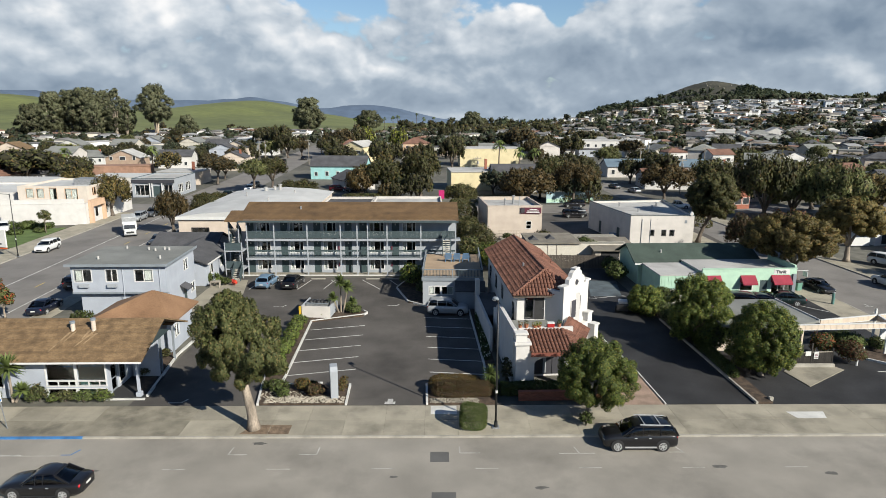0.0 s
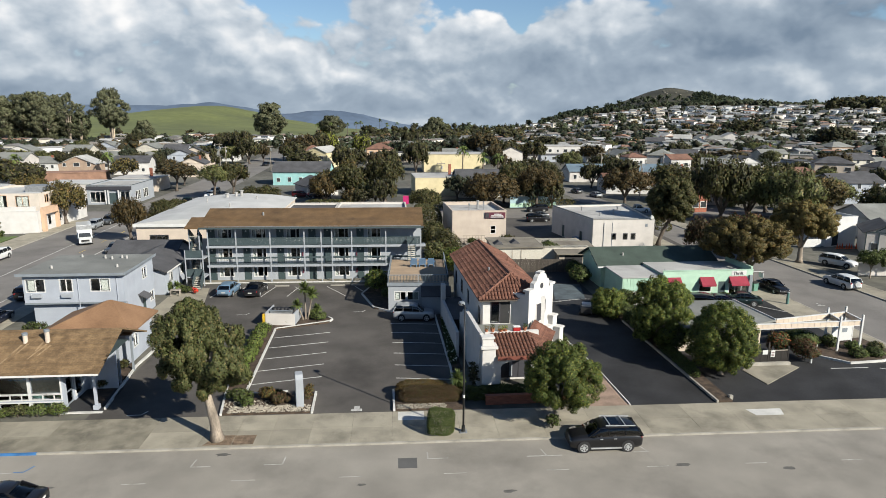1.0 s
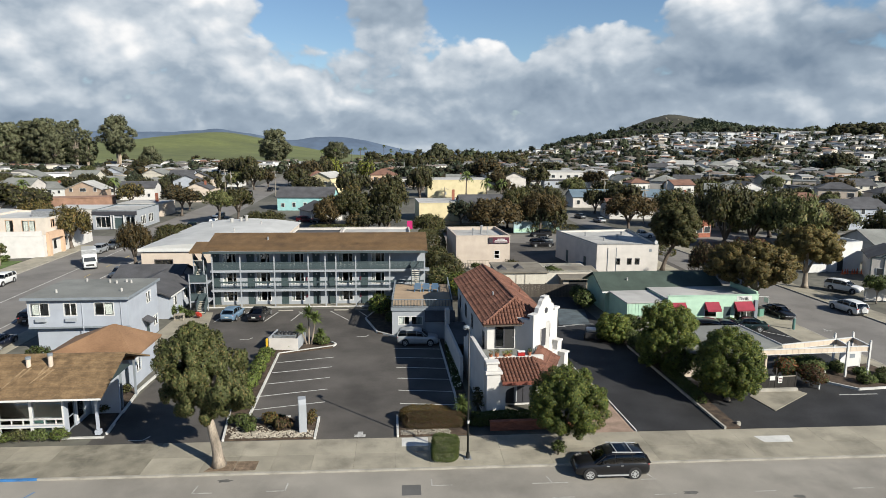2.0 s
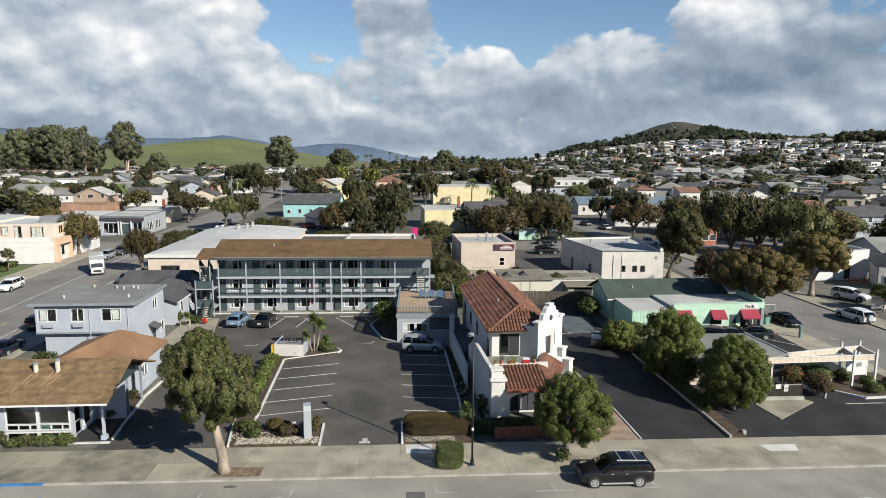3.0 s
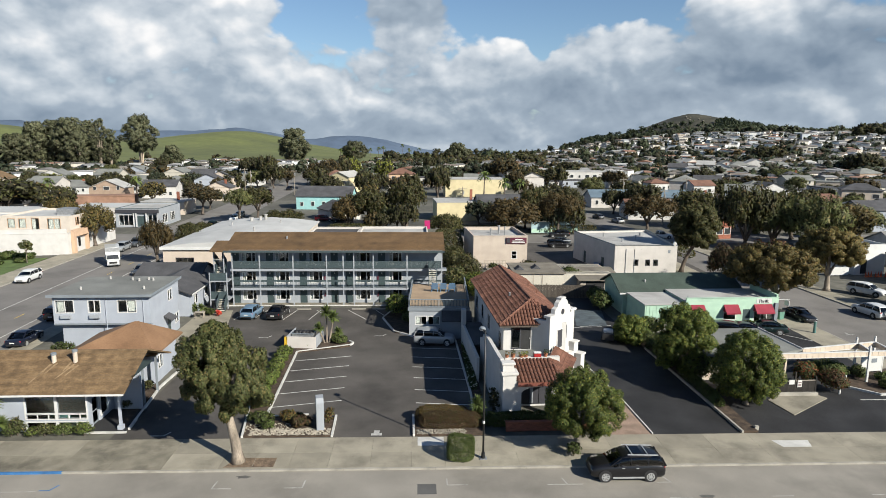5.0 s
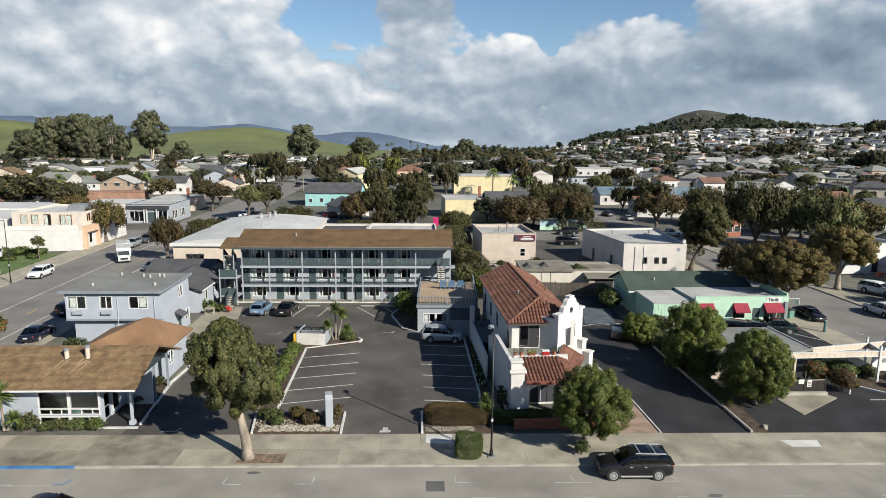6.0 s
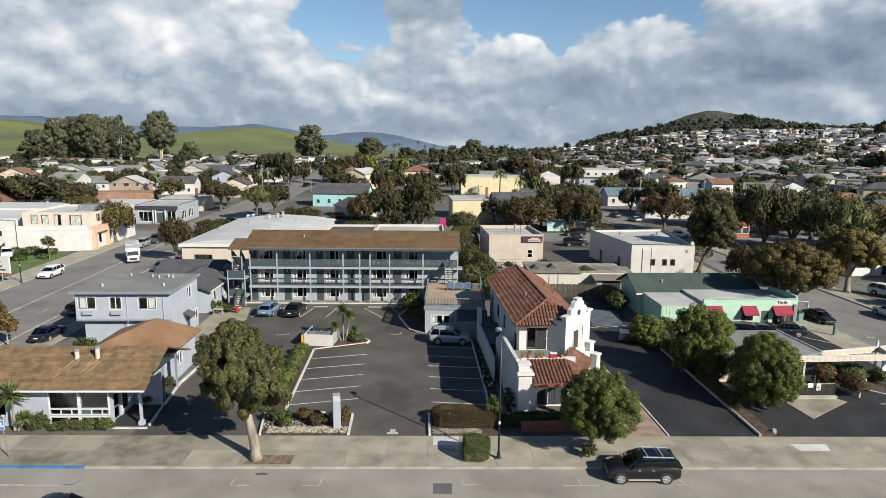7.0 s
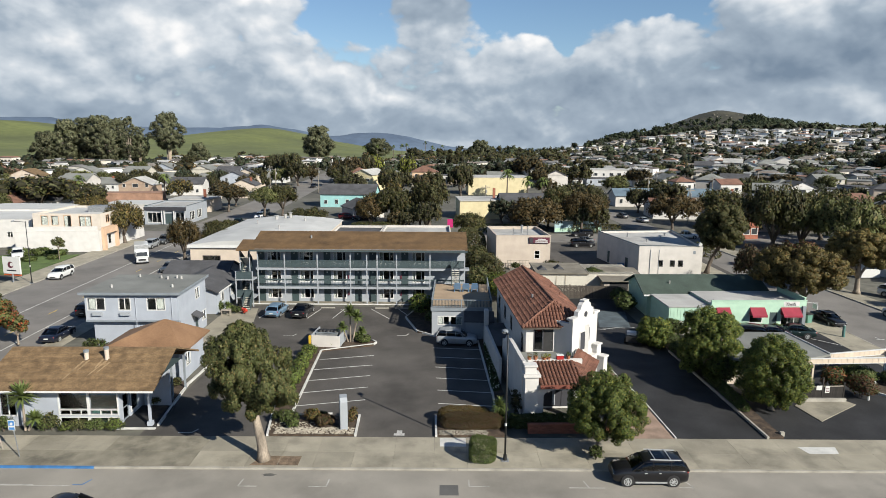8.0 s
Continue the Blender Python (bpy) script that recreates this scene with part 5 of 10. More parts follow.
        arch.append(((fx0 + .75 + fx1 - .5) / 2 + (fx1 - fx0 - 1.25) / 2 * math.cos(a), 2.15 + 0.5 * math.sin(a)))
    arch += [(fx0 + .75, 2.15), (fx0 + .75, 0)]
    part("porch_wall", Shape().prism(arch, fy, fy + 0.35), M["stucco"], t, "white arched porch wall")
    part("porch_pier", Shape().box(fx0 - .75, fx0 + .3, fy - .12, fy + .7, 0, 3.75), M["stucco"], t)
    part("pier_cap", Shape().box(fx0 - .9, fx0 + .45, fy - .28, fy + .85, 3.72, 3.94), M["stucco"], t, bevel=0.03)
    part("pier_cap", Shape().box(fx0 - .78, fx0 + .12, fy - .05, fy + .63, 3.94, 4.5), M["stucco"], t, bevel=0.03)
    part("pier_cap", Shape().box(fx0 - .85, fx0 + .22, fy - .12, fy + .72, 4.5, 4.66), M["stucco"], t, bevel=0.03)
    part("side_wall", Shape().prism([(fy + .7, 0), (8.2, 0), (8.2, 3.3), (7.0, 3.5), (6.2, 4.2), (4.0, 4.5), (fy + 1.6, 4.65), (fy + .7, 4.75)], fx0 - .85, fx0 - .55, "x"), M["stucco"], t, "white stucco side wall with sloping parapet")
    part("back_wall", Shape().box(fx0, fx1, -0.25, -0.1, 0, 3.0), M["stucco"], t)
    part("window", Shape().box(-1.45, 1.4, -0.31, -0.255, 0.2, 2.3), M["sign_dark"], t, "dark porch window")
    for i in range(4):
        part("window_bar", Shape().box(-1.45 + .93 * i, -1.39 + .93 * i, -0.35, -0.315, 0.2, 2.3), M["sign_dark"], t)
    part("curtain", Shape().box(-.35, -.1, -.335, -.316, .3, 2.2), M["wall_grey"], t)
    porch = part("porch_roof", Shape().add([(fx0 + .4, fy - .35, 3.1), (fx1 + .1, fy - .35, 3.1), (fx0 + .4, -0.1, 4.0), (1.25, 0.0, 4.0), (4.2, 2.1, 3.1), (2.6, 2.1, 4.0), (fx0 + .4, -0.1, 2.7), (1.25, 0.0, 2.7)],
                                            [(0, 1, 3, 2), (1, 4, 5, 3), (0, 6, 7, 1)]), M["clay"], t, "small red clay tile porch roof")
    sp = Vector((0, -0.1 - fy + .35, 0.9))
    pw = fx1 - fx0 - .3
    top1 = Vector((1.25, 0.0, 4.0))
    tile_slope(porch, (fx0 + .4, fy - .35, 3.1), (1, 0, 0), sp, pw, sp.length, lambda u, v: u < pw - .6 * v / sp.length, True, M["clay"])
    a, b = Vector((fx1 + .1, fy - .35, 3.1)), Vector((4.2, 2.1, 3.1))
    e = (b - a)
    upv = top1 - a
    upv -= e.normalized() * upv.dot(e.normalized())
    tile_slope(porch, a, e, upv, e.length, upv.length, lambda u, v: u > 2.5 * v / upv.length - .1, True, M["clay"])
    part("fascia", Shape().box(fx0 + .4, fx1 + .1, fy - .38, fy - .352, 2.84, 3.14), M["terracotta_dark"], t, "dark red porch fascia")
    part("side_roof", Shape().slab([(4.0, 6.0, 4.3), (5.5, 6.0, 3.2), (5.5, 11.0, 3.2), (4.0, 11.0, 4.3)], 0.14), M["clay_rows"], t, "red side roof")
    part("side_wing", Shape().box(3.72, 5.1, 6.2, 10.8, 0, 3.2), M["stucco"], t)
    part("roof_vent", Shape().cyl((-0.3, 9.2, 6.6), (-0.3, 9.2, 7.3), 0.09, n=8), M["steel"], t)
    part("roof_vent", Shape().cyl((2.6, 14.0, 6.3), (2.6, 14.0, 7.2), 0.07, n=8), M["clay"], t)
    part("roof_vent", Shape().cyl((3.0, 12.0, 6.1), (3.0, 12.0, 6.8), 0.07, n=8), M["clay"], t)
    # long garden wall beside the car park
    part("gate_pier", Shape().box(-3.97, -3.55, 15.7, 16.55, 0, 3.9), M["stucco"], t)
    part("garden_wall", Shape().box(-3.95, -3.7, 5.2, 15.7, 0, 2.35), M["stucco"], t, "white garden wall")
    part("passage_roof", Shape().box(-3.69, X0 - .003, 9.0, 16.5, 2.2, 2.3), M["roof_dark"], t)
    return t


make_spanish()


# ---- the office with a brown shingle roof, and its wing ----
def make_office():
    t = thing("motel_office", -27.9, 45.9, 0, 0.6, "single-storey pale blue office with brown shingle roof and porch", "office")
    # own frame: front wall y = 0
    x0, x1, d = -5.9, 3.55, 7.9
    ze, zr = 3.22, 5.02
    holes = [(a - x0, b - x0, za, zb) for a, b in ((-.97, 1.11), (1.31, 3.38)) for za, zb in ((1.42, 2.98), (.98, 1.3), (.15, .7))] + [(0.5, 1.6, 0.9, 2.6)]
    part("wall", wall_shape(0, x1 - x0, 0, ze, 0.18, holes), M["wall_blue"], t, at=pose(x0, 0, 0))
    for a, b in ((-.97, 1.11), (1.31, 3.38)):
        for za, zb in ((1.42, 2.98), (0.98, 1.3), (0.15, 0.7)):
            fr = Shape()
            fr.box(a - .1, a, -.04, .1, za - .08, zb + .08).box(b, b + .1, -.04, .1, za - .08, zb + .08)
            fr.box(a, b, -.04, .1, za - .08, za).box(a, b, -.04, .1, zb, zb + .08)
            wn = part("window", fr, M["white"], t, "white-framed office window")
            for q in {1.42: (), .98: (-.3, .5), .15: (.25,)}[za]:
                part("mullion", Shape().box((a + b) / 2 + q, (a + b) / 2 + q + .07, .0, .058, za, zb), M["white"], wn)
            p = part("pane", Shape().box(a, b, 0.06, 0.072, za, zb), M["glass"], wn)
            p.visible_shadow = False
    window(t, pose(x0 + .5, 0.02, 0.9), 1.1, 1.7, M["white"], 1, curtain=(0, .9))
    for q0, q1, ya, yb in ((-.1, -.75, 2.2, .2), (.3, -.1, 2.3, 1.2), (1.65, .95, 2.2, .7), (2.0, 1.5, 2.1, 1.0), (1.3, 1.15, 2.4, 1.5)):
        za, zb = [3.38 + (zr - 3.38) * (v + .3) / ((d + .4) / 2) + .045 for v in (ya, yb)]
        part("worn_streak", Shape().slab([(q1 - .05, yb, zb), (q1 + .05, yb, zb), (q0 + .09, ya, za), (q0 - .09, ya, za)], .01), M["streak"], t)
    part("wall", Shape().box(x0, x0 + .18, .18, d, 0, ze), M["wall_blue"], t)
    part("wall", Shape().box(x0, x1, d - .18, d, 0, ze), M["wall_blue"], t)
    # recessed porch: side wall with glass door
    part("wall", wall_shape(0, d - .2, 0, ze, 0.18, [(0.35, 1.4, 0.1, 2.35), (1.6, 2.6, 0.5, 2.3)]), M["wall_blue"], t, at=pose(x1, 0.18, 0, 0, 0, 90))
    window(t, pose(x1 + .02, 0.18 + 1.6, 0.5, 0, 0, 90), 1.0, 1.8, M["white"], 0)
    d0 = part("door", Shape().box(0, .12, 0, .05, 0, 2.2).box(.9, 1.02, 0, .05, 0, 2.2).box(.12, .9, 0, .05, 2.08, 2.2).box(.12, .9, 0, .05, 0, .15).box(.12, .9, 0, .05, 1.0, 1.08), M["trim_grey"], t, "glazed office door", at=pose(x1 - .1, .55, .1, 0, 0, 90))
    part("pane", Shape().box(.12, .9, .02, .03, .15, 2.08), M["glass"], d0)
    part("porch_wall", Shape().box(x1 + .18, x1 + 2.35, 3.6, 3.75, 0, ze), M["wall_blue"], t)
    part("porch_floor", Shape().box(x1 - .3, 6.25, -.35, 3.6, 0, 0.12), M["lot_new"], t)
    part("porch_step", Shape().box(x1 - .5, 6.35, -.55, -.352, 0, 0.10), M["kerb_white"], t)
    part("post", Shape().box(5.72, 5.9, -.1, .08, .12, ze), M["wall_blue"], t)
    part("post_base", Shape().box(5.62, 6.0, -.2, .18, .12, .45), M["wall_blue"], t)
    part("post", Shape().box(5.55, 5.7, 4.6, 4.75, 0, ze), M["trim_grey"], t)
    part("post", Shape().box(5.55, 5.7, 7.3, 7.45, 0, ze), M["trim_grey"], t)
    gable_roof(t, x0 - .1, 6.0, -.3, d + .1, 3.38, zr, M["roof_brown"], 0.55, 0.10, "x", courses=16, fascia=M["white"])
    for xx in (x0, x1):
        part("gable", Shape().prism([(0.0, ze), (d, ze), (3.8, zr - .25)], xx, xx + .16, "x"), M["wall_blue"], t)
    # slate colour puts the shade of the roof's underside on the soffit
    part("soffit", Shape().box(x0, 5.9, -.5, 6.2, ze, ze + .03), M["trim_slate"], t, "porch soffit coloured dark for shade")
    # flues
    for x in (0.0, 1.6):
        f = part("flue", Shape().cyl((x, 2.5, 4.2), (x, 2.5, 5.05 + (.25 if x > 1 else 0)), .17, .17, 12), M["stucco_cream"], t, "round pale flue")
        part("flue_cap", Shape().cyl((x, 2.5, 5.05 + (.25 if x > 1 else 0)), (x, 2.5, 5.22 + (.25 if x > 1 else 0)), .2, .2, 12), M["trim_grey"], f)
    part("floor", Shape().box(x0 + .2, x1, .2, d - .2, 0, .1), M["carpet_teal"], t)
    # wing behind, hip roof
    house_walls(t, -1.9, 4.8, 8.4, 14.4, 0, 3.1, M["wall_blue"], {"right": [("window", 1.6, 1.2, 0.95, 1.1, 1)], "left": [("window", 2.0, 1.1, 1.2, 1.1, 1)]}, M["white"])
    hip_roof(t, -1.9, 4.8, 8.6, 14.2, 3.1, 5.15, M["roof_orange"], 0.55, 0.16, ridge=(2.4, 2.7))
    part("link_roof", Shape().slab([(3.4, 7.0, 3.3), (4.75, 7.0, 3.3), (4.75, 8.6, 3.32), (3.4, 8.6, 3.32)], .12), M["trim_grey"], t)
    return t


make_office()


def make_blue():
    t = thing("blue_annex", -36.75, 64.2, 0, 1.2, "two-storey pale blue flat-roofed motel wing with jettied upper floor", "building")
    w, d, h = 9.55, 8.2, 5.85
    op = {"front": [("window", .3, 4.1, 1.7, 1.2, 1), ("window", 3.5, 4.1, 1.1, 1.2, 1), ("window", 6.4, 4.1, 1.75, 1.2, 1)], "left": [("window", 2, 4.0, 1.4, 1.1, 1), ("window", 5.4, 4.0, 1.4, 1.1, 1)], "right": [("window", 5.0, 4.0, 1.2, 1.1, 1)]}
    house_walls(t, 0, w, 0, d, 2.85, h, M["wall_blue"], op, M["white"])
    house_walls(t, .5, w - .02, .55, d - .1, 0, 2.84, M["wall_blue"], {"right": [("door", 4.0, 0.1, .95, 2.05), ("window", 6.2, 1.0, 1.2, 1.0, 1)]}, M["white"])
    for x, ww in ((.4, .7), (6.5 + .85, .75)):
        part("blind", Shape().box(x, x + ww, .14, .16, 4.15, 5.25), M["curtain"], t, "pale window blind")
    part("band", Shape().box(-.03, w + .03, -.04, -.003, 2.78, 2.95), M["trim_grey"], t)
    part("floor_slab", Shape().box(.1, w - .1, .1, d - .1, 2.7, 2.845), M["trim_grey"], t)
    roof = part("roof", Shape().box(-.35, w + .3, -.45, d + .3, h, h + .12), M["roof_grey"], t, "grey flat roof")
    part("fascia", Shape().box(-.38, w + .33, -.48, -.452, h - .12, h + .16), M["trim_grey"], t)
    part("fascia", Shape().box(w + .302, w + .33, -.45, d + .3, h - .12, h + .16), M["trim_grey"], t)
    for x, z in ((.75, 3.25), (3.6, 3.25)):
        part("air_conditioner", Shape().box(x, x + 1.0, -.28, -.003, z + .25, z + .62), M["wall_grey"], t, "pale wall air conditioner", bevel=0.02)
    for x, y in ((2.6, 7.2), (5.3, 6.5), (6.2, 6.0), (7.0, 6.6), (7.6, 6.3), (1.9, 2.0), (8.2, 2.2)):
        part("roof_vent", Shape().cyl((x, y, h + .1), (x, y, h + .45), .12, .1, 8), M["roof_pale"], roof)
    part("downpipe", Shape().cyl((5.2, -.05, .0), (5.2, -.05, 5.7), .04, n=6), M["wall_blue"], t)
    part("downpipe", Shape().cyl((8.9, -.05, 2.9), (8.9, -.05, 5.7), .04, n=6), M["wall_blue"], t)
    part("door_canopy", Shape().slab([(w, 3.4, 2.7), (w + .9, 3.4, 2.25), (w + .9, 5.0, 2.25), (w, 5.0, 2.7)], .1), M["roof_dark"], t, "small dark door canopy")
    return t


make_blue()


# ---- more materials for the town ----
def island_mat(name, cols, rough=0.85):
    """One paint out of several for each separate piece."""
    mt = bpy.data.materials.new(name)
    mt.use_nodes = True
    nt = mt.node_tree
    N, L = nt.nodes.new, nt.links.new
    b = nt.nodes["Principled BSDF"]
    b.inputs["Roughness"].default_value = rough
    geo, ramp = N("ShaderNodeNewGeometry"), N("ShaderNodeValToRGB")
    ramp.color_ramp.interpolation = "CONSTANT"
    e = ramp.color_ramp.elements
    e[0].color = (*cols[0], 1)
    e[1].position, e[1].color = 1 / len(cols), (*cols[1], 1)
    for i, c in enumerate(cols[2:], 2):
        k = e.new(i / len(cols))
        k.color = (*c, 1)
    L(geo.outputs["Random Per Island"], ramp.inputs[0])
    tc, nz, mr, hsv = N("ShaderNodeTexCoord"), N("ShaderNodeTexNoise"), N("ShaderNodeMapRange"), N("ShaderNodeHueSaturation")
    nz.inputs["Scale"].default_value, nz.inputs["Detail"].default_value = 0.6, 5
    L(tc.outputs["Object"], nz.inputs["Vector"])
    mr.inputs["To Min"].default_value, mr.inputs["To Max"].default_value = 0.75, 1.0
    L(nz.outputs[0], mr.inputs["Value"])
    L(ramp.outputs[0], hsv.inputs["Color"])
    L(mr.outputs[0], hsv.inputs["Value"])
    L(hsv.outputs[0], b.inputs["Base Color"])
    return mt


M["town_wall"] = island_mat("town_house_walls", [(0.80, 0.79, 0.77), (0.72, 0.66, 0.58), (0.62, 0.61, 0.60), (0.82, 0.81, 0.79), (0.66, 0.69, 0.72), (0.72, 0.62, 0.52), (0.82, 0.82, 0.81), (0.66, 0.62, 0.55)])
M["town_roof"] = island_mat("town_house_roofs", [(0.12, 0.115, 0.112), (0.19, 0.155, 0.13), (0.25, 0.25, 0.25), (0.24, 0.135, 0.095), (0.16, 0.155, 0.15), (0.36, 0.355, 0.35), (0.11, 0.095, 0.085), (0.20, 0.18, 0.16)], 0.95)
M["town_glass"] = mat("far_window_glass", (0.05, 0.055, 0.06), 0.15, 0.1, 2, 20, 0.0, spec=0.6)
M["roof_red"] = mat("red_tile_roof", (0.20, 0.105, 0.075), 0.9, 0.15, 0.5, 4, 0.4)
M["roof_blue"] = mat("blue_grey_metal_roof", (0.16, 0.22, 0.27), 0.55, 0.06, 0.3, 4, 0.1)


def poly_house(name, pts, h, wall_mat, roof_mat, label, category="building", parapet=0.35, openings=None, frame_mat=None, door_mat=None, cap_mat=None, base=0.0):
    """A flat-roofed building over a plan of corners, counterclockwise from the front left. openings: edge -> rows as in house_walls."""
    ox, oy = pts[0]
    t = thing(name, ox, oy, base, 0, label, category)
    p = [Vector((x - ox, y - oy)) for x, y in pts]
    n = len(p)
    for i in range(n):
        a, b = p[i], p[(i + 1) % n]
        ln, rz = (b - a).length, math.degrees(math.atan2(b.y - a.y, b.x - a.x))
        rows = (openings or {}).get(i, [])
        m0 = pose(a.x, a.y, 0, 0, 0, rz)
        part("wall", wall_shape(0.0 if i % 2 == 0 else 0.16, ln if i % 2 == 0 else ln - 0.16, -0.1, h, 0.16, [(r[1], r[1] + r[3], r[2], r[2] + r[4]) for r in rows]), wall_mat, t, at=m0)
        part("coping", Shape().box(-0.05 if i % 2 == 0 else 0.2, (ln + 0.05) if i % 2 == 0 else ln - 0.2, -0.05, 0.2, h, h + 0.07), cap_mat or wall_mat, t, at=m0)
        for r in rows:
            at = m0 @ pose(r[1], 0.02, r[2])
            if r[0] == "window":
                window(t, at, r[3], r[4], frame_mat or M["white"], *(r[5:7] if len(r) > 5 else (1, 0)))
            else:
                part("door", Shape().box(0, r[3], 0.03, 0.08, 0, r[4]), door_mat or M["door_slate"], t, at=at)
    c = sum(p, Vector((0, 0))) / n
    ins = [q + (c - q).normalized() * 0.2 for q in p]
    part("roof", Shape().slab([(q.x, q.y, h - parapet) for q in ins], 0.15), roof_mat, t)
    return t


def pipes(t, rows, h, mt=None):
    for x, y, r, k in rows:
        v = part("roof_vent", Shape().cyl((x, y, h - .35), (x, y, h + k), r, r, 8), mt or M["steel"], t)
        part("vent_cap", Shape().cyl((x, y, h + k), (x, y, h + k + .08), r * 1.5, r * 1.5, 8), mt or M["steel"], v)


# beige block with a maroon sign
b = poly_house("beige_building", [(9.3, 106.8), (18.5, 107.0), (17.6, 118.4), (8.5, 118.0)], 5.55, M["stucco_beige"], M["roof_pale"], "beige stucco block with flat roof and maroon sign", parapet=0.5, openings={0: [("window", 6.6, 1.7, 0.75, 1.2, 0, 1)]})
part("sign", Shape().box(5.55, 9.0, -0.08, -0.003, 4.3, 5.3), M["sign_maroon"], b, "maroon sign with unreadable white lettering")
part("sign_panel", Shape().box(5.6, 6.2, -0.1, -0.083, 4.4, 5.2), M["sign_dark"], b)
for x0, x1, z in ((6.6, 8.6, 4.65), (7.0, 8.3, 4.92), (6.5, 8.7, 4.43)):
    part("lettering_bar", Shape().box(x0, x1, -0.1, -0.083, z, z + 0.14), M["white"], b)
pipes(b, ((3.2, 3, .12, 1.0), (5.0, 6, .18, 1.3), (3.4, 5, .1, .9), (5.8, 4, .1, 1.4)), 5.2)
# pale long building with flat roof
b = poly_house("pale_building", [(31.7, 100.9), (41.8, 100.7), (43.2, 119.0), (28.9, 117.0)], 4.95, M["stucco_pale"], M["roof_pale"], "long pale stucco building with flat roof", openings={0: [("window", 3.2, 1.7, .6, .85, 0), ("window", 5.1, 1.7, .6, .85, 0), ("window", 6.4, 1.7, .6, .85, 0)], 3: [("door", 4.5, 0.05, 1.0, 2.1), ("door", 11.5, 0.05, 1.1, 2.2)]}, frame_mat=M["sign_dark"], cap_mat=M["trim_slate"])
for x, top in ((8.8, 4.3), (1.8, 4.35), (3.2, 4.35)):
    part("downpipe", Shape().cyl((x, -.08, 0), (x, -.08, top), .05, n=6), M["trim_grey"], b)
part("junction_box", Shape().box(8.6, 9.0, -.2, -.003, 3.7, 4.2), M["trim_grey"], b)
part("conduit", Shape().beam((4.2, -.06, 4.32), (8.7, -.06, 4.1), .05, .05), M["steel"], b)
part("flood_lamp", Shape().cyl((9.6, -.1, 5.3), (9.6, -.4, 5.25), .3, .3, 12), M["white"], b, "round white lamp")
pipes(b, ((1.5, 12, .12, .6), (6, 8, .1, .7), (3, 6, .1, .5), (8.5, 13, .2, .5)), 4.6)
# board-sided shed
t = thing("board_shed", 13.9, 90.3, 0, 0, "pale vertical-boarded shed with flat brown-grey roof", "shed")
part("wall", Shape().box(0, 7.2, 0.03, 7.4, 0, 2.55), M["board_pale"], t)
for i in range(36):
    part("board", Shape().box(0.005, 0.195, 0, 0.028, 0, 2.5), M["board_pale"], t, at=pose(i * 0.2, 0, 0)) if i == 0 else part("board", _shared["shed_board"], None, t, at=pose(i * 0.2, 0, 0))
    if i == 0:
        _shared["shed_board"] = t.children[-1].data
part("door_frame", Shape().box(4.0, 4.08, -.03, -.002, 0, 2.4).box(2.7, 2.78, -.03, -.002, 0, 2.4), M["wood_grey"], t)
part("roof", Shape().box(-.2, 7.4, -.25, 7.6, 2.55, 2.72), M["roof_umber"], t)
part("side_roof", Shape().box(-3.6, -.203, 0.8, 5.0, 2.2, 2.36), M["roof_umber"], t)
part("side_wall", Shape().box(-3.4, -.21, 1.0, 4.8, 0, 2.2), M["board_pale"], t)
for x, y in ((1.0, 2.5), (3.6, 3.2)):
    part("skylight", Shape().prism([(-.7, 0), (.7, 0), (0, .5)], -.8, .8), M["roof_dark"], t, at=pose(x, y, 2.72))
# dark board fence at the end of the driveway
f = thing("board_fence", 15.6, 86.3, 0, -3, "dark weathered board fence with posts", "fence")
fb = Shape().box(0.006, 0.194, 0, 0.03, 0.05, 1.85).mesh("fence_board", M["wood_dark"])
for i in range(44):
    part("fence_board", fb, None, f, at=pose(i * 0.2, 0, 0.02 * math.sin(i * 2.7)))
for i in range(5):
    part("fence_post", Shape().box(-.06, .06, .03, .15, 0, 2.0), M["wood_dark"], f, at=pose(i * 2.2, 0, 0))
part("fence_rail", Shape().box(0, 8.8, .032, .08, 1.5, 1.6).box(0, 8.8, .032, .08, .4, .5), M["wood_dark"], f)
# little garage with a pale roof
t = thing("garage", 23.0, 88.2, 0, 0, "low garage with weathered sloping roof", "garage")
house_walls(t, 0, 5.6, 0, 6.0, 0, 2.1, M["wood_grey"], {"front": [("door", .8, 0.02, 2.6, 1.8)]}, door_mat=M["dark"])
part("roof", Shape().slab([(-.4, -.5, 2.15), (6.0, -.5, 2.15), (6.0, 6.3, 2.75), (-.4, 6.3, 2.75)], .12), M["roof_umber"], t)


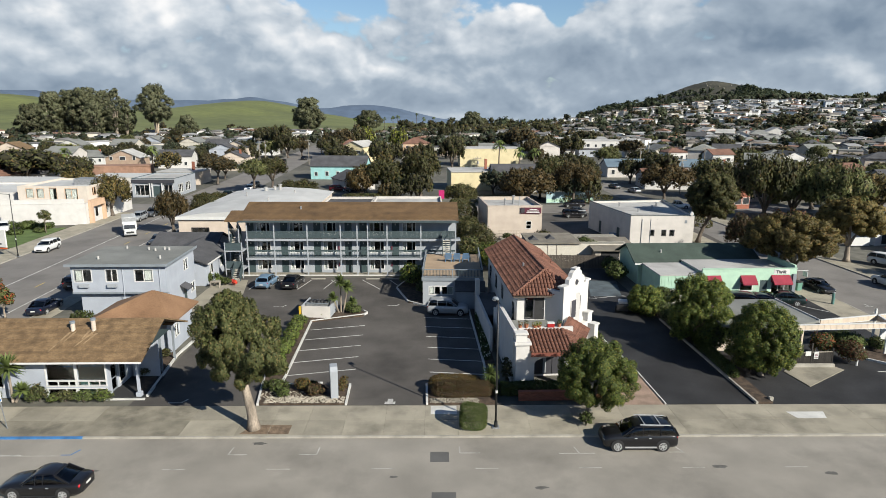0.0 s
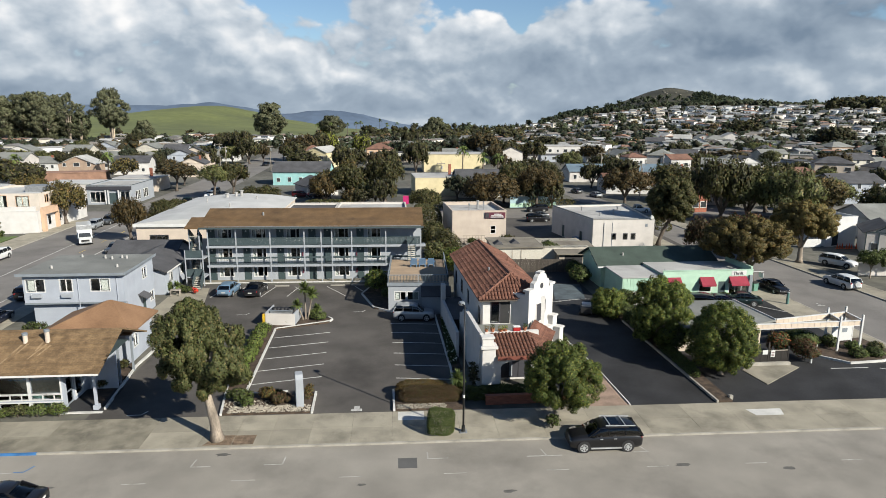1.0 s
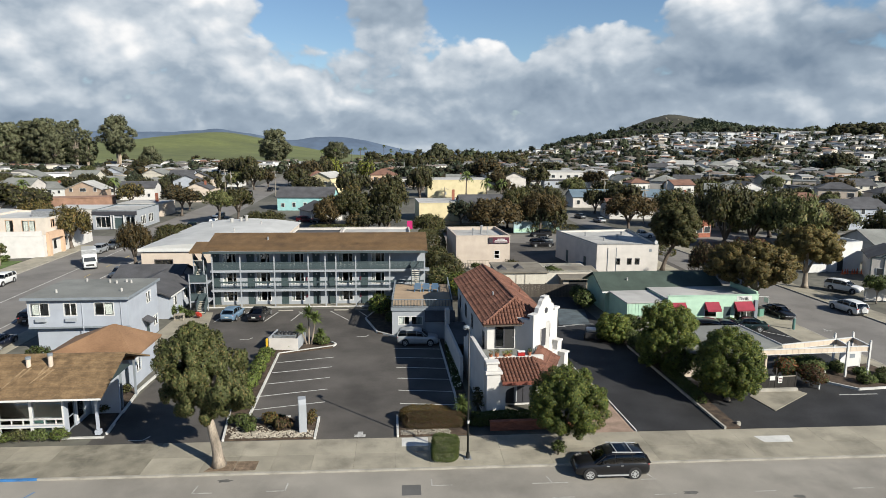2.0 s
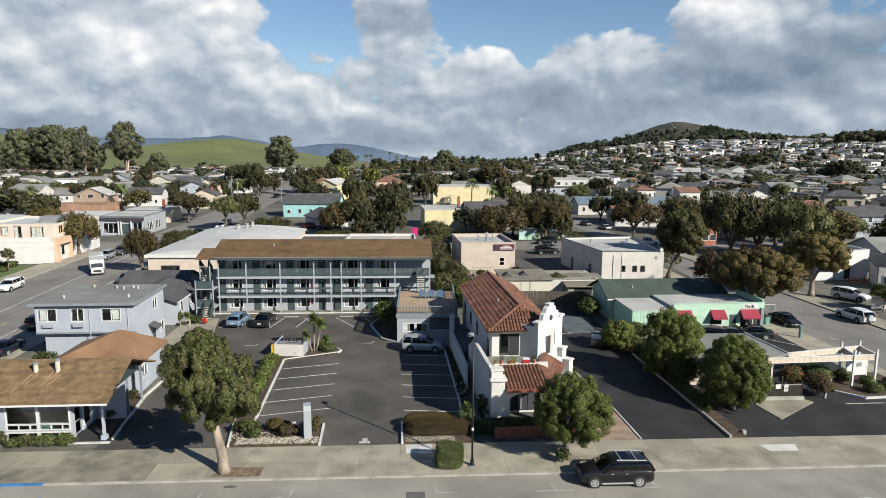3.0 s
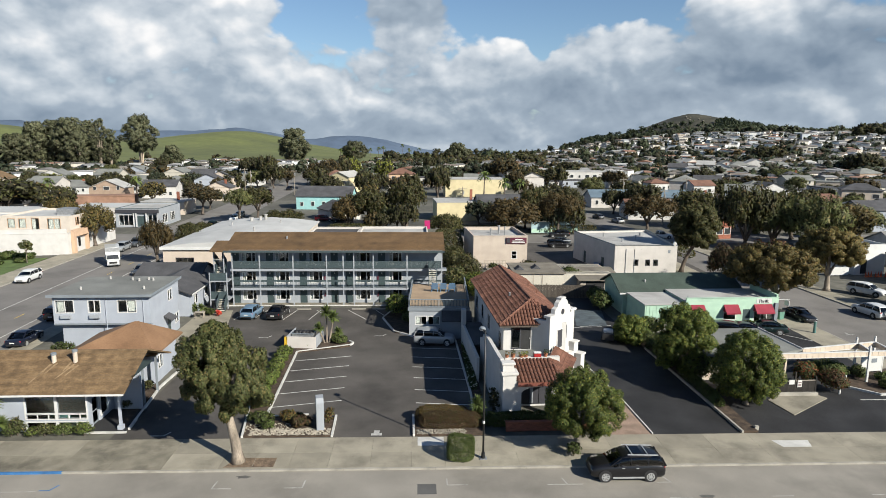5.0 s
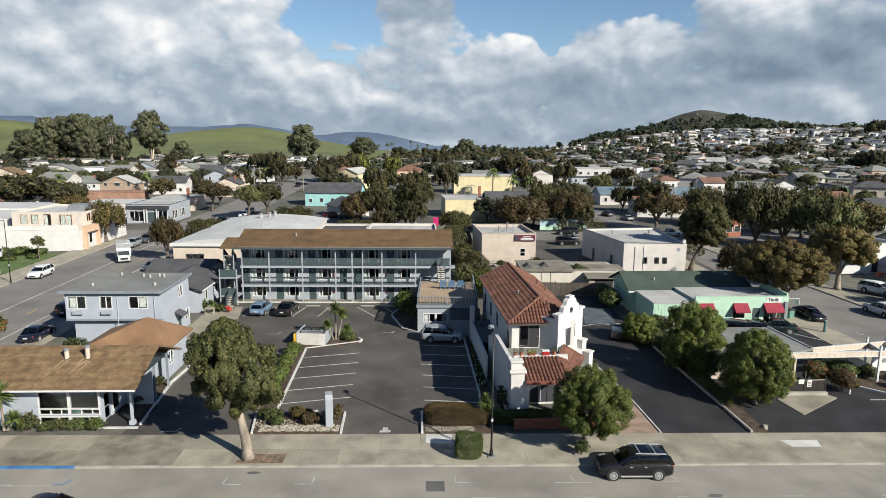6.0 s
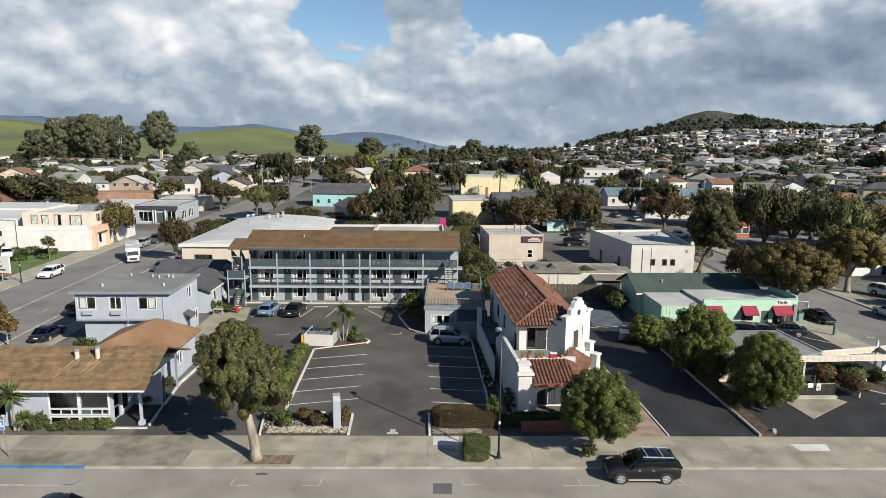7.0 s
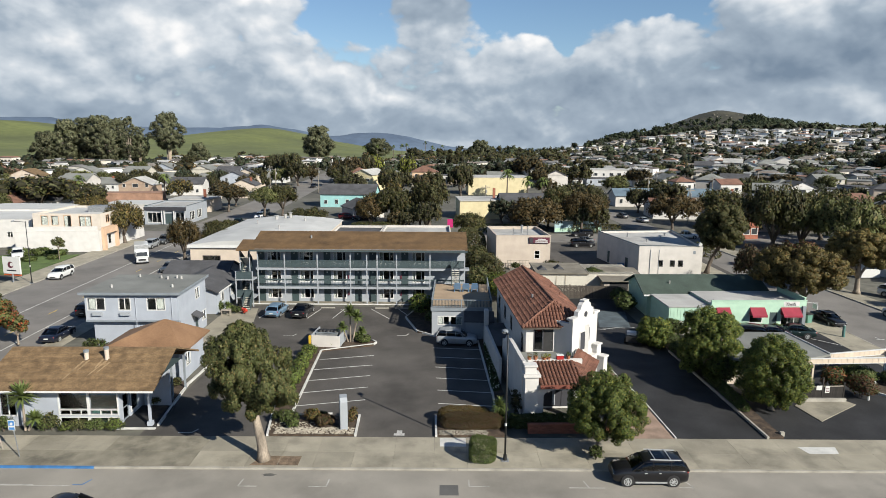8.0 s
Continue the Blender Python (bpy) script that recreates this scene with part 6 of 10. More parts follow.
# ---- the mint green shop ----
def make_shop():
    t = thing("green_shop", 26.3, 71.4, 0, 1.6, "mint green shop with red awnings and dark green roof", "shop")
    house_walls(t, 0, 4.9, 0, 6.0, 0, 2.8, M["mint"])
    for i in range(12):
        part("batten", Shape().box(-.03, .03, -.03, -.002, 0, 2.75), M["mint"], t, at=pose(.4 * i + .2, 0, 0))
    part("flat_roof", Shape().box(-.1, 4.95, -.1, 6.2, 2.8, 2.9), M["roof_pale"], t)
    op = {"front": [("window", .6, 1.0, 1.1, 1.0, 0), ("window", 4.6, .95, 1.4, 1.1, 0), ("window", 8.3, .5, 2.3, 1.9, 2), ("door", 6.9, 0.05, .9, 2.1)]}
    house_walls(t, 4.95, 16.1, .1, 6.2, 0, 3.1, M["mint"], op, M["white"])
    part("parapet", Shape().box(4.95, 16.1, .1, .28, 3.1, 3.52), M["mint"], t)
    part("parapet", Shape().box(15.92, 16.1, .28, 6.2, 3.1, 3.8), M["mint"], t)
    part("flat_roof", Shape().box(4.9, 15.9, .3, 6.25, 3.1, 3.2), M["roof_pale"], t)
    part("coping", Shape().box(4.9, 16.15, .04, .3, 3.52, 3.58), M["mint"], t)
    part("coping", Shape().box(15.88, 16.15, .3, 6.25, 3.8, 3.86), M["mint"], t)
    part("corner_post", Shape().box(15.6, 16.0, -.12, .09, 0, 2.9), M["trim_grey"], t)
    # main hall behind with a dark green gable roof
    house_walls(t, -.4, 15.4, 6.3, 13.5, 0, 3.0, M["mint"])
    gable_roof(t, -.6, 14.8, 6.2, 13.6, 3.0, 4.55, M["roof_green"], .4, .15, "x", fascia=M["white"], gable=M["mint"])
    # awnings
    for x0, x1 in ((5.5, 7.1), (9.45, 11.2), (13.1, 15.3)):
        z1, z0, dep = 2.75, 1.95, 0.85
        aw = part("awning", Shape().add([(x0, .09, z1), (x1, .09, z1), (x1, .09 - dep, z0), (x0, .09 - dep, z0), (x0, .09, z0), (x1, .09, z0), (x1, .09 - dep, z0 - .18), (x0, .09 - dep, z0 - .18)],
                                        [(0, 1, 2, 3), (0, 3, 4), (1, 5, 2), (3, 2, 6, 7)]), M["red_awning"], t, "red cloth awning")
    cu = bpy.data.curves.new("lettering", "FONT")
    cu.body, cu.size, cu.extrude = "Thrift", 0.54, 0.02
    cu.materials.append(M["sign_dark"])
    part("sign_board", Shape().box(13.4, 15.25, .075, .097, 2.86, 3.44), M["sign_white"], t, "white shop sign board")
    lt = new("lettering", cu)
    lt.parent = t
    lt.matrix_basis = pose(13.6, .06, 2.95, 90, 0, 0)
    part("sign_arm", Shape().beam((16.1, .1, 3.3), (17.3, -.1, 3.3), .06, .06), M["white"], t)
    part("small_sign", Shape().box(17.0, 17.05, -.5, .4, 2.6, 3.2), M["white"], t)
    part("roof_vent", Shape().cyl((3.0, 8.0, 3.6), (3.0, 8.0, 4.1), .1, n=8), M["roof_pale"], t)
    part("roof_pipe", Shape().cyl((5.6, 1.2, 2.9), (5.6, 1.2, 3.5), .06, n=8), M["steel"], t)
    part("side_fence", Shape().box(-1.2, 5.4, -1.6, -1.52, 0, 1.6), M["board_pale"], t, "pale board fence")
    return t


make_shop()


# ---- the canopy building and its pergola ----
def make_canopy():
    t = thing("canopy_building", 26.0, 54.0, 0, 0, "flat-roofed building with cream beam pergola", "building")
    house_walls(t, 0, 6.2, 1.2, 7.2, 0, 2.6, M["stucco_cream"], {"right": [("door", 1.2, 0.05, 1.0, 2.1), ("window", 3.0, 1.0, 1.6, 1.2, 1)]}, M["white"])
    part("roof", Shape().slab([(-.3, -.3, 2.95), (5.9, -.3, 2.95), (9.0, 1.0, 2.95), (8.4, 7.6, 2.95), (-.3, 7.6, 2.95)], .2), M["roof_grey"], t)
    part("fascia", Shape().beam((9.0, 1.0, 2.9), (8.4, 7.6, 2.9), .08, .32), M["white"], t)
    for (a, b) in (((5.0, -.4), (17.0, .3)), ((9.1, 1.05), (17.2, 2.9)), ((14.9, .2), (15.3, 2.5)), ((17.0, .3), (17.2, 2.9))):
        bm_ = part("beam", Shape().beam((*a, 2.75), (*b, 2.75), .09, .42), M["cream_beam"], t, "cream painted beam")
        part("beam_cap", Shape().beam((*a, 3.0), (*b, 3.0), .17, .07), M["white"], bm_)
        part("beam_cap", Shape().beam((*a, 2.52), (*b, 2.52), .14, .05), M["white"], bm_)
        n = int((Vector(b) - Vector(a)).length / .55)
        for i in range(n):
            q = Vector(a).lerp(Vector(b), (i + .5) / n)
            part("batten", Shape().box(q.x - .03, q.x + .03, q.y - .062, q.y + .062, 2.56, 2.95), M["stucco_cream"], bm_)
    for (x, y, z) in ((14.7, .1, 3.4), (16.9, .2, 3.4), (15.2, 2.6, 3.4), (17.2, 2.9, 3.4)):
        p = part("post", Shape().box(x - .08, x + .08, y - .08, y + .08, 0, z), M["white"], t, "white pergola post")
        part("post_cap", Shape().ball((x, y, z + .06), .1, .1, .12, 8, 5), M["white"], p)
    for (x, y) in ((6.9, -.1), (8.6, .6)):
        part("post", Shape().box(x - .08, x + .08, y - .08, y + .08, 0, 2.6), M["cream_beam"], t)
    # dark screen fence in front with two small notices
    fs = thing("screen_fence", 30.6, 51.6, 0, 5, "dark brown board screen fence with two notices", "fence")
    for i in range(20):
        part("fence_board", Shape().box(0.004, 0.192, 0, .03, .1, 1.15), M["wood_black"], fs, at=pose(i * .2, 0, 0))
    part("fence_rail", Shape().box(0, 4.0, -.02, .05, 1.15, 1.22), M["wood_grey"], fs)
    for x in (0, 2.05, 4.0):
        part("fence_post", Shape().box(x - .06, x + .06, -.03, .09, 0, 2.0 if x == 2.05 else 1.5), M["wood_black"], fs)
    part("notice", Shape().box(1.45, 1.95, -.06, -.03, .9, 1.3), M["sign_white"], fs, "small white notice")
    nt = part("notice", Shape().box(2.25, 2.65, -.06, -.03, .62, 1.25), M["sign_white"], fs, "white notice with unreadable lines")
    for k in range(3):
        part("lettering_bar", Shape().box(2.3, 2.6, -.066, -.061, .72 + .14 * k, .78 + .14 * k), M["sign_maroon"], nt)
    solo("concrete_pad", Shape().slab([(30.1, 47.4, .06), (34.9, 50.7, .06), (34.4, 51.55, .06), (30.4, 51.2, .06), (29.6, 50.4, .06)], .08), M["concrete"], "pale triangular concrete pad below the fence", "paving", kind="structure")
    solo("pad_kerb", Shape().box(30.4, 34.4, 51.2, 51.45, 0, .32), M["kerb"], "low concrete kerb wall under the screen fence", "kerb", kind="structure")


make_canopy()

# ---- behind the motel ----
t = thing("hall", -39.4, 99.0, 0, 0, "large cream hall with arched white membrane roof", "hall")
house_walls(t, 0, 19.0, 0, 31, 0, 4.9, M["stucco_cream"], {"front": [("window", 2.0, 1.6, 2.6, 1.6, 2)], "left": [("door", 20, .05, 3.0, 3.0), ("window", 5, 1.6, 2.0, 1.5, 1)], "right": [("window", 6, 2, 2, 1.2, 1)]}, M["sign_dark"], M["trim_grey"])
prof = [(-.3, 5.0), (4, 5.55), (9.5, 5.85), (15, 5.55), (19.3, 5.0), (19.3, 4.85), (-.3, 4.85)]
part("roof", Shape().prism(prof, -.3, 31.3), M["roof_white"], t)
part("fascia", Shape().box(-.35, 9, -.36, -.302, 4.55, 5.0), M["white"], t)
pipes(t, ((7, 26, .3, 1.2), (8.5, 27, .25, 1.3), (9.4, 27.5, .3, 1.6), (11, 12, .1, 1.2), (5, 20, .1, 1.0), (13, 24, .12, .9)), 5.2, M["roof_pale"])
poly_house("grey_block", [(-20.2, 112), (-11.4, 112), (-11.2, 126), (-20.2, 126)], 4.4, M["stucco_pale"], M["roof_dark"], "low grey block with dark flat roof behind the motel")
poly_house("pale_block", [(-11.0, 113), (1.8, 113), (1.6, 126), (-11.0, 126)], 4.5, M["stucco_pale"], M["roof_pale"], "low pale block with flat roof behind the motel")
t = thing("dark_roof_house", -34.6, 77.2, 0, 0, "small pale house with dark shingle gable roof", "house")
house_walls(t, 0, 6.8, 0, 9.5, 0, 3.0, M["wall_blue"], {"right": [("window", 1.5, 1.2, 1.0, 1.1, 1), ("window", 5.5, 1.2, 1.0, 1.1, 1)]}, M["white"])
gable_roof(t, 0, 6.8, 0, 9.5, 3.05, 4.3, M["roof_dark"], .45, .15, "y", fascia=M["white"], gable=M["wall_blue"])
t = thing("dark_roof_house", -37.5, 84.5, 0, 0, "pale grey cottage with dark shingle roof", "house")
house_walls(t, 0, 8.0, 0, 8.0, 0, 3.0, M["wall_blue"])
gable_roof(t, 0, 8.0, 0, 8.0, 3.05, 4.6, M["roof_dark"], .45, .15, "x", fascia=M["white"], gable=M["wall_blue"])

# ---- across the left street ----
t = poly_house("cream_corner_building", [(-79.5, 118.0), (-65.0, 120.2), (-65.6, 140.0), (-80.5, 138.0)], 3.9, M["stucco"], M["roof_pale"], "two-storey cream corner building with peach trim", openings={1: [("door", 1.0, .05, 1.3, 2.6), ("window", 3.6, .9, 1.2, 1.7, 0), ("window", 7.0, .9, 1.6, 1.7, 1)]})
op = {"front": [("window", 1.6, 4.7, 1.3, 1.7, 0, 0, (.05, .95)), ("window", 3.6, 4.7, 1.3, 1.7, 0, 0, (.1, .95)), ("window", 6.0, 4.3, 1.3, 2.2, 0, 0, (0, .5)), ("window", 8.9, 4.5, 2.3, 1.9, 1, 0, (.08, .9))], "right": [("window", 2, 5, 1.2, 1.4, 1), ("window", 6, 5, 1.2, 1.4, 1)]}
house_walls(t, 1.0, 14.0, 4.2, 18.5, 3.5, 6.9, M["stucco_ivory"], op, M["stucco_peach"])
part("roof", Shape().box(1.2, 13.8, 4.4, 18.3, 6.4, 6.5), M["roof_white"], t)
part("terrace_wall", Shape().prism([(0.2, 0.2), (14.2, 2.3), (14.2, 2.55), (0.2, .45)], 3.9, 4.75, "z"), M["stucco"], t)
part("street_arch", Shape().box(14.5, 15.1, 3.2, 4.0, 0, 4.3).box(14.2, 14.8, 8.4, 9.2, 0, 4.3).box(14.2, 15.1, 4.0, 8.4, 3.1, 4.3), M["stucco_peach"], t, "peach street arch")
part("roof_unit", Shape().box(8.5, 13.0, 10, 13, 6.5, 7.7), M["steel"], t, "rooftop unit")
poly_house("white_block", [(-108, 122), (-80.2, 124.5), (-81, 142), (-109, 140)], 5.4, M["stucco"], M["roof_white"], "long white block with small windows", openings={0: [("window", 18 + 2.6 * i, 2.0, .9, 1.0, 1) for i in range(4)]})
gs = poly_house("grey_shop", [(-73.6, 157.8), (-63.3, 158.4), (-63.5, 172.6), (-74, 172)], 4.5, M["wall_grey"], M["roof_pale"], "grey corner shop with dark fascia and white posts", openings={0: [("window", .8, .5, 3.2, 2.4, 2), ("door", 5.0, .05, 2.2, 2.6), ("window", 7.6, .5, 2.0, 2.4, 1)], 1: [("window", 2, .8, 3, 2, 2), ("window", 7, .8, 3, 2, 2)]}, cap_mat=M["trim_slate"])
part("fascia", Shape().box(-.1, 10.4, -.12, -.052, 3.4, 4.3), M["sign_dark"], gs, "dark shop fascia")
for x in (4.3, 4.9, 7.3):
    part("post", Shape().box(x - .1, x + .1, -.2, -.002, 0, 3.4), M["white"], gs)

M["mural_blue"] = mat("faded_turquoise_paint", (0.36, 0.50, 0.54), 0.85, 0.12, 0.6, 12, 0.1)
t = thing("mural_wall", 26.5, 148.6, 0, 8, "long low wall painted turquoise above and green below", "wall")
part("wall", Shape().box(0, 11.5, 0, .25, 0, 2.6), M["mural_blue"], t, "turquoise painted wall")
part("painted_band", Shape().box(.05, 11.45, -.02, -.003, .1, 1.0), M["mint"], t, "green painted band")


# ---- trees ----
_unit = {}


def unit_crown(kind, variant):
    """A crown of radius 1 between z 0 and 1, shared by trees of a kind."""
    key = (kind, variant)
    if key not in _unit:
        seed = 100 + variant * 17 + len(kind)
        if kind in ("leaf_gum",):
            cl = dome_clumps(seed, 1, 1, 0.0, 1.0, 44, 0.22, 0.7, 0.5, -0.8, False)
            me = leaf_mesh("crown", cl, 4200, 0.030, M[kind], seed, 0.2, 0.2, 0.45, tri=True, soft=0.85, core=.38)
        elif kind == "leaf_pine":
            cl = [(0.75 * (1 - z) * math.cos(a * 2.4), 0.75 * (1 - z) * math.sin(a * 2.4), z, 0.30 * (1.1 - z), 0.30 * (1.1 - z), 0.08) for a, z in enumerate([i / 34 for i in range(34)])]
            me = leaf_mesh("crown", cl, 3000, 0.04, M[kind], seed, 0.1, 0.3, tri=True)
        else:
            cl = lobed_clumps(seed, dome_lobes(seed, 15, 1.02, 0.0, 1.0, 0.34), 8 if variant < 10 else 5, 0.15 if variant < 10 else 0.20, 0.85)
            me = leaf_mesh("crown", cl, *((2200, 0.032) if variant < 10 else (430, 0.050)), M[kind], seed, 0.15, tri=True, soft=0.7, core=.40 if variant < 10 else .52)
        _unit[key] = me
    return _unit[key]


def town_tree(x, y, h, r, bottom, kind, seed, label="broad dark street tree with dense rounded crown", bark="bark_dark", group="", z=0.0, lite=0):
    rng = random.Random(seed)
    t = thing("tree", x, y, z, rng.uniform(0, 360), label, "tree", group)
    bottom = max(bottom, 0.12 * h)
    me = unit_crown(kind, seed % 3 + (10 if y > 180 else lite))
    part("crown", me, None, t, at=Matrix.Translation((0, 0, bottom)) @ Matrix.Diagonal((r * rng.uniform(.95, 1.1), r * rng.uniform(.95, 1.1), h - bottom, 1)))
    cl = [(r * .55 * math.cos(a), r * .55 * math.sin(a), bottom + (h - bottom) * .5, 1, 1, 1) for a in (0.3, 1.6, 2.7, 4.0, 5.2)]
    part("trunk", limb_tree(seed, 0.035 * h + 0.06, bottom * 0.9 + 0.15, cl, (rng.uniform(-.3, .3), rng.uniform(-.3, .3)), 5, 7), M[bark], t, smooth=True)
    return t


def near_tree(x, y, h, r, bottom, mat_key, seed, label, foot_r, fork, lean=(0, 0), lobes=14, rl=None, rs=0.5, sub=9, leaf=0.085, per=900, off=(0, 0), bark="bark", droop=0.0, shape=None, low=-.55, tri=False, tall=0.8):
    """A tree of lobes; shape: its own rows of lobes (x, y, z, r)."""
    t = thing("tree", x, y, 0, 0, label, "tree")
    lb = shape or [(a + off[0], b + off[1], c, d) for a, b, c, d in dome_lobes(seed, lobes, r, bottom, h, rl or r * .42, low)]
    cl = lobed_clumps(seed, lb, sub, rs, tall, core=shape is not None)
    part("crown", leaf_mesh("crown", cl, per, leaf, M[mat_key], seed, 0.15, droop, soft=0.6, tri=tri, core=.40), None, t)
    part("trunk", limb_tree(seed, foot_r, fork, [(*q[:3], 1, 1, 1) for q in lb], lean, 9, 10), M[bark], t, smooth=True)
    return t


def plume_lobes(seed, n, z0, z1, r, off):
    """Lobes of an upright, uneven crown: widest above the middle, drawn in towards the trunk."""
    rng = random.Random(seed)
    out = []
    for i in range(n):
        u = (i + .5) / n
        w = r * (math.sin(math.pi * min(1, .06 + .94 * u) ** .82) ** .8)
        a, k = i * 2.39996 + rng.uniform(-.5, .5), math.sqrt(rng.uniform(.02, 1.0))
        out.append((off * u + w * k * math.cos(a), w * k * math.sin(a) * .85, z0 + (z1 - z0) * u + rng.uniform(-.25, .35), rng.uniform(.38, .8) * (.72 + .5 * math.sin(math.pi * u))))
    return out


near_tree(-12.1, 40.95, 9.7, 3.7, 2.9, "leaf_olive", 11, "leaning street tree with olive leaves and bare pale trunk", 0.35, 3.5, (-0.55, 0.1), rs=0.26, sub=11, leaf=0.060, per=2100, droop=0.35, tri=True, tall=1.5,
          shape=plume_lobes(7, 60, 3.7, 9.3, 3.2, -1.45) + [(-.45, -.7, 5.0, .75), (-.75, -.8, 5.9, .85), (-.2, -.5, 4.2, .6)])
near_tree(11.0, 42.2, 5.95, 3.05, 0.85, "leaf_fresh", 12, "round clipped bright green street tree", 0.16, 1.1, (0.25, 0), 34, .92, 0.30, 12, 0.052, 2300, off=(0.55, 0), low=-.95, tri=True, tall=1.0)
near_tree(24.6, 56.4, 7.0, 3.3, -0.1, "leaf_fresh", 13, "round dense green tree beside the driveway", 0.2, 1.3, (0, 0), 34, 1.05, 0.34, 12, 0.06, 1750, low=-.95, tri=True, tall=1.1)
near_tree(27.3, 49.8, 6.5, 3.1, -0.1, "leaf_fresh", 14, "round dense green tree beside the driveway", 0.2, 1.2, (0, 0), 34, 1.0, 0.33, 12, 0.058, 1750, low=-.95, tri=True, tall=1.1)
near_tree(22.9, 66.0, 3.3, 2.2, -.5, "leaf_fresh", 15, "dense green bush tree beside the fence", 0.12, 0.6, (0, 0), 16, .9, 0.36, 10, 0.075, 1100, low=-.95, tri=True)
near_tree(45.3, 76.9, 9.1, 6.1, 3.2, "leaf_umber", 16, "spreading street tree with brown-tinged olive crown", 0.30, 3.0, (-.3, .2), 30, 1.75, 0.55, 12, 0.105, 800, off=(-1.1, 0), low=-.9, tri=True, bark="bark_dark")
near_tree(60.1, 90.1, 9.5, 5.0, 3.2, "leaf_umber", 17, "spreading street tree with orange-brown crown and pale trunk", 0.42, 2.4, (.1, .2), 26, 1.7, 0.58, 11, 0.115, 760, low=-.8, tri=True)
near_tree(43.8, 103.4, 11.8, 4.4, 3.3, "leaf_dark", 18, "tall dark street tree behind the pale building", 0.34, 4.4, (1.6, 0), 24, 1.6, 0.58, 11, 0.125, 640, off=(1.9, 0), low=-.9, tri=True, bark="bark_dark")

seed = 200
for (x, y, h, r, b, k) in ((-64.9, 129.8, 8.7, 4.4, 1.5, "leaf_umber"), (-45.2, 111.2, 7.7, 3.1, 1.6, "leaf_brown"), (-40.9, 115.1, 6.0, 3.0, 1.2, "leaf_dark"), (-117, 186, 10.4, 10.5, 1.6, "leaf_dark"),
                           (-104, 187, 8.3, 6.5, 1.0, "leaf_dark"), (-149, 222, 7, 7, 1, "leaf_dark"), (-61.8, 185, 8.4, 6.0, 3.4, "leaf_brown"), (-46.5, 167, 9.2, 4.0, 3.7, "leaf_gum"), (-43.2, 173, 9.2, 4.9, 2.6, "leaf_dark"),
                           (-32.5, 154.7, 4.9, 5.6, .5, "leaf_dark"), (-64.5, 200, 6.4, 4.6, 1.5, "leaf_dark"), (-49, 142, 3.4, 4.0, .5, "leaf_dark")):
    town_tree(x, y, h, r, b, k, seed)
    seed += 1
for (x, y, h, r, b, k) in ((-11.6, 156, 10, 5.2, 2, "leaf_dark"), (-17.2, 155, 8, 4.4, 1, "leaf_brown"), (-3, 156, 12.2, 5.0, 3.6, "leaf_dark"), (6.9, 233, 12.3, 5, 2, "leaf_dark"), (-34.5, 242, 8.5, 7, 1.5, "leaf_dark"),
                           (-45, 283, 10, 7.6, 1.2, "leaf_dark"), (6.1, 140.5, 5.7, 3.9, .6, "leaf_dark"), (-19.7, 243, 9.6, 5.4, 1, "leaf_dark"), (20.9, 142.8, 8.9, 7.2, 1.4, "leaf_brown"), (32.7, 148.5, 9.8, 5.2, 2.8, "leaf_brown"),
                           (28.6, 157, 10.5, 4.4, 2, "leaf_dark"), (44.3, 290, 7.6, 6.5, 1.3, "leaf_dark"), (40.5, 171, 9.1, 4.2, 1.5, "leaf_dark"), (58.6, 292, 8.9, 7.9, 2, "leaf_dark")):
    town_tree(x, y, h, r, b, k, seed)
    seed += 1
for (x, y, h, r, b, k) in ((55.0, 151, 9.2, 6.5, 2.4, "leaf_brown"), (67, 128, 13.6, 6.6, 1.6, "leaf_dark"), (72.5, 127, 11.2, 6.2, 1.6, "leaf_gum"), (77.5, 122, 12.6, 7.6, 1.6, "leaf_gum"), (88, 129, 9.3, 6.2, 1.8, "leaf_umber"),
                           (60.5, 106.0, 5.4, 3.7, .6, "leaf_red"), (57.2, 108, 4.2, 2.4, .5, "leaf_brown"), (96, 118, 9.0, 6.0, 1.5, "leaf_dark"), (84, 140, 11.5, 7.0, 2, "leaf_dark"), (98, 138, 8.5, 6, 1.5, "leaf_gum"),
                           (-36, 342, 12.5, 5.6, 1.5, "leaf_yellow"), (-16, 302, 13.4, 5.0, 2, "leaf_yellow"), (70, 160, 10, 6.5, 2, "leaf_dark"), (66, 185, 9.5, 6, 2, "leaf_dark")):
    town_tree(x, y, h, r, b, k, seed)
    seed += 1

# crowns that stand above the roofs of the town: x, y, height, radius, kind
KINDS = ("leaf_dark", "leaf_brown", "leaf_gum", "leaf_umber", "leaf_yellow")
CROWNS = []
CROWNS += [(-85.9, 330, 12.6, 6.0, 0), (-75.0, 320, 14.3, 5.8, 0), (-72.0, 290, 7.9, 6.3, 2), (-63.8, 285, 11.2, 5.7, 0), (-60.8, 300, 8.3, 4.3, 1), (-49.8, 310, 11.1, 5.2, 1), (-41.8, 300, 12.8, 7.0, 1), (-38.5, 330, 13.4, 4.7, 0), (-21.5, 255, 9.8, 4.5, 0), (-15.6, 250, 9.0, 4.9, 0), (-17.0, 225, 6.3, 3.6, 3), (-3.5, 250, 9.0, 5.5, 0), (-7.6, 240, 8.1, 4.2, 1)]
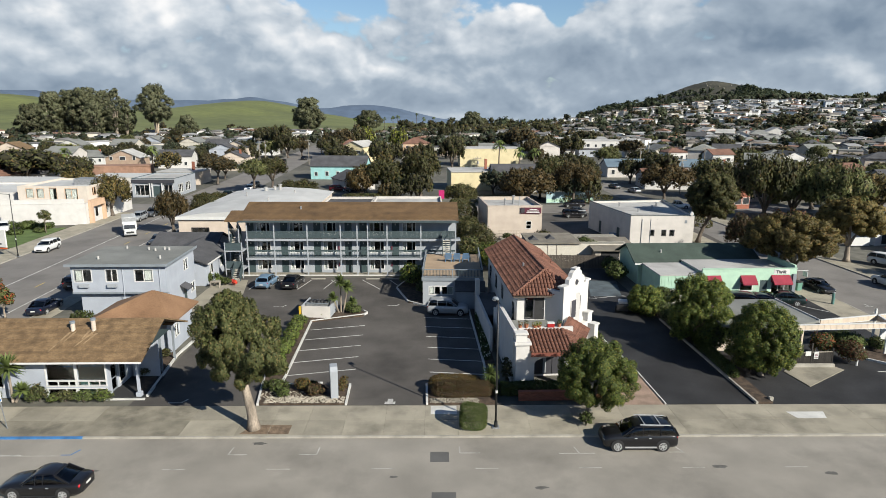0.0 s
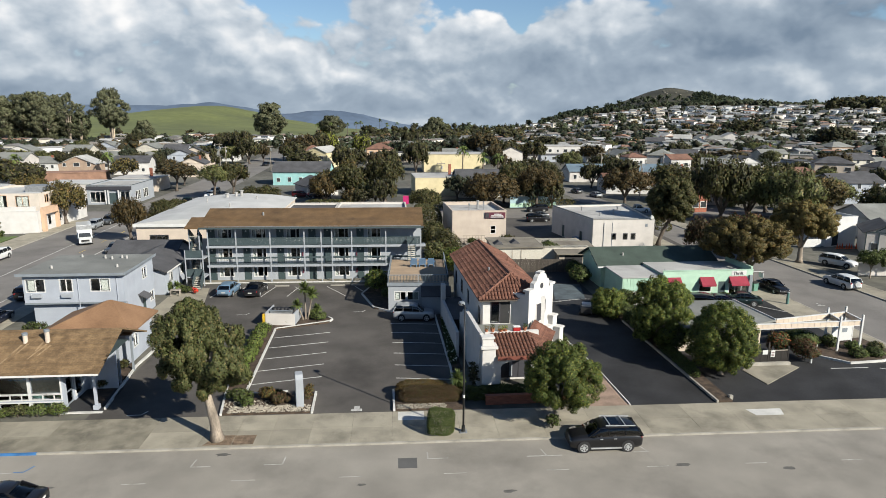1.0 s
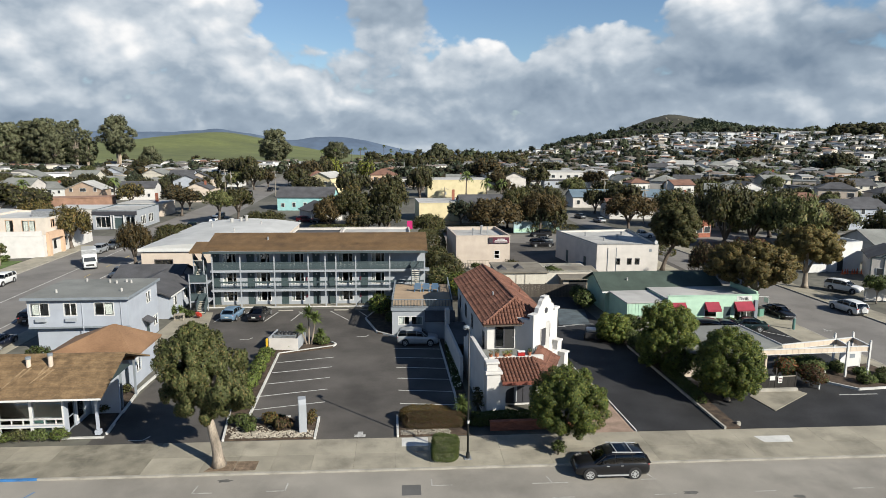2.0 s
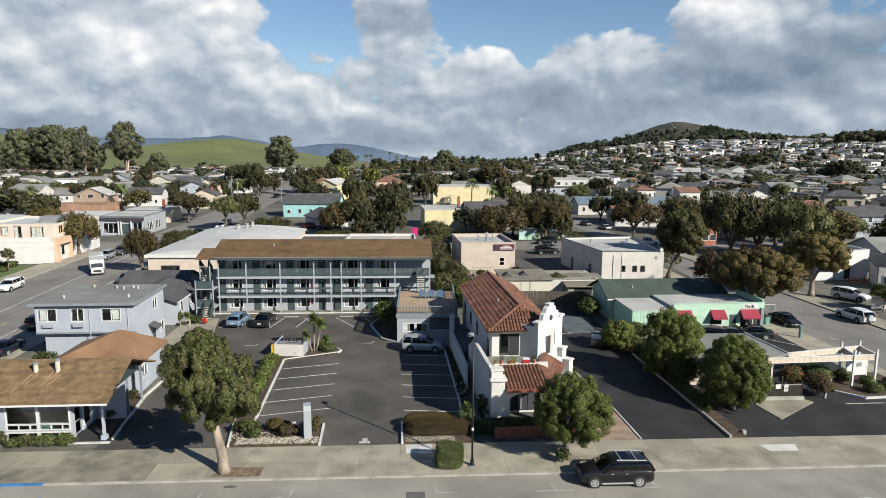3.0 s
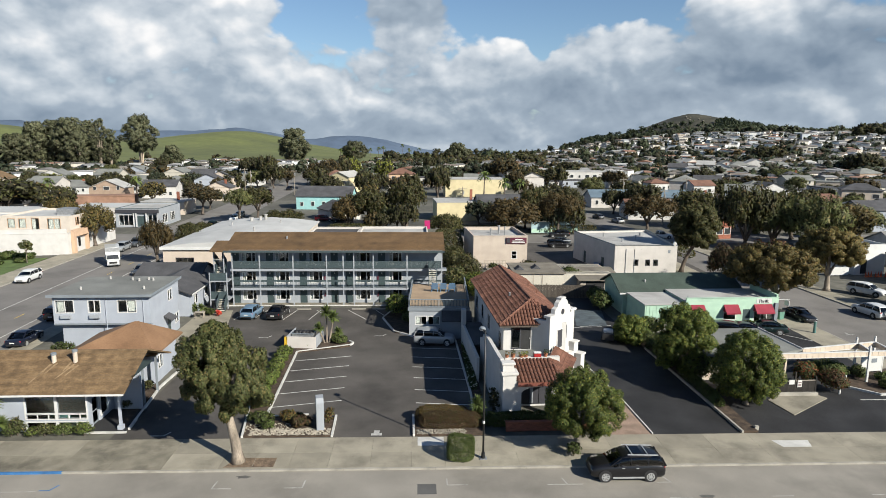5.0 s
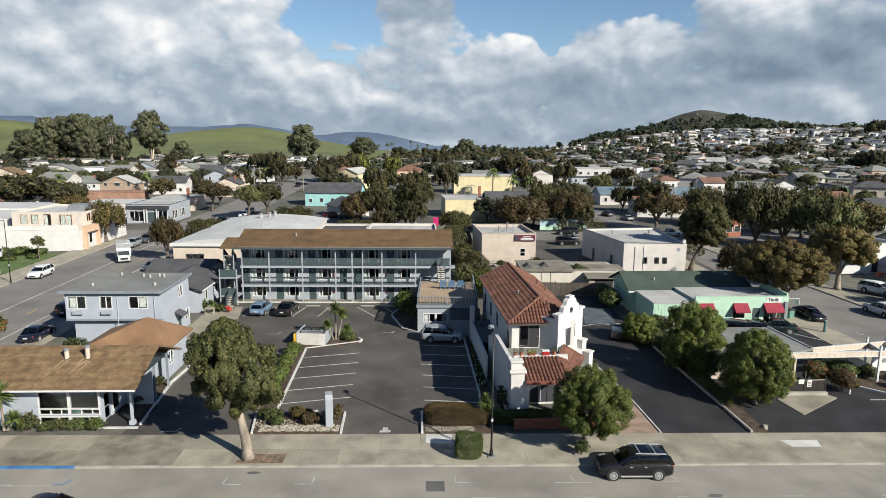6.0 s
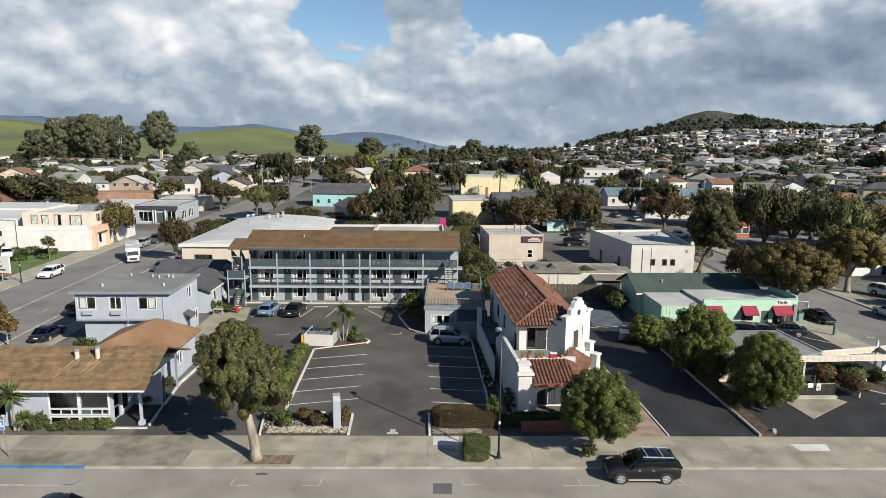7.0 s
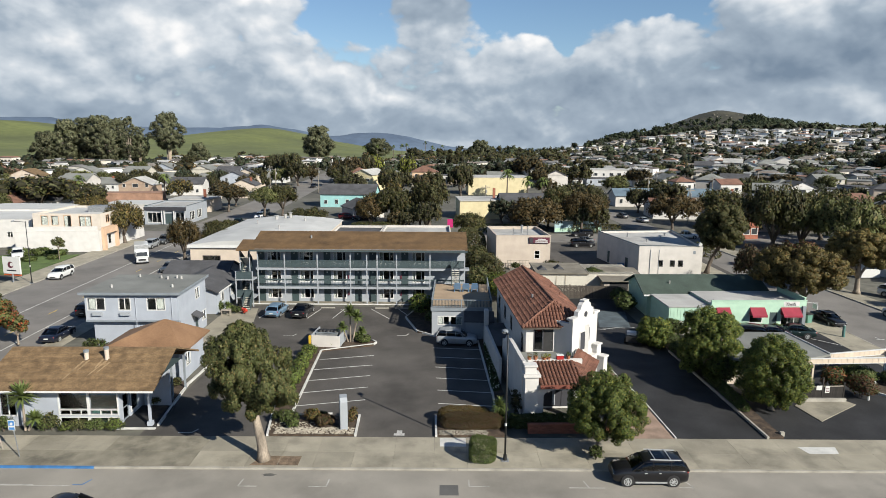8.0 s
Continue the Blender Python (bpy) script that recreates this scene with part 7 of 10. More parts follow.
CROWNS += [(9.7, 280, 11.3, 4.9, 0), (6.5, 400, 12.0, 4.9, 0), (44.5, 330, 13.1, 8.2, 1), (38.4, 340, 10.7, 6.0, 0), (49.4, 290, 10.6, 6.2, 0), (42.8, 280, 9.0, 4.0, 1), (62.3, 290, 10.7, 6.3, 0), (55.2, 300, 8.2, 4.3, 0), (80.5, 340, 10.9, 9.3, 0), (88.9, 290, 8.8, 6.7, 1), (67.2, 250, 7.9, 5.7, 2), (75.3, 230, 7.8, 6.4, 0), (81.9, 225, 6.7, 5.3, 0)]
CROWNS += [(43.2, 200, 8.3, 8.1, 0), (36.0, 195, 7.7, 5.3, 0), (43.0, 180, 6.4, 4.9, 1), (38.9, 240, 7.7, 4.3, 1), (129.9, 290, 10.0, 6.7, 0), (119.4, 250, 7.5, 4.9, 0), (231.2, 420, 12.9, 13.2, 0), (233.0, 330, 14.5, 10.0, 0), (152.9, 230, 6.7, 9.8, 0), (148.6, 280, 7.1, 8.4, 1), (189.3, 260, 7.9, 7.4, 0), (174.0, 300, 8.8, 9.2, 2)]
CROWNS += [(58.5, 190, 7.6, 4.2, 0), (63.5, 186, 8.6, 4.0, 0), (-92.2, 168, 6.2, 4.4, 3), (-145.0, 262, 7.7, 4.0, 4), (-87.9, 215, 7.6, 5.3, 3), (-97.3, 252, 7.5, 4.3, 0), (-151.4, 390, 10.3, 7.4, 0), (-80.3, 280, 8.4, 5.1, 0)]
for i, (x, y, h, r, k) in enumerate(CROWNS):
    town_tree(x, y, h, r, .16 * h, KINDS[k], 500 + i, "broad dark tree among the roofs of the town", z=land(x, y) + .1, lite=0 if y < 232 else 10)

town_tree(46.2, 92.5, 6.8, 3.1, .8, "leaf_plum", 259, "dense dark maroon street tree")


def gum_tree(x, y, h, r, seed, low=.28):
    """A tall gum tree: several pale stems, leaf clouds in umbrella tiers with gaps."""
    rng = random.Random(seed)
    t = thing("gum_tree", x, y, land(x, y), 0, "tall eucalyptus with pale stems and dark layered crown", "tree", "eucalyptus grove")
    cl = []
    for i in range(104):
        u = (i + .5) / 104
        a = i * 2.39996 + rng.uniform(-.4, .4)
        z = h * (low + (.97 - low) * u)
        rr = r * (0.5 + 0.5 * math.sin(min(1, u * 1.2) * math.pi)) * math.sqrt(rng.uniform(.1, 1))
        q = r * rng.uniform(.12, .26)
        cl.append((rr * math.cos(a), rr * math.sin(a), z - q * .3, q * rng.uniform(.8, 1.3), q, q * rng.uniform(.55, .95)))
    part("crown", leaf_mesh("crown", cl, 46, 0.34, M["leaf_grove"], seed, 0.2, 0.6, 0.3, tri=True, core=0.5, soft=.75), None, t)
    s = Shape()
    for k in range(4):
        a = k * 1.7 + rng.uniform(-.4, .4)
        top = Vector((r * .3 * math.cos(a), r * .3 * math.sin(a), h * rng.uniform(.55, .7)))
        mid = Vector((top.x * .35, top.y * .35, h * .35))
        s.cyl((.4 * math.cos(a), .4 * math.sin(a), -.5), mid, h * .016, h * .012, 7)
        s.cyl(mid, top, h * .012, h * .004, 6)
        for c in rng.sample(cl, 4):
            s.cyl(mid.lerp(top, rng.uniform(.2, .8)), Vector(c[:3]) * .8, h * .004, h * .001, 5)
    part("trunk", s, M["bark_pale"] if low > .3 else M["bark"], t, smooth=True)


for i, (x, y, h, r) in enumerate(((-247, 405, 24, 9), (-237, 410, 31.5, 10), (-229, 416, 33, 10), (-216, 410, 34.5, 10), (-222, 426, 31, 10), (-211, 422, 33, 8), (-207, 404, 26, 9), (-195.5, 405, 33.8, 6), (-191.5, 410, 27.5, 6), (-173.3, 411, 36, 11), (-97.1, 510, 30, 12.5), (-64, 650, 19.5, 13), (31.6, 531, 19.5, 10), (-159, 424, 17, 7))):
    gum_tree(x, y, h, r, 300 + i, .40 if x == -173.3 else .24)


# ---- vehicles ----
def paint(name, col, metal=0.25):
    if name not in M:
        M[name] = mat(name, col, 0.42, 0.03, 2, 30, 0.0, metal=metal, spec=0.12, coat=0.8)
    return M[name]


CAR = {
    # length, width, lower body rows (x, bottom, top, half width factor), glasshouse rows (x, base z, top z, base factor, top factor), wheel radius, axle places
    "suv": (4.85, 1.86, ((-0.5, .45, .80, .80), (-.47, .30, 1.08, .94), (-.30, .22, 1.16, 1.0), (.10, .22, 1.12, 1.0), (.28, .22, 1.08, .99), (.43, .26, .98, .93), (.49, .36, .78, .82), (.5, .45, .66, .72)),
            ((-.49, 1.08, 1.12, .90, .88), (-.43, 1.14, 1.58, .94, .78), (-.25, 1.15, 1.70, .96, .80), (-.02, 1.13, 1.70, .96, .80), (.10, 1.10, 1.55, .95, .77), (.26, 1.05, 1.08, .92, .88)), .36, (.315, -.29)),
    "sedan": (4.7, 1.80, ((-.5, .45, .78, .78), (-.47, .30, .92, .92), (-.30, .20, .95, 1.0), (.10, .20, .92, 1.0), (.28, .20, .88, .99), (.43, .24, .76, .92), (.49, .34, .64, .80), (.5, .42, .55, .70)),
              ((-.37, .92, .94, .84, .82), (-.20, .94, 1.36, .90, .72), (-.06, .94, 1.43, .91, .74), (.03, .93, 1.40, .91, .73), (.08, .92, 1.31, .91, .72), (.225, .88, .90, .86, .82)), .33, (.305, -.29)),
    "hatch": (4.3, 1.74, ((-.5, .42, .86, .80), (-.47, .28, .98, .93), (-.30, .20, 1.0, 1.0), (.10, .20, .97, 1.0), (.28, .20, .92, .98), (.43, .24, .78, .90), (.49, .34, .64, .78), (.5, .42, .55, .70)),
              ((-.47, .97, .99, .86, .84), (-.36, .99, 1.36, .90, .72), (-.12, .99, 1.49, .92, .75), (.02, .97, 1.47, .92, .75), (.10, .95, 1.34, .91, .73), (.29, .91, .93, .86, .82)), .31, (.31, -.29)),
    "pickup": (5.5, 1.95, ((-.5, .5, 1.02, .96), (-.48, .36, 1.06, .98), (-.30, .30, 1.06, 1.0), (.10, .30, 1.08, 1.0), (.28, .28, 1.10, 1.0), (.44, .30, 1.02, .95), (.49, .40, .86, .86), (.5, .48, .74, .78)),
               ((-.10, 1.07, 1.10, .92, .90), (-.07, 1.08, 1.72, .93, .78), (.02, 1.08, 1.80, .94, .80), (.09, 1.08, 1.78, .94, .80), (.14, 1.08, 1.60, .93, .76), (.235, 1.09, 1.11, .92, .88)), .38, (.33, -.30)),
}


def finer(rows, n):
    """Rows along the car, smoothly filled in between."""
    out = []
    k = len(rows) - 1
    for i in range(n + 1):
        u = k * i / n
        j = min(int(u), k - 1)
        t = u - j
        p = [rows[max(j - 1, 0)], rows[j], rows[j + 1], rows[min(j + 2, k)]]
        out.append(tuple(0.5 * (2 * b + (c - a) * t + (2 * a - 5 * b + 4 * c - d) * t * t + (3 * b - a - 3 * c + d) * t ** 3) for a, b, c, d in zip(*p)))
    return out


def loft(rows, n):
    """Closed skin through rings of n points."""
    s = Shape()
    for ring in rows:
        s.v += ring
    for j in range(len(rows) - 1):
        for i in range(n):
            a, b = j * n + i, j * n + (i + 1) % n
            s.f.append((a, b, b + n, a + n))
    s.f.append(tuple(range(n - 1, -1, -1)))
    k = (len(rows) - 1) * n
    s.f.append(tuple(range(k, k + n)))
    s.m = [0] * len(s.f)
    return s


def car(x, y, rz, kind, colour, label, z=-0.13, detail=True):
    ln, wd, lower, glass, wr, axles = CAR[kind]
    t = thing("car", x, y, z, rz, label, "car")
    hw = wd / 2
    rings = []
    for (q, zb, zt, k) in finer(lower, 21):
        w, h = hw * k, zt - zb
        rings.append([(q * ln, -w * .90, zb), (q * ln, -w * .99, zb + .22 * h), (q * ln, -w, zb + .6 * h), (q * ln, -w * .97, zb + .86 * h), (q * ln, -w * .88, zt), (q * ln, -w * .4, zt + .02),
                      (q * ln, w * .4, zt + .02), (q * ln, w * .88, zt), (q * ln, w * .97, zb + .86 * h), (q * ln, w, zb + .6 * h), (q * ln, w * .99, zb + .22 * h), (q * ln, w * .90, zb)])
    part("body", loft(rings, 12), colour, t, smooth=True)
    gr = []
    for (q, zb, zt, kb, kt) in finer(glass, 15):
        km, zm = (kb * .55 + kt * .45) * 1.02, zb * .45 + zt * .55
        gr.append([(q * ln, -hw * kb, zb - .03), (q * ln, -hw * km, zm), (q * ln, -hw * kt, zt), (q * ln, hw * kt, zt), (q * ln, hw * km, zm), (q * ln, hw * kb, zb - .03)])
    part("glasshouse", loft(gr, 6), M["car_glass"], t, "dark tinted glass", smooth=True)
    part("interior", Shape().box(glass[1][0] * ln, glass[-2][0] * ln, -hw * .66, hw * .66, lower[2][2] - .3, lower[2][2] + .16), M["dark"], t)
    # roof panel over the glass, pillars
    rows = [g for g in glass[1:-1]]
    rr = []
    for (q, zb, zt, kb, kt) in finer(rows, 9):
        w = hw * kt
        rr.append([(q * ln, -w * 1.05, zt - .09), (q * ln, -w * 1.0, zt + .005), (q * ln, -w * .8, zt + .035), (q * ln, 0, zt + .05), (q * ln, w * .8, zt + .035), (q * ln, w * 1.0, zt + .005), (q * ln, w * 1.05, zt - .09), (q * ln, 0, zt - .04)])
    part("roof", loft(rr, 8), colour, t, smooth=True)
    for i, w_ in ((0, .16), (2, .09), (3, .08), (5, .07)):
        if kind == "pickup" and i == 3:
            continue
        for sg in (-1, 1):
            if i in (0, 5):
                a, b = glass[i], glass[1 if i == 0 else 4]
            else:
                a = b = glass[i]
            part("pillar", Shape().beam((a[0] * ln, sg * hw * a[3] * 1.005, a[1] - .03), (b[0] * ln, sg * hw * b[4] * 1.01, b[2] - .01), w_ * .45, w_), colour, t)
    for ax in axles:
        for sg in (-1, 1):
            c = (ax * ln, sg * (hw - .12), wr)
            part("wheel_arch", Shape().cyl((c[0], sg * (hw * .80), wr + .03), (c[0], sg * (hw + .004), wr + .03), wr + .07, n=16), M["plastic_black"], t)
            w = part("wheel", Shape().cyl((c[0], c[1] - sg * .1, wr), (c[0], c[1] + sg * .135, wr), wr, n=18), M["tyre"], t, "black tyre with alloy rim")
            rim = Shape().cyl((c[0], c[1] + sg * .1, wr), (c[0], c[1] + sg * .142, wr), wr * .2, n=8)
            for k in range(7):
                an = k * 2 * math.pi / 7
                rim.beam((c[0] + wr * .1 * math.cos(an), c[1] + sg * .138, wr + wr * .1 * math.sin(an)), (c[0] + wr * .66 * math.cos(an), c[1] + sg * .138, wr + wr * .72 * math.sin(an)), .02, wr * .15)
            if y < 70:
                for k in range(14):
                    a0, a1 = k * math.pi / 7, (k + 1) * math.pi / 7
                    rim.beam((c[0] + wr * .68 * math.cos(a0), c[1] + sg * .136, wr + wr * .68 * math.sin(a0)), (c[0] + wr * .68 * math.cos(a1), c[1] + sg * .136, wr + wr * .68 * math.sin(a1)), .03, wr * .1)
            part("rim", rim, M["rim"], w)
    f, b = lower[-2], lower[1]
    for sg in (-1, 1):
        part("headlight", Shape().ball((ln * .468, sg * hw * .66, f[2] - .04), .14, .17, .075, 8, 5), M["lamp_clear"], t, "clear headlight", smooth=True)
        part("tail_light", Shape().ball((-ln * .478, sg * hw * .74, b[2] - .14), .09, .16, .12, 8, 5), M["lamp_red"], t, "red tail light", smooth=True)
        part("mirror", Shape().ball((ln * .155, sg * (hw + .09), lower[3][2] + .06), .08, .1, .07, 8, 5), colour, t, smooth=True)
        if detail:
            part("sill", Shape().box(-ln * .22, ln * .24, sg * hw * .95 - .04, sg * hw * .95 + .04, .2, .3), M["plastic_black"], t)
            for q in (-.13, .06):
                part("door_handle", Shape().box(q * ln, q * ln + .18, sg * (hw * .985) - .015, sg * (hw * .985) + .015, lower[3][2] - .2, lower[3][2] - .165), M["rim"], t)
    part("bumper", Shape().box(-ln * .505, -ln * .47, -hw * .7, hw * .7, .36, .5), M["plastic_black"], t)
    part("grille", Shape().box(ln * .478, ln * .503, -hw * .45, hw * .45, f[1] + .08, f[1] + .24), M["plastic_black"], t)
    part("number_plate", Shape().box(-ln * .512, -ln * .506, -.22, .22, .62, .74), M["sign_white"], t)
    if kind == "pickup":
        part("load_bed", Shape().box(-ln * .475, -ln * .11, -hw * .82, hw * .82, 1.0, 1.095), M["plastic_black"], t)
    return t


BLACK = paint("black_car_paint", (0.012, 0.012, 0.014), 0.1)
NAVY = paint("navy_car_paint", (0.014, 0.018, 0.035), 0.2)
SILVER = paint("silver_car_paint", (0.40, 0.42, 0.44), 0.3)
WHITE = paint("white_car_paint", (0.76, 0.77, 0.77), 0.0)
PALEBLUE = paint("pale_blue_car_paint", (0.22, 0.35, 0.50), 0.4)
DKGREEN = paint("dark_green_car_paint", (0.012, 0.026, 0.026), 0.2)
GREY = paint("grey_car_paint", (0.12, 0.13, 0.14), 0.5)
MAROON = paint("maroon_car_paint", (0.10, 0.012, 0.016), 0.2)

c = car(13.62, 38.88, 180, "suv", BLACK, "black sport utility car parked at the kerb under a tree")
for sg in (-1, 1):
    part("roof_rail", Shape().beam((-1.9, sg * .68, 1.72), (.1, sg * .70, 1.78), .05, .06), M["rim"], c, "silver roof rail")
for q in (-1.2, -.2):
    part("roof_bar", Shape().beam((q, -.68, 1.80), (q, .68, 1.80), .045, .035), M["rim"], c)
part("side_step", Shape().box(-1.0, 1.05, .86, .98, .28, .34), M["rim"], c)
part("sunroof", Shape().box(-.9, -.1, -.5, .5, 1.74, 1.765), M["car_glass"], c)
car(-22.0, 33.9, 180, "sedan", BLACK, "black fastback car driving along the main street")
c = car(1.75, 66.15, -5, "suv", SILVER, "silver compact sport utility car parked in a bay", z=0)
c.scale = (.9, .97, 1.0)
car(-20.35, 77.3, 84, "hatch", PALEBLUE, "pale blue hatchback parked in front of the motel", z=0)
car(-17.15, 77.2, 84, "sedan", BLACK, "black car parked in front of the motel", z=0)
car(-41.9, 67.6, 92, "sedan", NAVY, "dark navy car parked on the side street")
car(-43.6, 77.6, 92, "suv", BLACK, "black sport utility car parked beside the wing", z=-0.13)
car(-44.7, 103.5, 272, "sedan", GREY, "grey car parked under the street tree")
car(-59.4, 98.0, 272, "suv", WHITE, "white sport utility car parked at the kerb")
car(-57.6, 125.2, 272, "suv", SILVER, "grey sport utility car parked at the kerb")
car(-56.9, 130.8, 262, "pickup", GREY, "grey pickup parked at the kerb")
car(-76.0, 113.2, 300, "suv", WHITE, "white car in the corner car park", z=0)
car(-48.9, 171.5, 268, "suv", WHITE, "white car on the far side street")
car(-50.3, 157.5, 265, "pickup", DKGREEN, "dark pickup waiting at the crossing")
car(-45.6, 165.0, 92, "sedan", BLACK, "dark car on the far side street")
car(-49.6, 178.5, 268, "suv", GREY, "grey car parked on the far side street")
car(-55.2, 276, 268, "suv", BLACK, "dark car far along the side street")
car(-60.5, 262, 92, "sedan", BLACK, "dark car far along the side street")
car(47.2, 75.4, 275, "sedan", BLACK, "black car parked at the kerb beside the green shop")
car(39.7, 69.6, 165, "sedan", DKGREEN, "dark green car parked in front of the green shop", z=0)
car(36.6, 68.9, 165, "sedan", NAVY, "dark navy car parked in front of the green shop", z=0)
car(33.6, 68.5, 165, "suv", BLACK, "black car parked in front of the green shop", z=0)
car(64.4, 87.6, -58, "suv", WHITE, "white sport utility car parked in the side yard", z=0)
c = car(57.4, 77.0, 96, "suv", WHITE, "boxy white off-road car with rear spare wheel")
part("spare_wheel", Shape().cyl((-2.42, 0, .95), (-2.66, 0, .95), .37, n=18), M["rim"], c, "covered spare wheel")
car(31.8, 143.2, 180, "suv", BLACK, "dark car in the yard behind the beige block")
car(28.8, 128.6, 0, "suv", BLACK, "dark car in the back yard", z=0)
car(30.0, 134.0, 185, "sedan", GREY, "grey car on the back street")
car(50.6, 178, 100, "sedan", GREY, "grey car on the side street")
car(53.4, 169, 100, "sedan", SILVER, "silver car on the side street")
car(54.4, 141.3, 0, "pickup", WHITE, "white pickup on the back street")
car(-25.2, 171, 0, "suv", MAROON, "maroon car in the car park behind the hall")
car(-20.2, 169, 5, "pickup", BLACK, "black pickup in the car park behind the hall")
for i, (x, y) in enumerate(((66, 113), (70, 112.5), (62.5, 113.5))):
    car(x, y, 20, "sedan", (WHITE, SILVER, WHITE)[i], "pale car under the street trees")


def box_truck(x, y, rz):
    t = thing("truck", x, y, -0.13, rz, "white box truck driving on the side street", "truck")
    part("box", Shape().box(-3.4, 1.1, -1.12, 1.12, .75, 3.05), WHITE, t, "white cargo box", bevel=0.04)
    part("box_trim", Shape().box(1.1, 1.13, -1.12, 1.12, 2.3, 3.0), M["steel"], t)
    cab = [[(1.15, -1.0, .45), (1.15, -1.0, 1.95), (1.15, 1.0, 1.95), (1.15, 1.0, .45)], [(2.0, -1.0, .45), (2.0, -.92, 2.0), (2.0, .92, 2.0), (2.0, 1.0, .45)], [(2.55, -1.0, .42), (2.55, -.98, 1.25), (2.55, .98, 1.25), (2.55, 1.0, .42)], [(3.35, -.92, .45), (3.35, -.86, 1.05), (3.35, .86, 1.05), (3.35, .92, .45)]]
    part("cab", loft(cab, 4), WHITE, t)
    part("windscreen", Shape().add([(2.1, -.82, 1.9), (2.1, .82, 1.9), (2.56, .9, 1.3), (2.56, -.9, 1.3), (2.08, -.82, 1.88), (2.08, .82, 1.88), (2.54, .9, 1.28), (2.54, -.9, 1.28)], [(0, 1, 2, 3), (7, 6, 5, 4)]), M["town_glass"], t)
    part("grille", Shape().box(3.34, 3.38, -.6, .6, .62, .95), M["plastic_black"], t)
    part("bumper", Shape().box(3.3, 3.5, -.98, .98, .38, .55), M["steel"], t)
    for sg in (-1, 1):
        part("headlight", Shape().box(3.33, 3.39, sg * .78 - .13, sg * .78 + .13, .66, .92), M["lamp_clear"], t)
        part("mirror", Shape().box(2.2, 2.3, sg * 1.2 - .1, sg * 1.2 + .1, 1.3, 1.7), M["plastic_black"], t)
        for q in (2.4, -2.0):
            part("wheel", Shape().cyl((q, sg * .8, .4), (q, sg * 1.05, .4), .4, n=16), M["tyre"], t)


box_truck(-53.0, 111.5, 296)


# ---- hedges and planting ----
def bush(name, x, y, rx, ry, h, key, seed, label, z=0.0, leaf=0.095, per=900, category="shrub", boxy=False, group=""):
    """A shrub or a clipped hedge of many leaf clumps, with stems."""
    t = thing(name, x, y, z, 0, label, category, group)
    if boxy:
        me = box_leaves("foliage", rx, ry, h, leaf * .8, per * .32, M[key], seed)
    else:
        me = leaf_mesh("foliage", dome_clumps(seed, rx, ry, 0.02, h, 26, min(rx, ry) * .42, 0.8, 0.2, -.6, True), per * .62, leaf * .78, M[key], seed, .1, soft=.5, core=.42)
    part("foliage", me, None, t)
    s = Shape()
    for a in range(4):
        s.cyl((0, 0, 0), (rx * .4 * math.cos(a * 1.6), ry * .4 * math.sin(a * 1.6), h * .6), .03, .012, 5)
    part("stem", s, M["bark_dark"], t)
    return t


def rocks(name, x0, x1, y0, y1, n, seed, label, zone=None):
    """A bed of pale rocks, joined."""
    rng = random.Random(seed)
    s = Shape()
    for _ in range(n):
        x, y = rng.uniform(x0, x1), rng.uniform(y0, y1)
        r = rng.uniform(.035, .085)
        s.ball((x, y, .12 + r * .3), r * rng.uniform(.8, 1.3), r * rng.uniform(.8, 1.3), r * .7, 6, 4)
    solo(name, s, M["gravel"], label, "rocks", kind="stuff")


def bed(name, pts, kerb_pts, label, soil="soil", km="kerb_white"):
    """A raised bed with a white kerb along part of its edge."""
    solo(name, Shape().slab([(*p, .13) for p in pts], .15), M[soil], label, "planting bed", kind="structure")
    s = Shape()
    for a, b in zip(kerb_pts, kerb_pts[1:]):
        s.beam((*a, .09), (*b, .09), .16, .19)
    solo("bed_kerb", s, M[km], "painted concrete kerb of a planting bed", "kerb", kind="structure")


# long bed on the car park's left, with the front bed and the island
bed("planting_bed", [(-12.78, 44.5), (-6.3, 44.5), (-6.45, 47.0), (-8.6, 47.9), (-11.85, 47.8), (-12.35, 63.3), (-7.2, 65.2), (-6.95, 66.4), (-11.4, 67.6), (-14.1, 64.2), (-13.9, 52)], [(-6.28, 44.45), (-6.4, 47.95)], "planting bed with shrubs beside the bays")
for pts in (((-11.85, 47.8), (-12.35, 63.4), (-7.15, 65.6)), ((-7.15, 65.6), (-6.9, 66.3), (-7.4, 66.9)), ((-12.8, 44.45), (-13.95, 52.0)), ((-11.85, 47.8), (-8.6, 48.2))):
    s = Shape()
    for a, b in zip(pts, pts[1:]):
        s.beam((*a, .09), (*b, .09), .16, .19)
    solo("bed_kerb", s, M["kerb_white"], "white painted concrete kerb of a planting bed", "kerb", kind="structure")
rocks("rock_bed", -12.4, -6.5, 44.6, 45.7, 620, 1, "pale river rocks in the front planting bed")
rocks("rock_bed", -12.9, -9.5, 45.2, 46.6, 120, 2, "pale river rocks in the front planting bed")
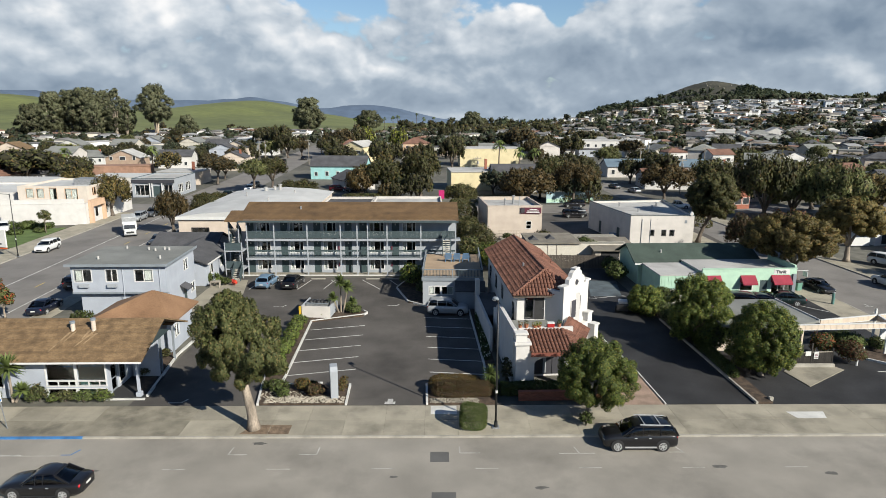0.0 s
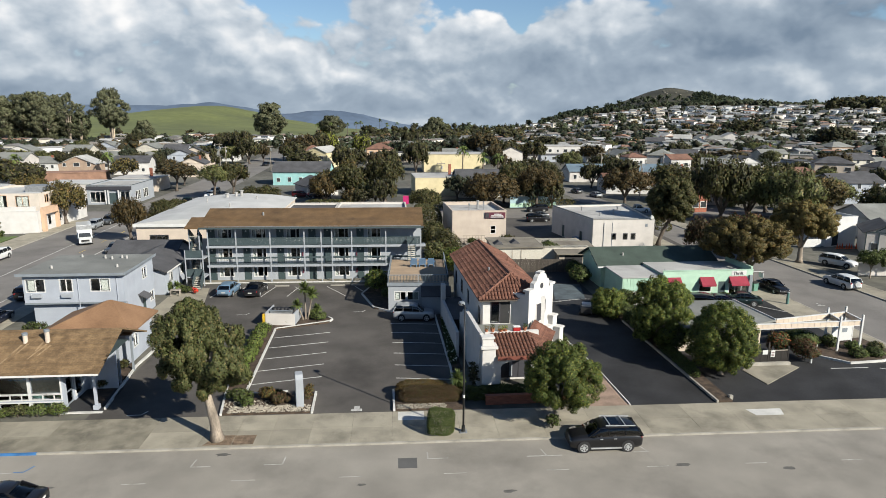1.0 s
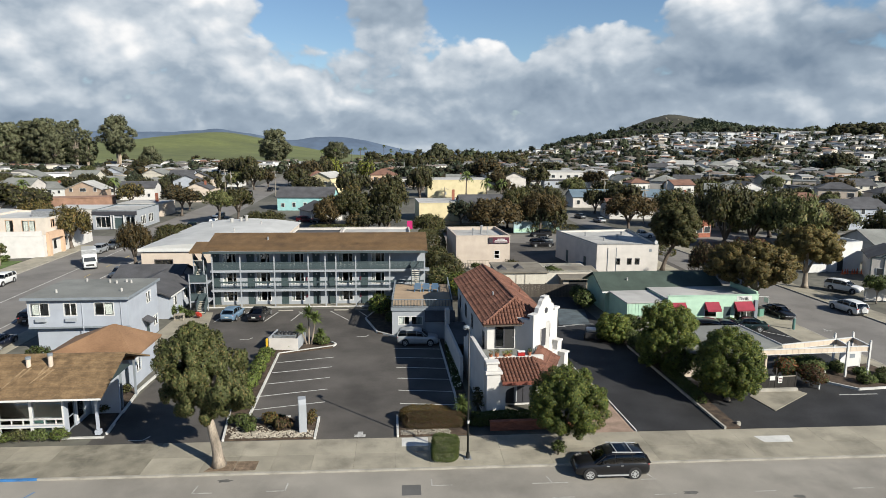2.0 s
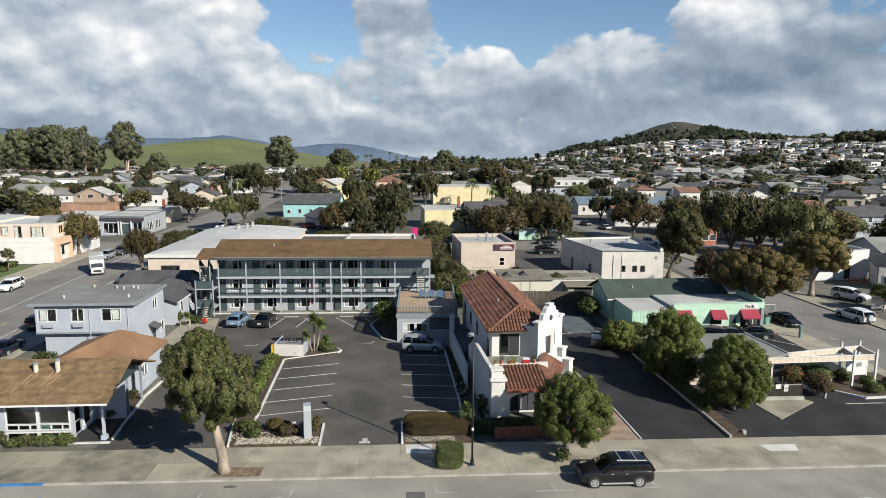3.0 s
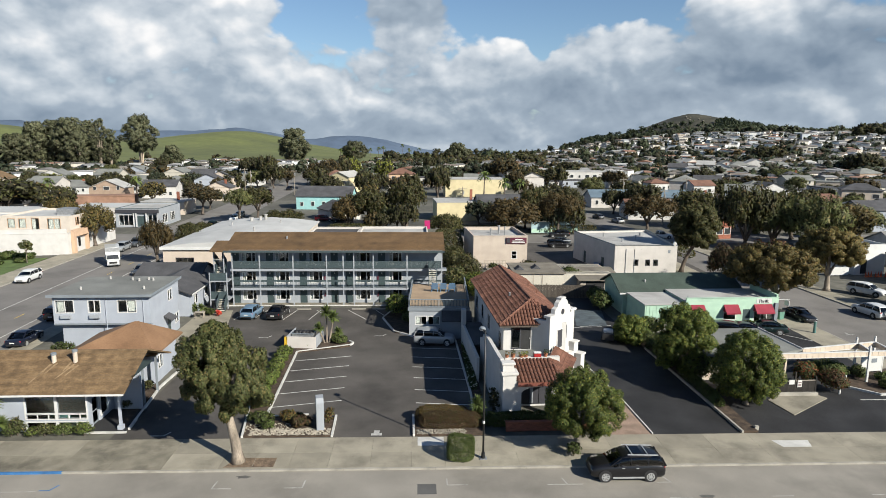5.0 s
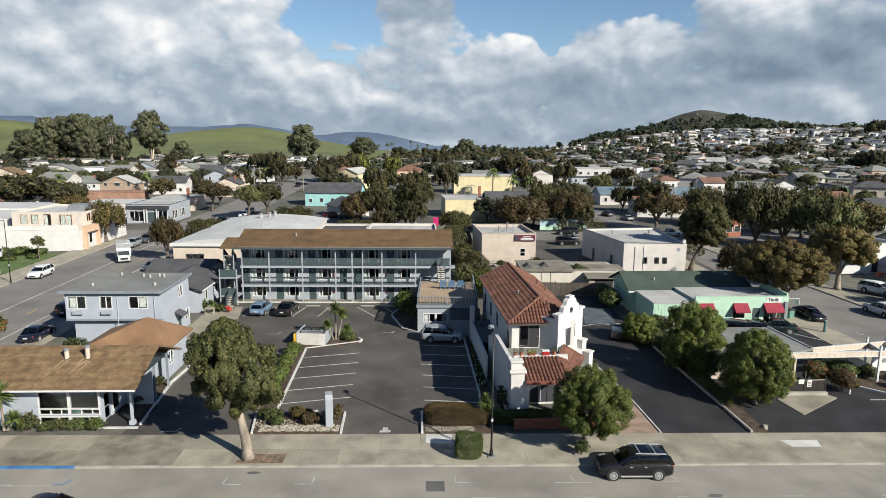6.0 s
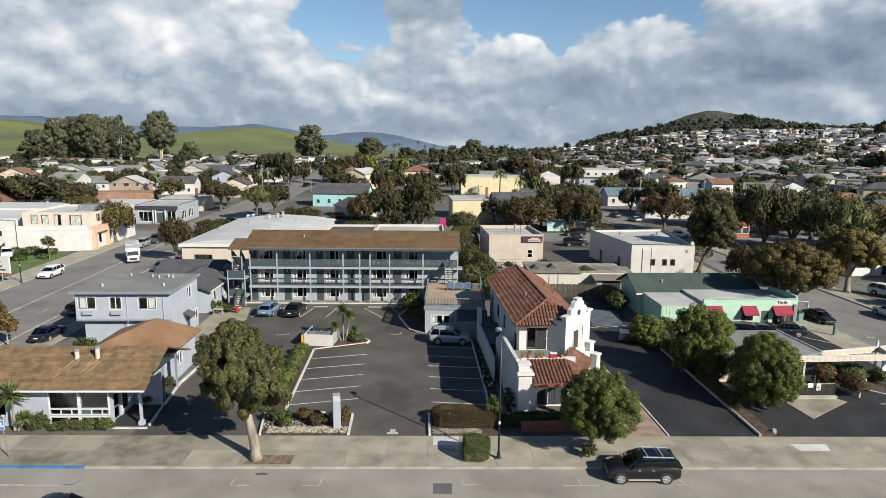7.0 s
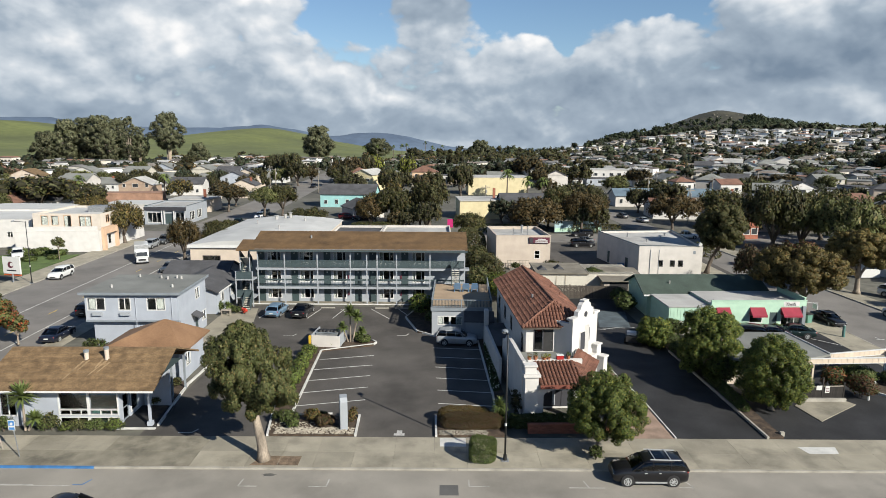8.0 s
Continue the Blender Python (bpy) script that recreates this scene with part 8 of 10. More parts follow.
for i, (x, y, rx, ry, h, k, lb) in enumerate(((-11.9, 46.6, 1.25, .75, 1.05, "leaf_hedge", "low green shrub in the rock bed"), (-9.9, 46.9, .8, .65, 1.0, "leaf_rust", "rusty low shrub in the rock bed"), (-8.75, 46.0, .9, .7, .95, "leaf_plum", "dark plum shrub in the rock bed"),
                                              (-9.3, 47.2, .6, .4, .7, "leaf_hedge", "low green shrub in the rock bed"), (-6.75, 46.6, .42, .9, 1.35, "leaf_rust", "clipped brown hedge beside the sign"), (-11.2, 45.6, .55, .5, .8, "leaf_hedge", "small green shrub in the rock bed"))):
    bush("shrub", x, y, rx, ry, h, k, 400 + i, lb, 0.1)
for i in range(7):
    bush("shrub", -13.05 - .03 * i, 49.6 + 2.05 * i, .85, .88, 1.2 + .12 * (i % 3), "leaf_row", 420 + i, "round clipped green shrub in a row", .1, group="shrub row beside the bays")
for i, (x, y, rx, h, k) in enumerate(((-8.35, 66.1, .95, .9, "leaf_hedge"), (-9.1, 66.9, .55, 1.0, "leaf_hedge"), (-11.3, 65.0, .8, .8, "leaf_palm"))):
    bush("shrub", x, y, rx, rx * .8, h, k, 440 + i, "low green shrub on the island", .1)


def yucca(x, y, heads, label, z=0.1):
    """Stems with rosettes of sword leaves."""
    t = thing("yucca", x, y, z, 0, label, "plant")
    for n, (dx, dy, h, r) in enumerate(heads):
        part("stem", Shape().cyl((dx * .3, dy * .3, 0), (dx, dy, h), .1, .07, 7), M["bark"], t)
        s = Shape()
        rng = random.Random(n + int(x * 10))
        for i in range(120):
            a, e = rng.uniform(0, 6.283), rng.uniform(-.6, 1.4)
            d = Vector((math.cos(a) * math.cos(e), math.sin(a) * math.cos(e), math.sin(e)))
            sd = d.cross(Vector((0, 0, 1))).normalized() * .085
            o = Vector((dx, dy, h))
            tip = o + d * r * rng.uniform(.75, 1.1) - Vector((0, 0, .06))
            m_ = o + d * r * .45
            s.add([o - sd * .5, o + sd * .5, m_ + sd, tip, m_ - sd], [(0, 1, 2, 4), (4, 2, 3)])
        part("rosette", s, M["leaf_palm"], t, "rosette of sword-shaped leaves")
    return t


yucca(-9.7, 66.3, ((0, 0, 3.4, .95), (.8, -.3, 2.9, .95), (-.8, -.2, 1.7, .8)), "tall yucca with three leafy heads on the island")
yucca(-8.6, 67.3, ((0, 0, .9, .7),), "small yucca on the island")
yucca(-31.0, 44.95, ((0, 0, 2.75, 1.3), (.7, .1, .9, .8)), "palm-like yucca in front of the office")
yucca(4.6, 46.6, ((0, 0, 1.5, .8), (.1, -.3, .8, .7)), "yucca at the end of the hedges")
# right-hand bed with hedges
bed("planting_bed", [(-.2, 44.5), (4.9, 44.5), (5.2, 47.5), (-.3, 48.0)], [(-.27, 44.45), (-.35, 47.95)], "rock bed with clipped hedges at the car park")
rocks("rock_bed", -.05, 3.6, 44.55, 45.3, 420, 3, "pale river rocks under the hedges")
bush("hedge", 1.85, 47.15, 1.95, .55, 1.02, "leaf_rust", 450, "clipped rusty brown hedge beside the bays", .1, category="hedge", boxy=True, leaf=.045, per=2600)
bush("hedge", 2.5, 45.95, 2.3, .6, 1.05, "leaf_plum", 451, "clipped dark plum hedge above the rocks", .1, category="hedge", boxy=True, leaf=.045, per=2600)
bush("shrub", 2.95, 41.15, .92, .75, 1.55, "leaf_hedge", 452, "clipped green shrub on the pavement", 0.0, boxy=True, leaf=.045, per=3000)
bush("shrub", 6.05, 48.3, .5, 1.3, 2.3, "leaf_dark", 458, "dark climbing shrub against the white side wall", 0, leaf=.09, per=800)
bush("shrub", 10.8, 41.2, .55, .5, 1.15, "leaf_hedge", 453, "small green shrub at the tree's foot", 0)
bush("hedge", 8.6, 46.2, 3.6, .55, .95, "leaf_hedge", 454, "low dark hedge before the white house", 0.0, category="hedge", boxy=True)
bush("shrub", 15.6, 49.6, .95, .9, 1.2, "leaf_plum", 455, "greyish round shrub beside the brick strip", 0)
bush("shrub", 15.3, 57.0, .8, 1.2, 1.3, "leaf_hedge", 456, "green shrub beside the white house", 0)
bush("hedge", 14.2, 47.8, .9, 1.4, .8, "leaf_red", 457, "low red-tinged hedge beside the brick strip", 0, category="hedge")
for i, (x, r, h, k) in enumerate(((-29.6, .75, .95, "leaf_palm"), (-28.1, .5, .7, "leaf_row"), (-27.2, .8, 1.0, "leaf_gum"), (-25.9, .9, 1.0, "leaf_palm"), (-24.4, .8, 1.1, "leaf_row"))):
    bush("shrub", x, 45.1, r, .55, h, k, 460 + i, "clipped shrub under the office windows", 0, leaf=.055, per=2000, group="shrubs under the office windows")
bush("shrub", -32.6, 44.9, 1.0, .6, 1.3, "leaf_hedge", 466, "green shrub beside the yucca", 0)
bush("shrub", -29.2, 45.2, .8, .5, 1.5, "leaf_olive", 467, "taller shrub under the office wall", 0)
bush("shrub", -35.3, 62.9, 1.5, .8, 1.5, "leaf_hedge", 468, "green shrub before the pale blue wing", 0)
# strip between driveway and side lot
bed("planting_bed", [(24.45, 44.5), (25.6, 44.5), (25.3, 70), (23.7, 70)], [(24.4, 44.45), (23.85, 64)], "narrow planting strip beside the driveway", km="kerb")
bush("shrub", 25.5, 54.3, .9, 1.0, 2.7, "leaf_hedge", 478, "tall dark shrub between the driveway trees", .1, leaf=.11, per=700)
bush("hedge", 24.75, 53.0, .45, 4.2, .7, "leaf_hedge", 477, "low dark planting under the driveway trees", .1, category="hedge", boxy=True, per=600)
bed("planting_bed", [(-24.2, 49.7), (-21.95, 46.2), (-22.6, 53.5), (-23.0, 55), (-24.2, 55)], [(-21.55, 46.0), (-22.5, 54.3), (-22.2, 62)], "narrow bed along the office wall")
for i in range(3):
    bush("shrub", -23.2, 49.8 + 1.9 * i, .5, .6, .9 + .2 * (i % 2), "leaf_dark", 640 + i, "dark shrub beside the office wall", .1)
for i in range(6):
    bush("shrub", 24.4, 58.5 + 2.2 * i, 1.0, 1.1, 1.5 + .3 * (i % 2), "leaf_hedge", 470 + i, "dense green shrub in the driveway strip", .1)
solo("strip_post", Shape().box(-.14, .14, -.12, .12, 0, .32), M["kerb"], "small concrete block at the end of the strip", "block", 25.7, 45.0, 0)
solo("driveway_edge", Shape().beam((17.53, 44.45, .03), (17.18, 52, .03), .1, .1).beam((17.18, 52, .03), (16.2, 60, .03), .1, .1), M["kerb_white"], "narrow pale concrete edge of the driveway", "kerb", kind="structure")
solo("accessible_bay", Shape().slab([(18.7, 72.6, .006), (22.3, 72.5, .006), (23.6, 79.5, .006), (19.9, 79.6, .006)], .02), M["bay_blue"], "faded blue-grey painted bay at the end of the driveway", "road marking", kind="structure")
# pergola garden
bed("planting_bed", [(37.9, 54.4), (38.3, 53.0), (40.0, 51.3), (43.2, 51.6), (46.0, 52.6), (45.5, 57.5), (38, 57)], [(38.3, 53.0), (40.0, 51.3), (43.2, 51.6), (46.0, 52.6)], "planting bed under the pergola")
for i, (x, y, r, h, k) in enumerate(((36.3, 52.3, 1.35, 2.0, "leaf_red"), (34.7, 53.8, 1.2, 2.3, "leaf_redtip"), (38.4, 56.0, 1.6, 1.5, "leaf_hedge"), (40.6, 55.2, .9, 1.3, "leaf_hedge"), (41.6, 52.6, .9, .9, "leaf_hedge"), (43.4, 52.8, .9, .8, "leaf_hedge"), (42.6, 54.6, .8, .8, "leaf_palm"), (44.5, 54.2, .8, .9, "leaf_olive"))):
    bush("shrub", x, y, r, r * .9, h, k, 480 + i, "garden shrub beside the pergola" if k != "leaf_red" else "large red-leaved shrub beside the pergola", .05)
t = thing("garden_board", 42.6, 56.2, 0, 10, "white panelled board with a small notice", "sign")
part("panel", Shape().box(-1.1, 1.1, -.04, .04, .35, 2.2), M["sign_white"], t)
part("post", Shape().box(-1.2, -1.1, -.06, .06, 0, 2.3), M["white"], t)
part("post", Shape().box(1.1, 1.2, -.06, .06, 0, 2.3), M["white"], t)
part("notice", Shape().box(-.1, .5, -.06, -.043, 1.2, 1.6), M["trim_grey"], t)
for x, y in ((36.6, 51.7), (38.2, 53.4)):
    solo("bollard", Shape().cyl((0, 0, 0), (0, 0, 1.0), .09, n=10).ball((0, 0, 1.0), .09, .09, .06), M["white"], "short white bollard beside the garden", "bollard", x, y, 0)
bush("hedge", 38.6, 70.9, 2.4, .5, .9, "leaf_hedge", 490, "low green hedge under the shop windows", 0, category="hedge", boxy=True)
# greenery behind and beside
for i, (x, y, r, h, k) in enumerate(((8.2, 84.5, 2.6, 4.2, "leaf_fresh"), (10.5, 86.5, 2.2, 3.5, "leaf_fresh"), (7.0, 93, 2.4, 5.4, "leaf_dark"), (5.6, 98, 2.2, 5.0, "leaf_dark"), (5.2, 88, 1.6, 4.5, "leaf_olive"), (17.5, 99.0, 1.8, 3.0, "leaf_dark"), (22.5, 92.5, 1.8, 3.3, "leaf_hedge"), (-2.6, 76.9, 1.55, 3.1, "leaf_fresh"), (-.9, 73.5, 1.0, 1.8, "leaf_hedge"), (23.5, 79.5, 1.5, 2.6, "leaf_hedge"), (23.9, 83, 1.5, 2.4, "leaf_hedge"), (26.0, 69.2, 1.2, 2.2, "leaf_hedge"))):
    bush("shrub", x, y, r, r, h, k, 500 + i, "dense green shrub beside the walls", 0, leaf=.16, per=330)
bed("planting_bed", [(-2.6, 70), (-1.0, 69.3), (-1.0, 80.5), (-2.9, 80.5), (-4.2, 76)], [(-.6, 68.6), (-2.7, 70.4), (-4.3, 76), (-3.0, 80.6)], "curved planting bed beside the annex")
bed("planting_bed", [(4.6, 52), (5.5, 52), (4.9, 67), (4.1, 67)], [(4.45, 48.0), (4.55, 52), (4.05, 67)], "narrow flower strip below the garden wall")
s = Shape()
rng = random.Random(9)
for _ in range(70):
    x, y = rng.uniform(4.5, 5.2), rng.uniform(53, 65)
    s.ball((x, y, .35 + rng.uniform(0, .2)), .06, .06, .05, 5, 4)
solo("flowers", s, M["flower_white"], "white flowers in the strip below the wall", "flowers", kind="stuff")
bush("hedge", 4.85, 59, .35, 6.2, .45, "leaf_hedge", 520, "low green planting below the garden wall", .1, category="hedge", boxy=True, per=600)
# corner greens on the far left
solo("lawn", Shape().slab([(-82, 99, .02), (-65.6, 99, .02), (-66.8, 116.5, .02), (-80, 115.5, .02)], .05), M["lawn"], "green lawn strip of the corner lot", "lawn", kind="structure")
for i, (x, y, r, h) in enumerate(((-76.5, 114.6, 2.2, 1.6), (-73, 115.2, 2.0, 1.5), (-70, 115.6, 1.6, 1.2), (-79, 108, 1.5, 1.0), (-69, 112, 1.2, .8), (-72, 110, 1.4, .7))):
    bush("shrub", x, y, r, r * .8, h, "leaf_hedge", 530 + i, "dark green shrub on the corner lawn", 0, leaf=.18, per=260)
near_tree(-83.2, 112.5, 5.2, 2.6, 1.4, "leaf_palm", 540, "thin grey-green tree beside the white block", .12, 1.6, lobes=9, rs=.45, sub=6, leaf=.12, per=220)
near_tree(-67.6, 111.5, 4.2, 1.25, 1.7, "leaf_olive", 541, "small young street tree with slender trunk", .06, 1.9, lobes=7, rs=.3, sub=6, leaf=.11, per=420)
near_tree(-48.6, 65.6, 5.6, 3.6, .5, "leaf_redtip", 542, "green tree with red leaf tips at the side street", .13, 1.4, lobes=16, rl=1.0, rs=.42, sub=9, leaf=.10, per=700, tri=True)
near_tree(-44.6, 65.0, 3.4, 1.1, .9, "leaf_redtip", 543, "small red-tipped tree at the side street", .1, 1.0, lobes=9, rs=.35, sub=6, leaf=.11, per=380)


# ---- street furniture ----
def street_lamp(x, y, h, label, arm=(0, 1.0), rz=0):
    t = thing("street_lamp", x, y, 0, rz, label, "street lamp")
    part("base", Shape().cyl((0, 0, 0), (0, 0, .45), .15, .12, 10), M["black_metal"], t)
    part("base_plate", Shape().box(-.25, .25, -.25, .25, 0, .05), M["steel"], t)
    part("pole", Shape().cyl((0, 0, .45), (0, 0, h), .072, .048, 10), M["black_metal"], t, smooth=True)
    part("arm", Shape().beam((0, 0, h - .1), (arm[0], arm[1], h), .07, .07), M["black_metal"], t)
    hd = part("lamp_head", Shape().ball((arm[0], arm[1], h + .02), .22, .30, .09, 10, 6), M["trim_grey"], t, smooth=True)
    part("lens", Shape().cyl((arm[0], arm[1], h - .13), (arm[0], arm[1], h - .05), .2, .24, 10), M["lamp_clear"], hd)
    part("pole_band", Shape().cyl((0, 0, 2.55), (0, 0, 2.75), .085, n=10), M["sign_white"], t)
    return t


street_lamp(4.5, 41.05, 9.1, "tall dark metal street lamp on the pavement", (-.15, .55))
street_lamp(-60.9, 93.1, 9.3, "tall dark street lamp across the side street", (-2.0, .2))
t = thing("monument_sign", -7.45, 46.35, 0, 12, "tall pale grey wedge-shaped monument sign", "sign")
out = [(-.62, 0), (.62, 0), (.62, 2.15), (.45, 2.5), (-.62, 2.15)]
part("slab", Shape().prism([(-1.1, 0), (.0, 0), (.0, 2.45), (-.2, 2.62), (-.9, 2.62), (-1.1, 2.3)], -.28, .28, "x"), M["wall_grey"], t, bevel=.02)
part("emblem", Shape().box(.282, .3, -.75, -.35, 1.3, 1.75), M["trim_grey"], t, "plain grey emblem")
part("lettering_bar", Shape().box(.282, .3, -.85, -.25, .95, 1.05), M["trim_grey"], t)
t = thing("disabled_parking_sign", -28.95, 41.1, 0, 0, "blue and white parking sign on a leaning steel post", "sign")
part("post", Shape().beam((0, 0, 0), (-.3, 0, 2.9), .05, .05), M["steel"], t)
part("panel", Shape().box(-.52, -.06, -.05, -.03, 2.0, 2.75), M["sign_white"], t)
part("symbol", Shape().box(-.48, -.1, -.06, -.052, 2.35, 2.7), M["sign_blue"], t, "blue symbol field")
part("symbol", Shape().box(-.48, -.1, -.06, -.052, 2.05, 2.22), M["sign_blue"], t)
part("symbol", Shape().cyl((-.29, -.07, 2.48), (-.29, -.062, 2.48), .1, n=12), M["sign_white"], t)
t = thing("bench_frame", -31.6, 41.4, 0, 15, "dark wooden bench frame on the verge", "bench")
for x in (0, .9):
    part("leg", Shape().beam((x, 0, 0), (x - .15, .1, 1.7), .08, .08), M["wood_grey"], t)
    part("leg", Shape().beam((x, .6, 0), (x - .15, .5, 1.7), .08, .08), M["wood_grey"], t)
for z in (.5, 1.0, 1.55):
    part("slat", Shape().box(-.2, 1.0, .05, .15, z, z + .1), M["wood_grey"], t)
t = thing("lot_sign", -64.0, 93.7, 0, -12, "white panel sign on a post with an orange edge", "sign")
part("panel", Shape().box(-1.55, 1.55, -.12, .12, 1.3, 3.9), M["sign_white"], t, bevel=.05)
part("edge", Shape().box(-1.62, 1.4, .05, .16, 1.05, 1.35), M["orange"], t)
part("post", Shape().cyl((0, 0, 0), (0, 0, 1.4), .1, n=8), M["steel"], t)
part("emblem", Shape().cyl((-.1, -.14, 2.7), (-.1, -.125, 2.7), .5, n=18), M["sign_maroon"], t, "plain round emblem")
part("emblem", Shape().cyl((.1, -.15, 2.75), (.1, -.142, 2.75), .28, n=18), M["sign_white"], t)
part("lettering_bar", Shape().box(-.8, .8, -.14, -.125, 1.75, 1.95), M["sign_dark"], t)
t = thing("parking_meter", 45.4, 69.4, 0, 0, "green metal utility post on the pavement", "post")
part("post", Shape().cyl((0, 0, 0), (0, 0, 1.35), .16, .14, 10), mat("green_metal", (.10, .22, .20), .5, .06), t)
part("cap", Shape().ball((0, 0, 1.35), .17, .17, .1), M["steel"], t)
t = thing("litter_bin", 44.6, 75.3, 0, 20, "green litter bin beside the shop", "bin")
part("body", Shape().prism([(-.35, 0), (.35, 0), (.42, 1.0), (-.42, 1.0)], -.4, .4), mat("bin_green", (.12, .26, .20), .6, .06), t)
part("lid", Shape().box(-.46, .46, -.46, .46, 1.0, 1.12), M["dark"], t)
t = thing("fire_hydrant", -66.2, 137.5, 0, 0, "small yellow fire hydrant at the corner", "hydrant")
part("barrel", Shape().cyl((0, 0, 0), (0, 0, .8), .16, .14, 10), M["yellow"], t)
part("cap", Shape().ball((0, 0, .8), .17, .17, .14), M["yellow"], t)
part("outlet", Shape().cyl((-.28, 0, .5), (.28, 0, .5), .08, n=8), M["yellow"], t)

# bin enclosure with a bin on the car park
t = thing("bin_enclosure", -13.55, 64.6, 0, -6, "pale painted bin enclosure with yellow corner post", "enclosure")
part("wall", Shape().box(0, 3.0, 0, .12, 0, 1.35), M["stucco_pale"], t)
part("wall", Shape().box(2.88, 3.0, .122, 3.2, 0, 1.35), M["wall_grey"], t)
part("wall", Shape().box(-.1, .0, .122, 3.2, 0, 1.35), M["wall_grey"], t)
part("corner_post", Shape().box(-.28, -.1, -.1, .15, 0, 1.3), M["yellow"], t, "yellow corner post")
bn = thing("waste_bin", -12.1, 66.2, 0, -6, "grey metal waste bin full of bags", "bin")
part("body", Shape().prism([(-1.0, 0), (1.0, 0), (1.15, 1.3), (-1.15, 1.3)], -.6, .6), M["steel"], bn)
part("rim", Shape().box(-1.2, 1.2, -.65, -.55, 1.28, 1.36).box(-1.2, 1.2, .55, .65, 1.28, 1.36), M["trim_grey"], bn)
for i in range(5):
    part("bag", Shape().ball((-.8 + .4 * i, .1 * (i % 2), 1.3), .32, .4, .25, 8, 6), M["plastic_black"], bn, "black bag", smooth=True)

# deck chairs, cooler, pots on the terrace
for i in range(3):
    c = thing("deck_chair", 2.0 + 1.05 * i, 76.6, 3.25, 180, "blue plastic deck chair on the roof deck", "chair", "chairs on the roof deck")
    part("seat", Shape().box(-.38, .38, -.45, .3, .32, .38), M["blue_plastic"], c)
    part("backrest", Shape().beam((0, .25, .35), (0, .62, 1.15), .72, .05), M["blue_plastic"], c)
    for x in (-.35, .35):
        part("leg", Shape().box(x - .05, x + .05, -.45, .25, 0, .32), M["blue_plastic"], c)
        part("armrest", Shape().box(x * 1.15 - .07, x * 1.15 + .07, -.5, .4, .6, .64), M["blue_plastic"], c)
t = thing("cooler", 9.75, 50.05, 4.12, 3, "red and white picnic cooler on the terrace", "cooler")
t.scale = (.75, .8, .75)
part("body", Shape().box(-.4, .4, -.22, .22, 0, .42), M["red"], t, bevel=.03)
part("lid", Shape().box(-.41, .41, -.23, .23, .42, .55), M["white"], t, bevel=.03)
for i, (x, y, r, h, k) in enumerate(((7.25, 50.5, .17, .2, "leaf_rust"), (7.75, 50.5, .2, .28, "leaf_olive"), (8.45, 50.35, .24, .16, "leaf_yellow"), (8.8, 50.35, .2, .16, "leaf_yellow"), (10.45, 51.1, .18, .28, "leaf_hedge"))):
    p = thing("potted_plant", x, 50.03 + (x - 9.5) * .056, 4.12, 0, "terracotta pot with a small plant on the terrace", "potted plant", "pots on the terrace")
    part("pot", Shape().cyl((0, 0, 0), (0, 0, h), r * .7, r, 10), M["terracotta"], p)
    part("plant", leaf_mesh("plant", [(0, 0, h + .15, r * 1.3, r * 1.3, .22)], 1600, .05, M[k], 600 + i), None, p)
# brick wall below the white house
bw = thing("brick_wall", 6.6, 45.05, 0, 1.5, "low red brick garden wall before the white house", "wall")
part("core", Shape().box(.02, 6.4, .02, .28, 0, .68), M["brick"], bw)
bk = Shape().box(.006, .294, 0, .018, .005, .085).mesh("brick", M["brick"])
for j in range(7):
    for i in range(21):
        part("brick", bk, None, bw, at=pose(i * .3 + (.15 if j % 2 else 0), 0, j * .095 + .01))
part("cap", Shape().box(-.02, 6.65, -.03, .32, .69, .76), M["brick"], bw)
# scooters, tables and red things by the stairs
t = thing("scooter", -25.2, 78.3, 0, 30, "red scooter parked beside the stairs", "scooter")
t.scale = (.8, .8, .8)
part("body", Shape().ball((0, 0, .5), .5, .16, .2, 10, 6), M["red"], t, smooth=True)
part("seat", Shape().ball((-.3, 0, .9), .4, .17, .1, 8, 5), M["plastic_black"], t, smooth=True)
part("handlebar", Shape().beam((.55, -.35, 1.1), (.55, .35, 1.1), .04, .04), M["black_metal"], t)
for q in (-.55, .6):
    part("wheel", Shape().cyl((q, -.06, .25), (q, .06, .25), .25, n=12), M["tyre"], t)
t = thing("patio_table", -26.5, 76.6, 0, 10, "small weathered patio table beside the stairs", "table")
part("tabletop", Shape().box(-.6, .6, -.4, .4, .7, .74), M["wood_grey"], t)
for x in (-.5, .5):
    for y in (-.4, .4):
        part("leg", Shape().box(x - .04, x + .04, y - .04, y + .04, 0, .7), M["wood_grey"], t)
bush("shrub", -24.4, 77.3, .35, .35, .8, "flower_red", 610, "red flowering shrub beside the stairs", 0)
yucca(-26.8, 78.0, ((0, 0, .9, .7), (.5, .3, .5, .5)), "grey-green yucca beside the stairs", 0)
bush("shrub", -25.6, 77.6, .8, .6, 1.0, "leaf_hedge", 612, "green shrub with flowers beside the stairs", 0)
bush("shrub", -27.8, 78.2, .6, .6, 1.5, "leaf_palm", 611, "grey-green shrub beside the stairs", 0)
solo("path", Shape().slab([(-27.2, 62.5, .006), (-22.3, 62.5, .006), (-22.0, 72, .006), (-23.5, 80, .006), (-27.3, 80, .006)], .03), M["concrete"], "pale concrete path beside the wing", "path", kind="structure")
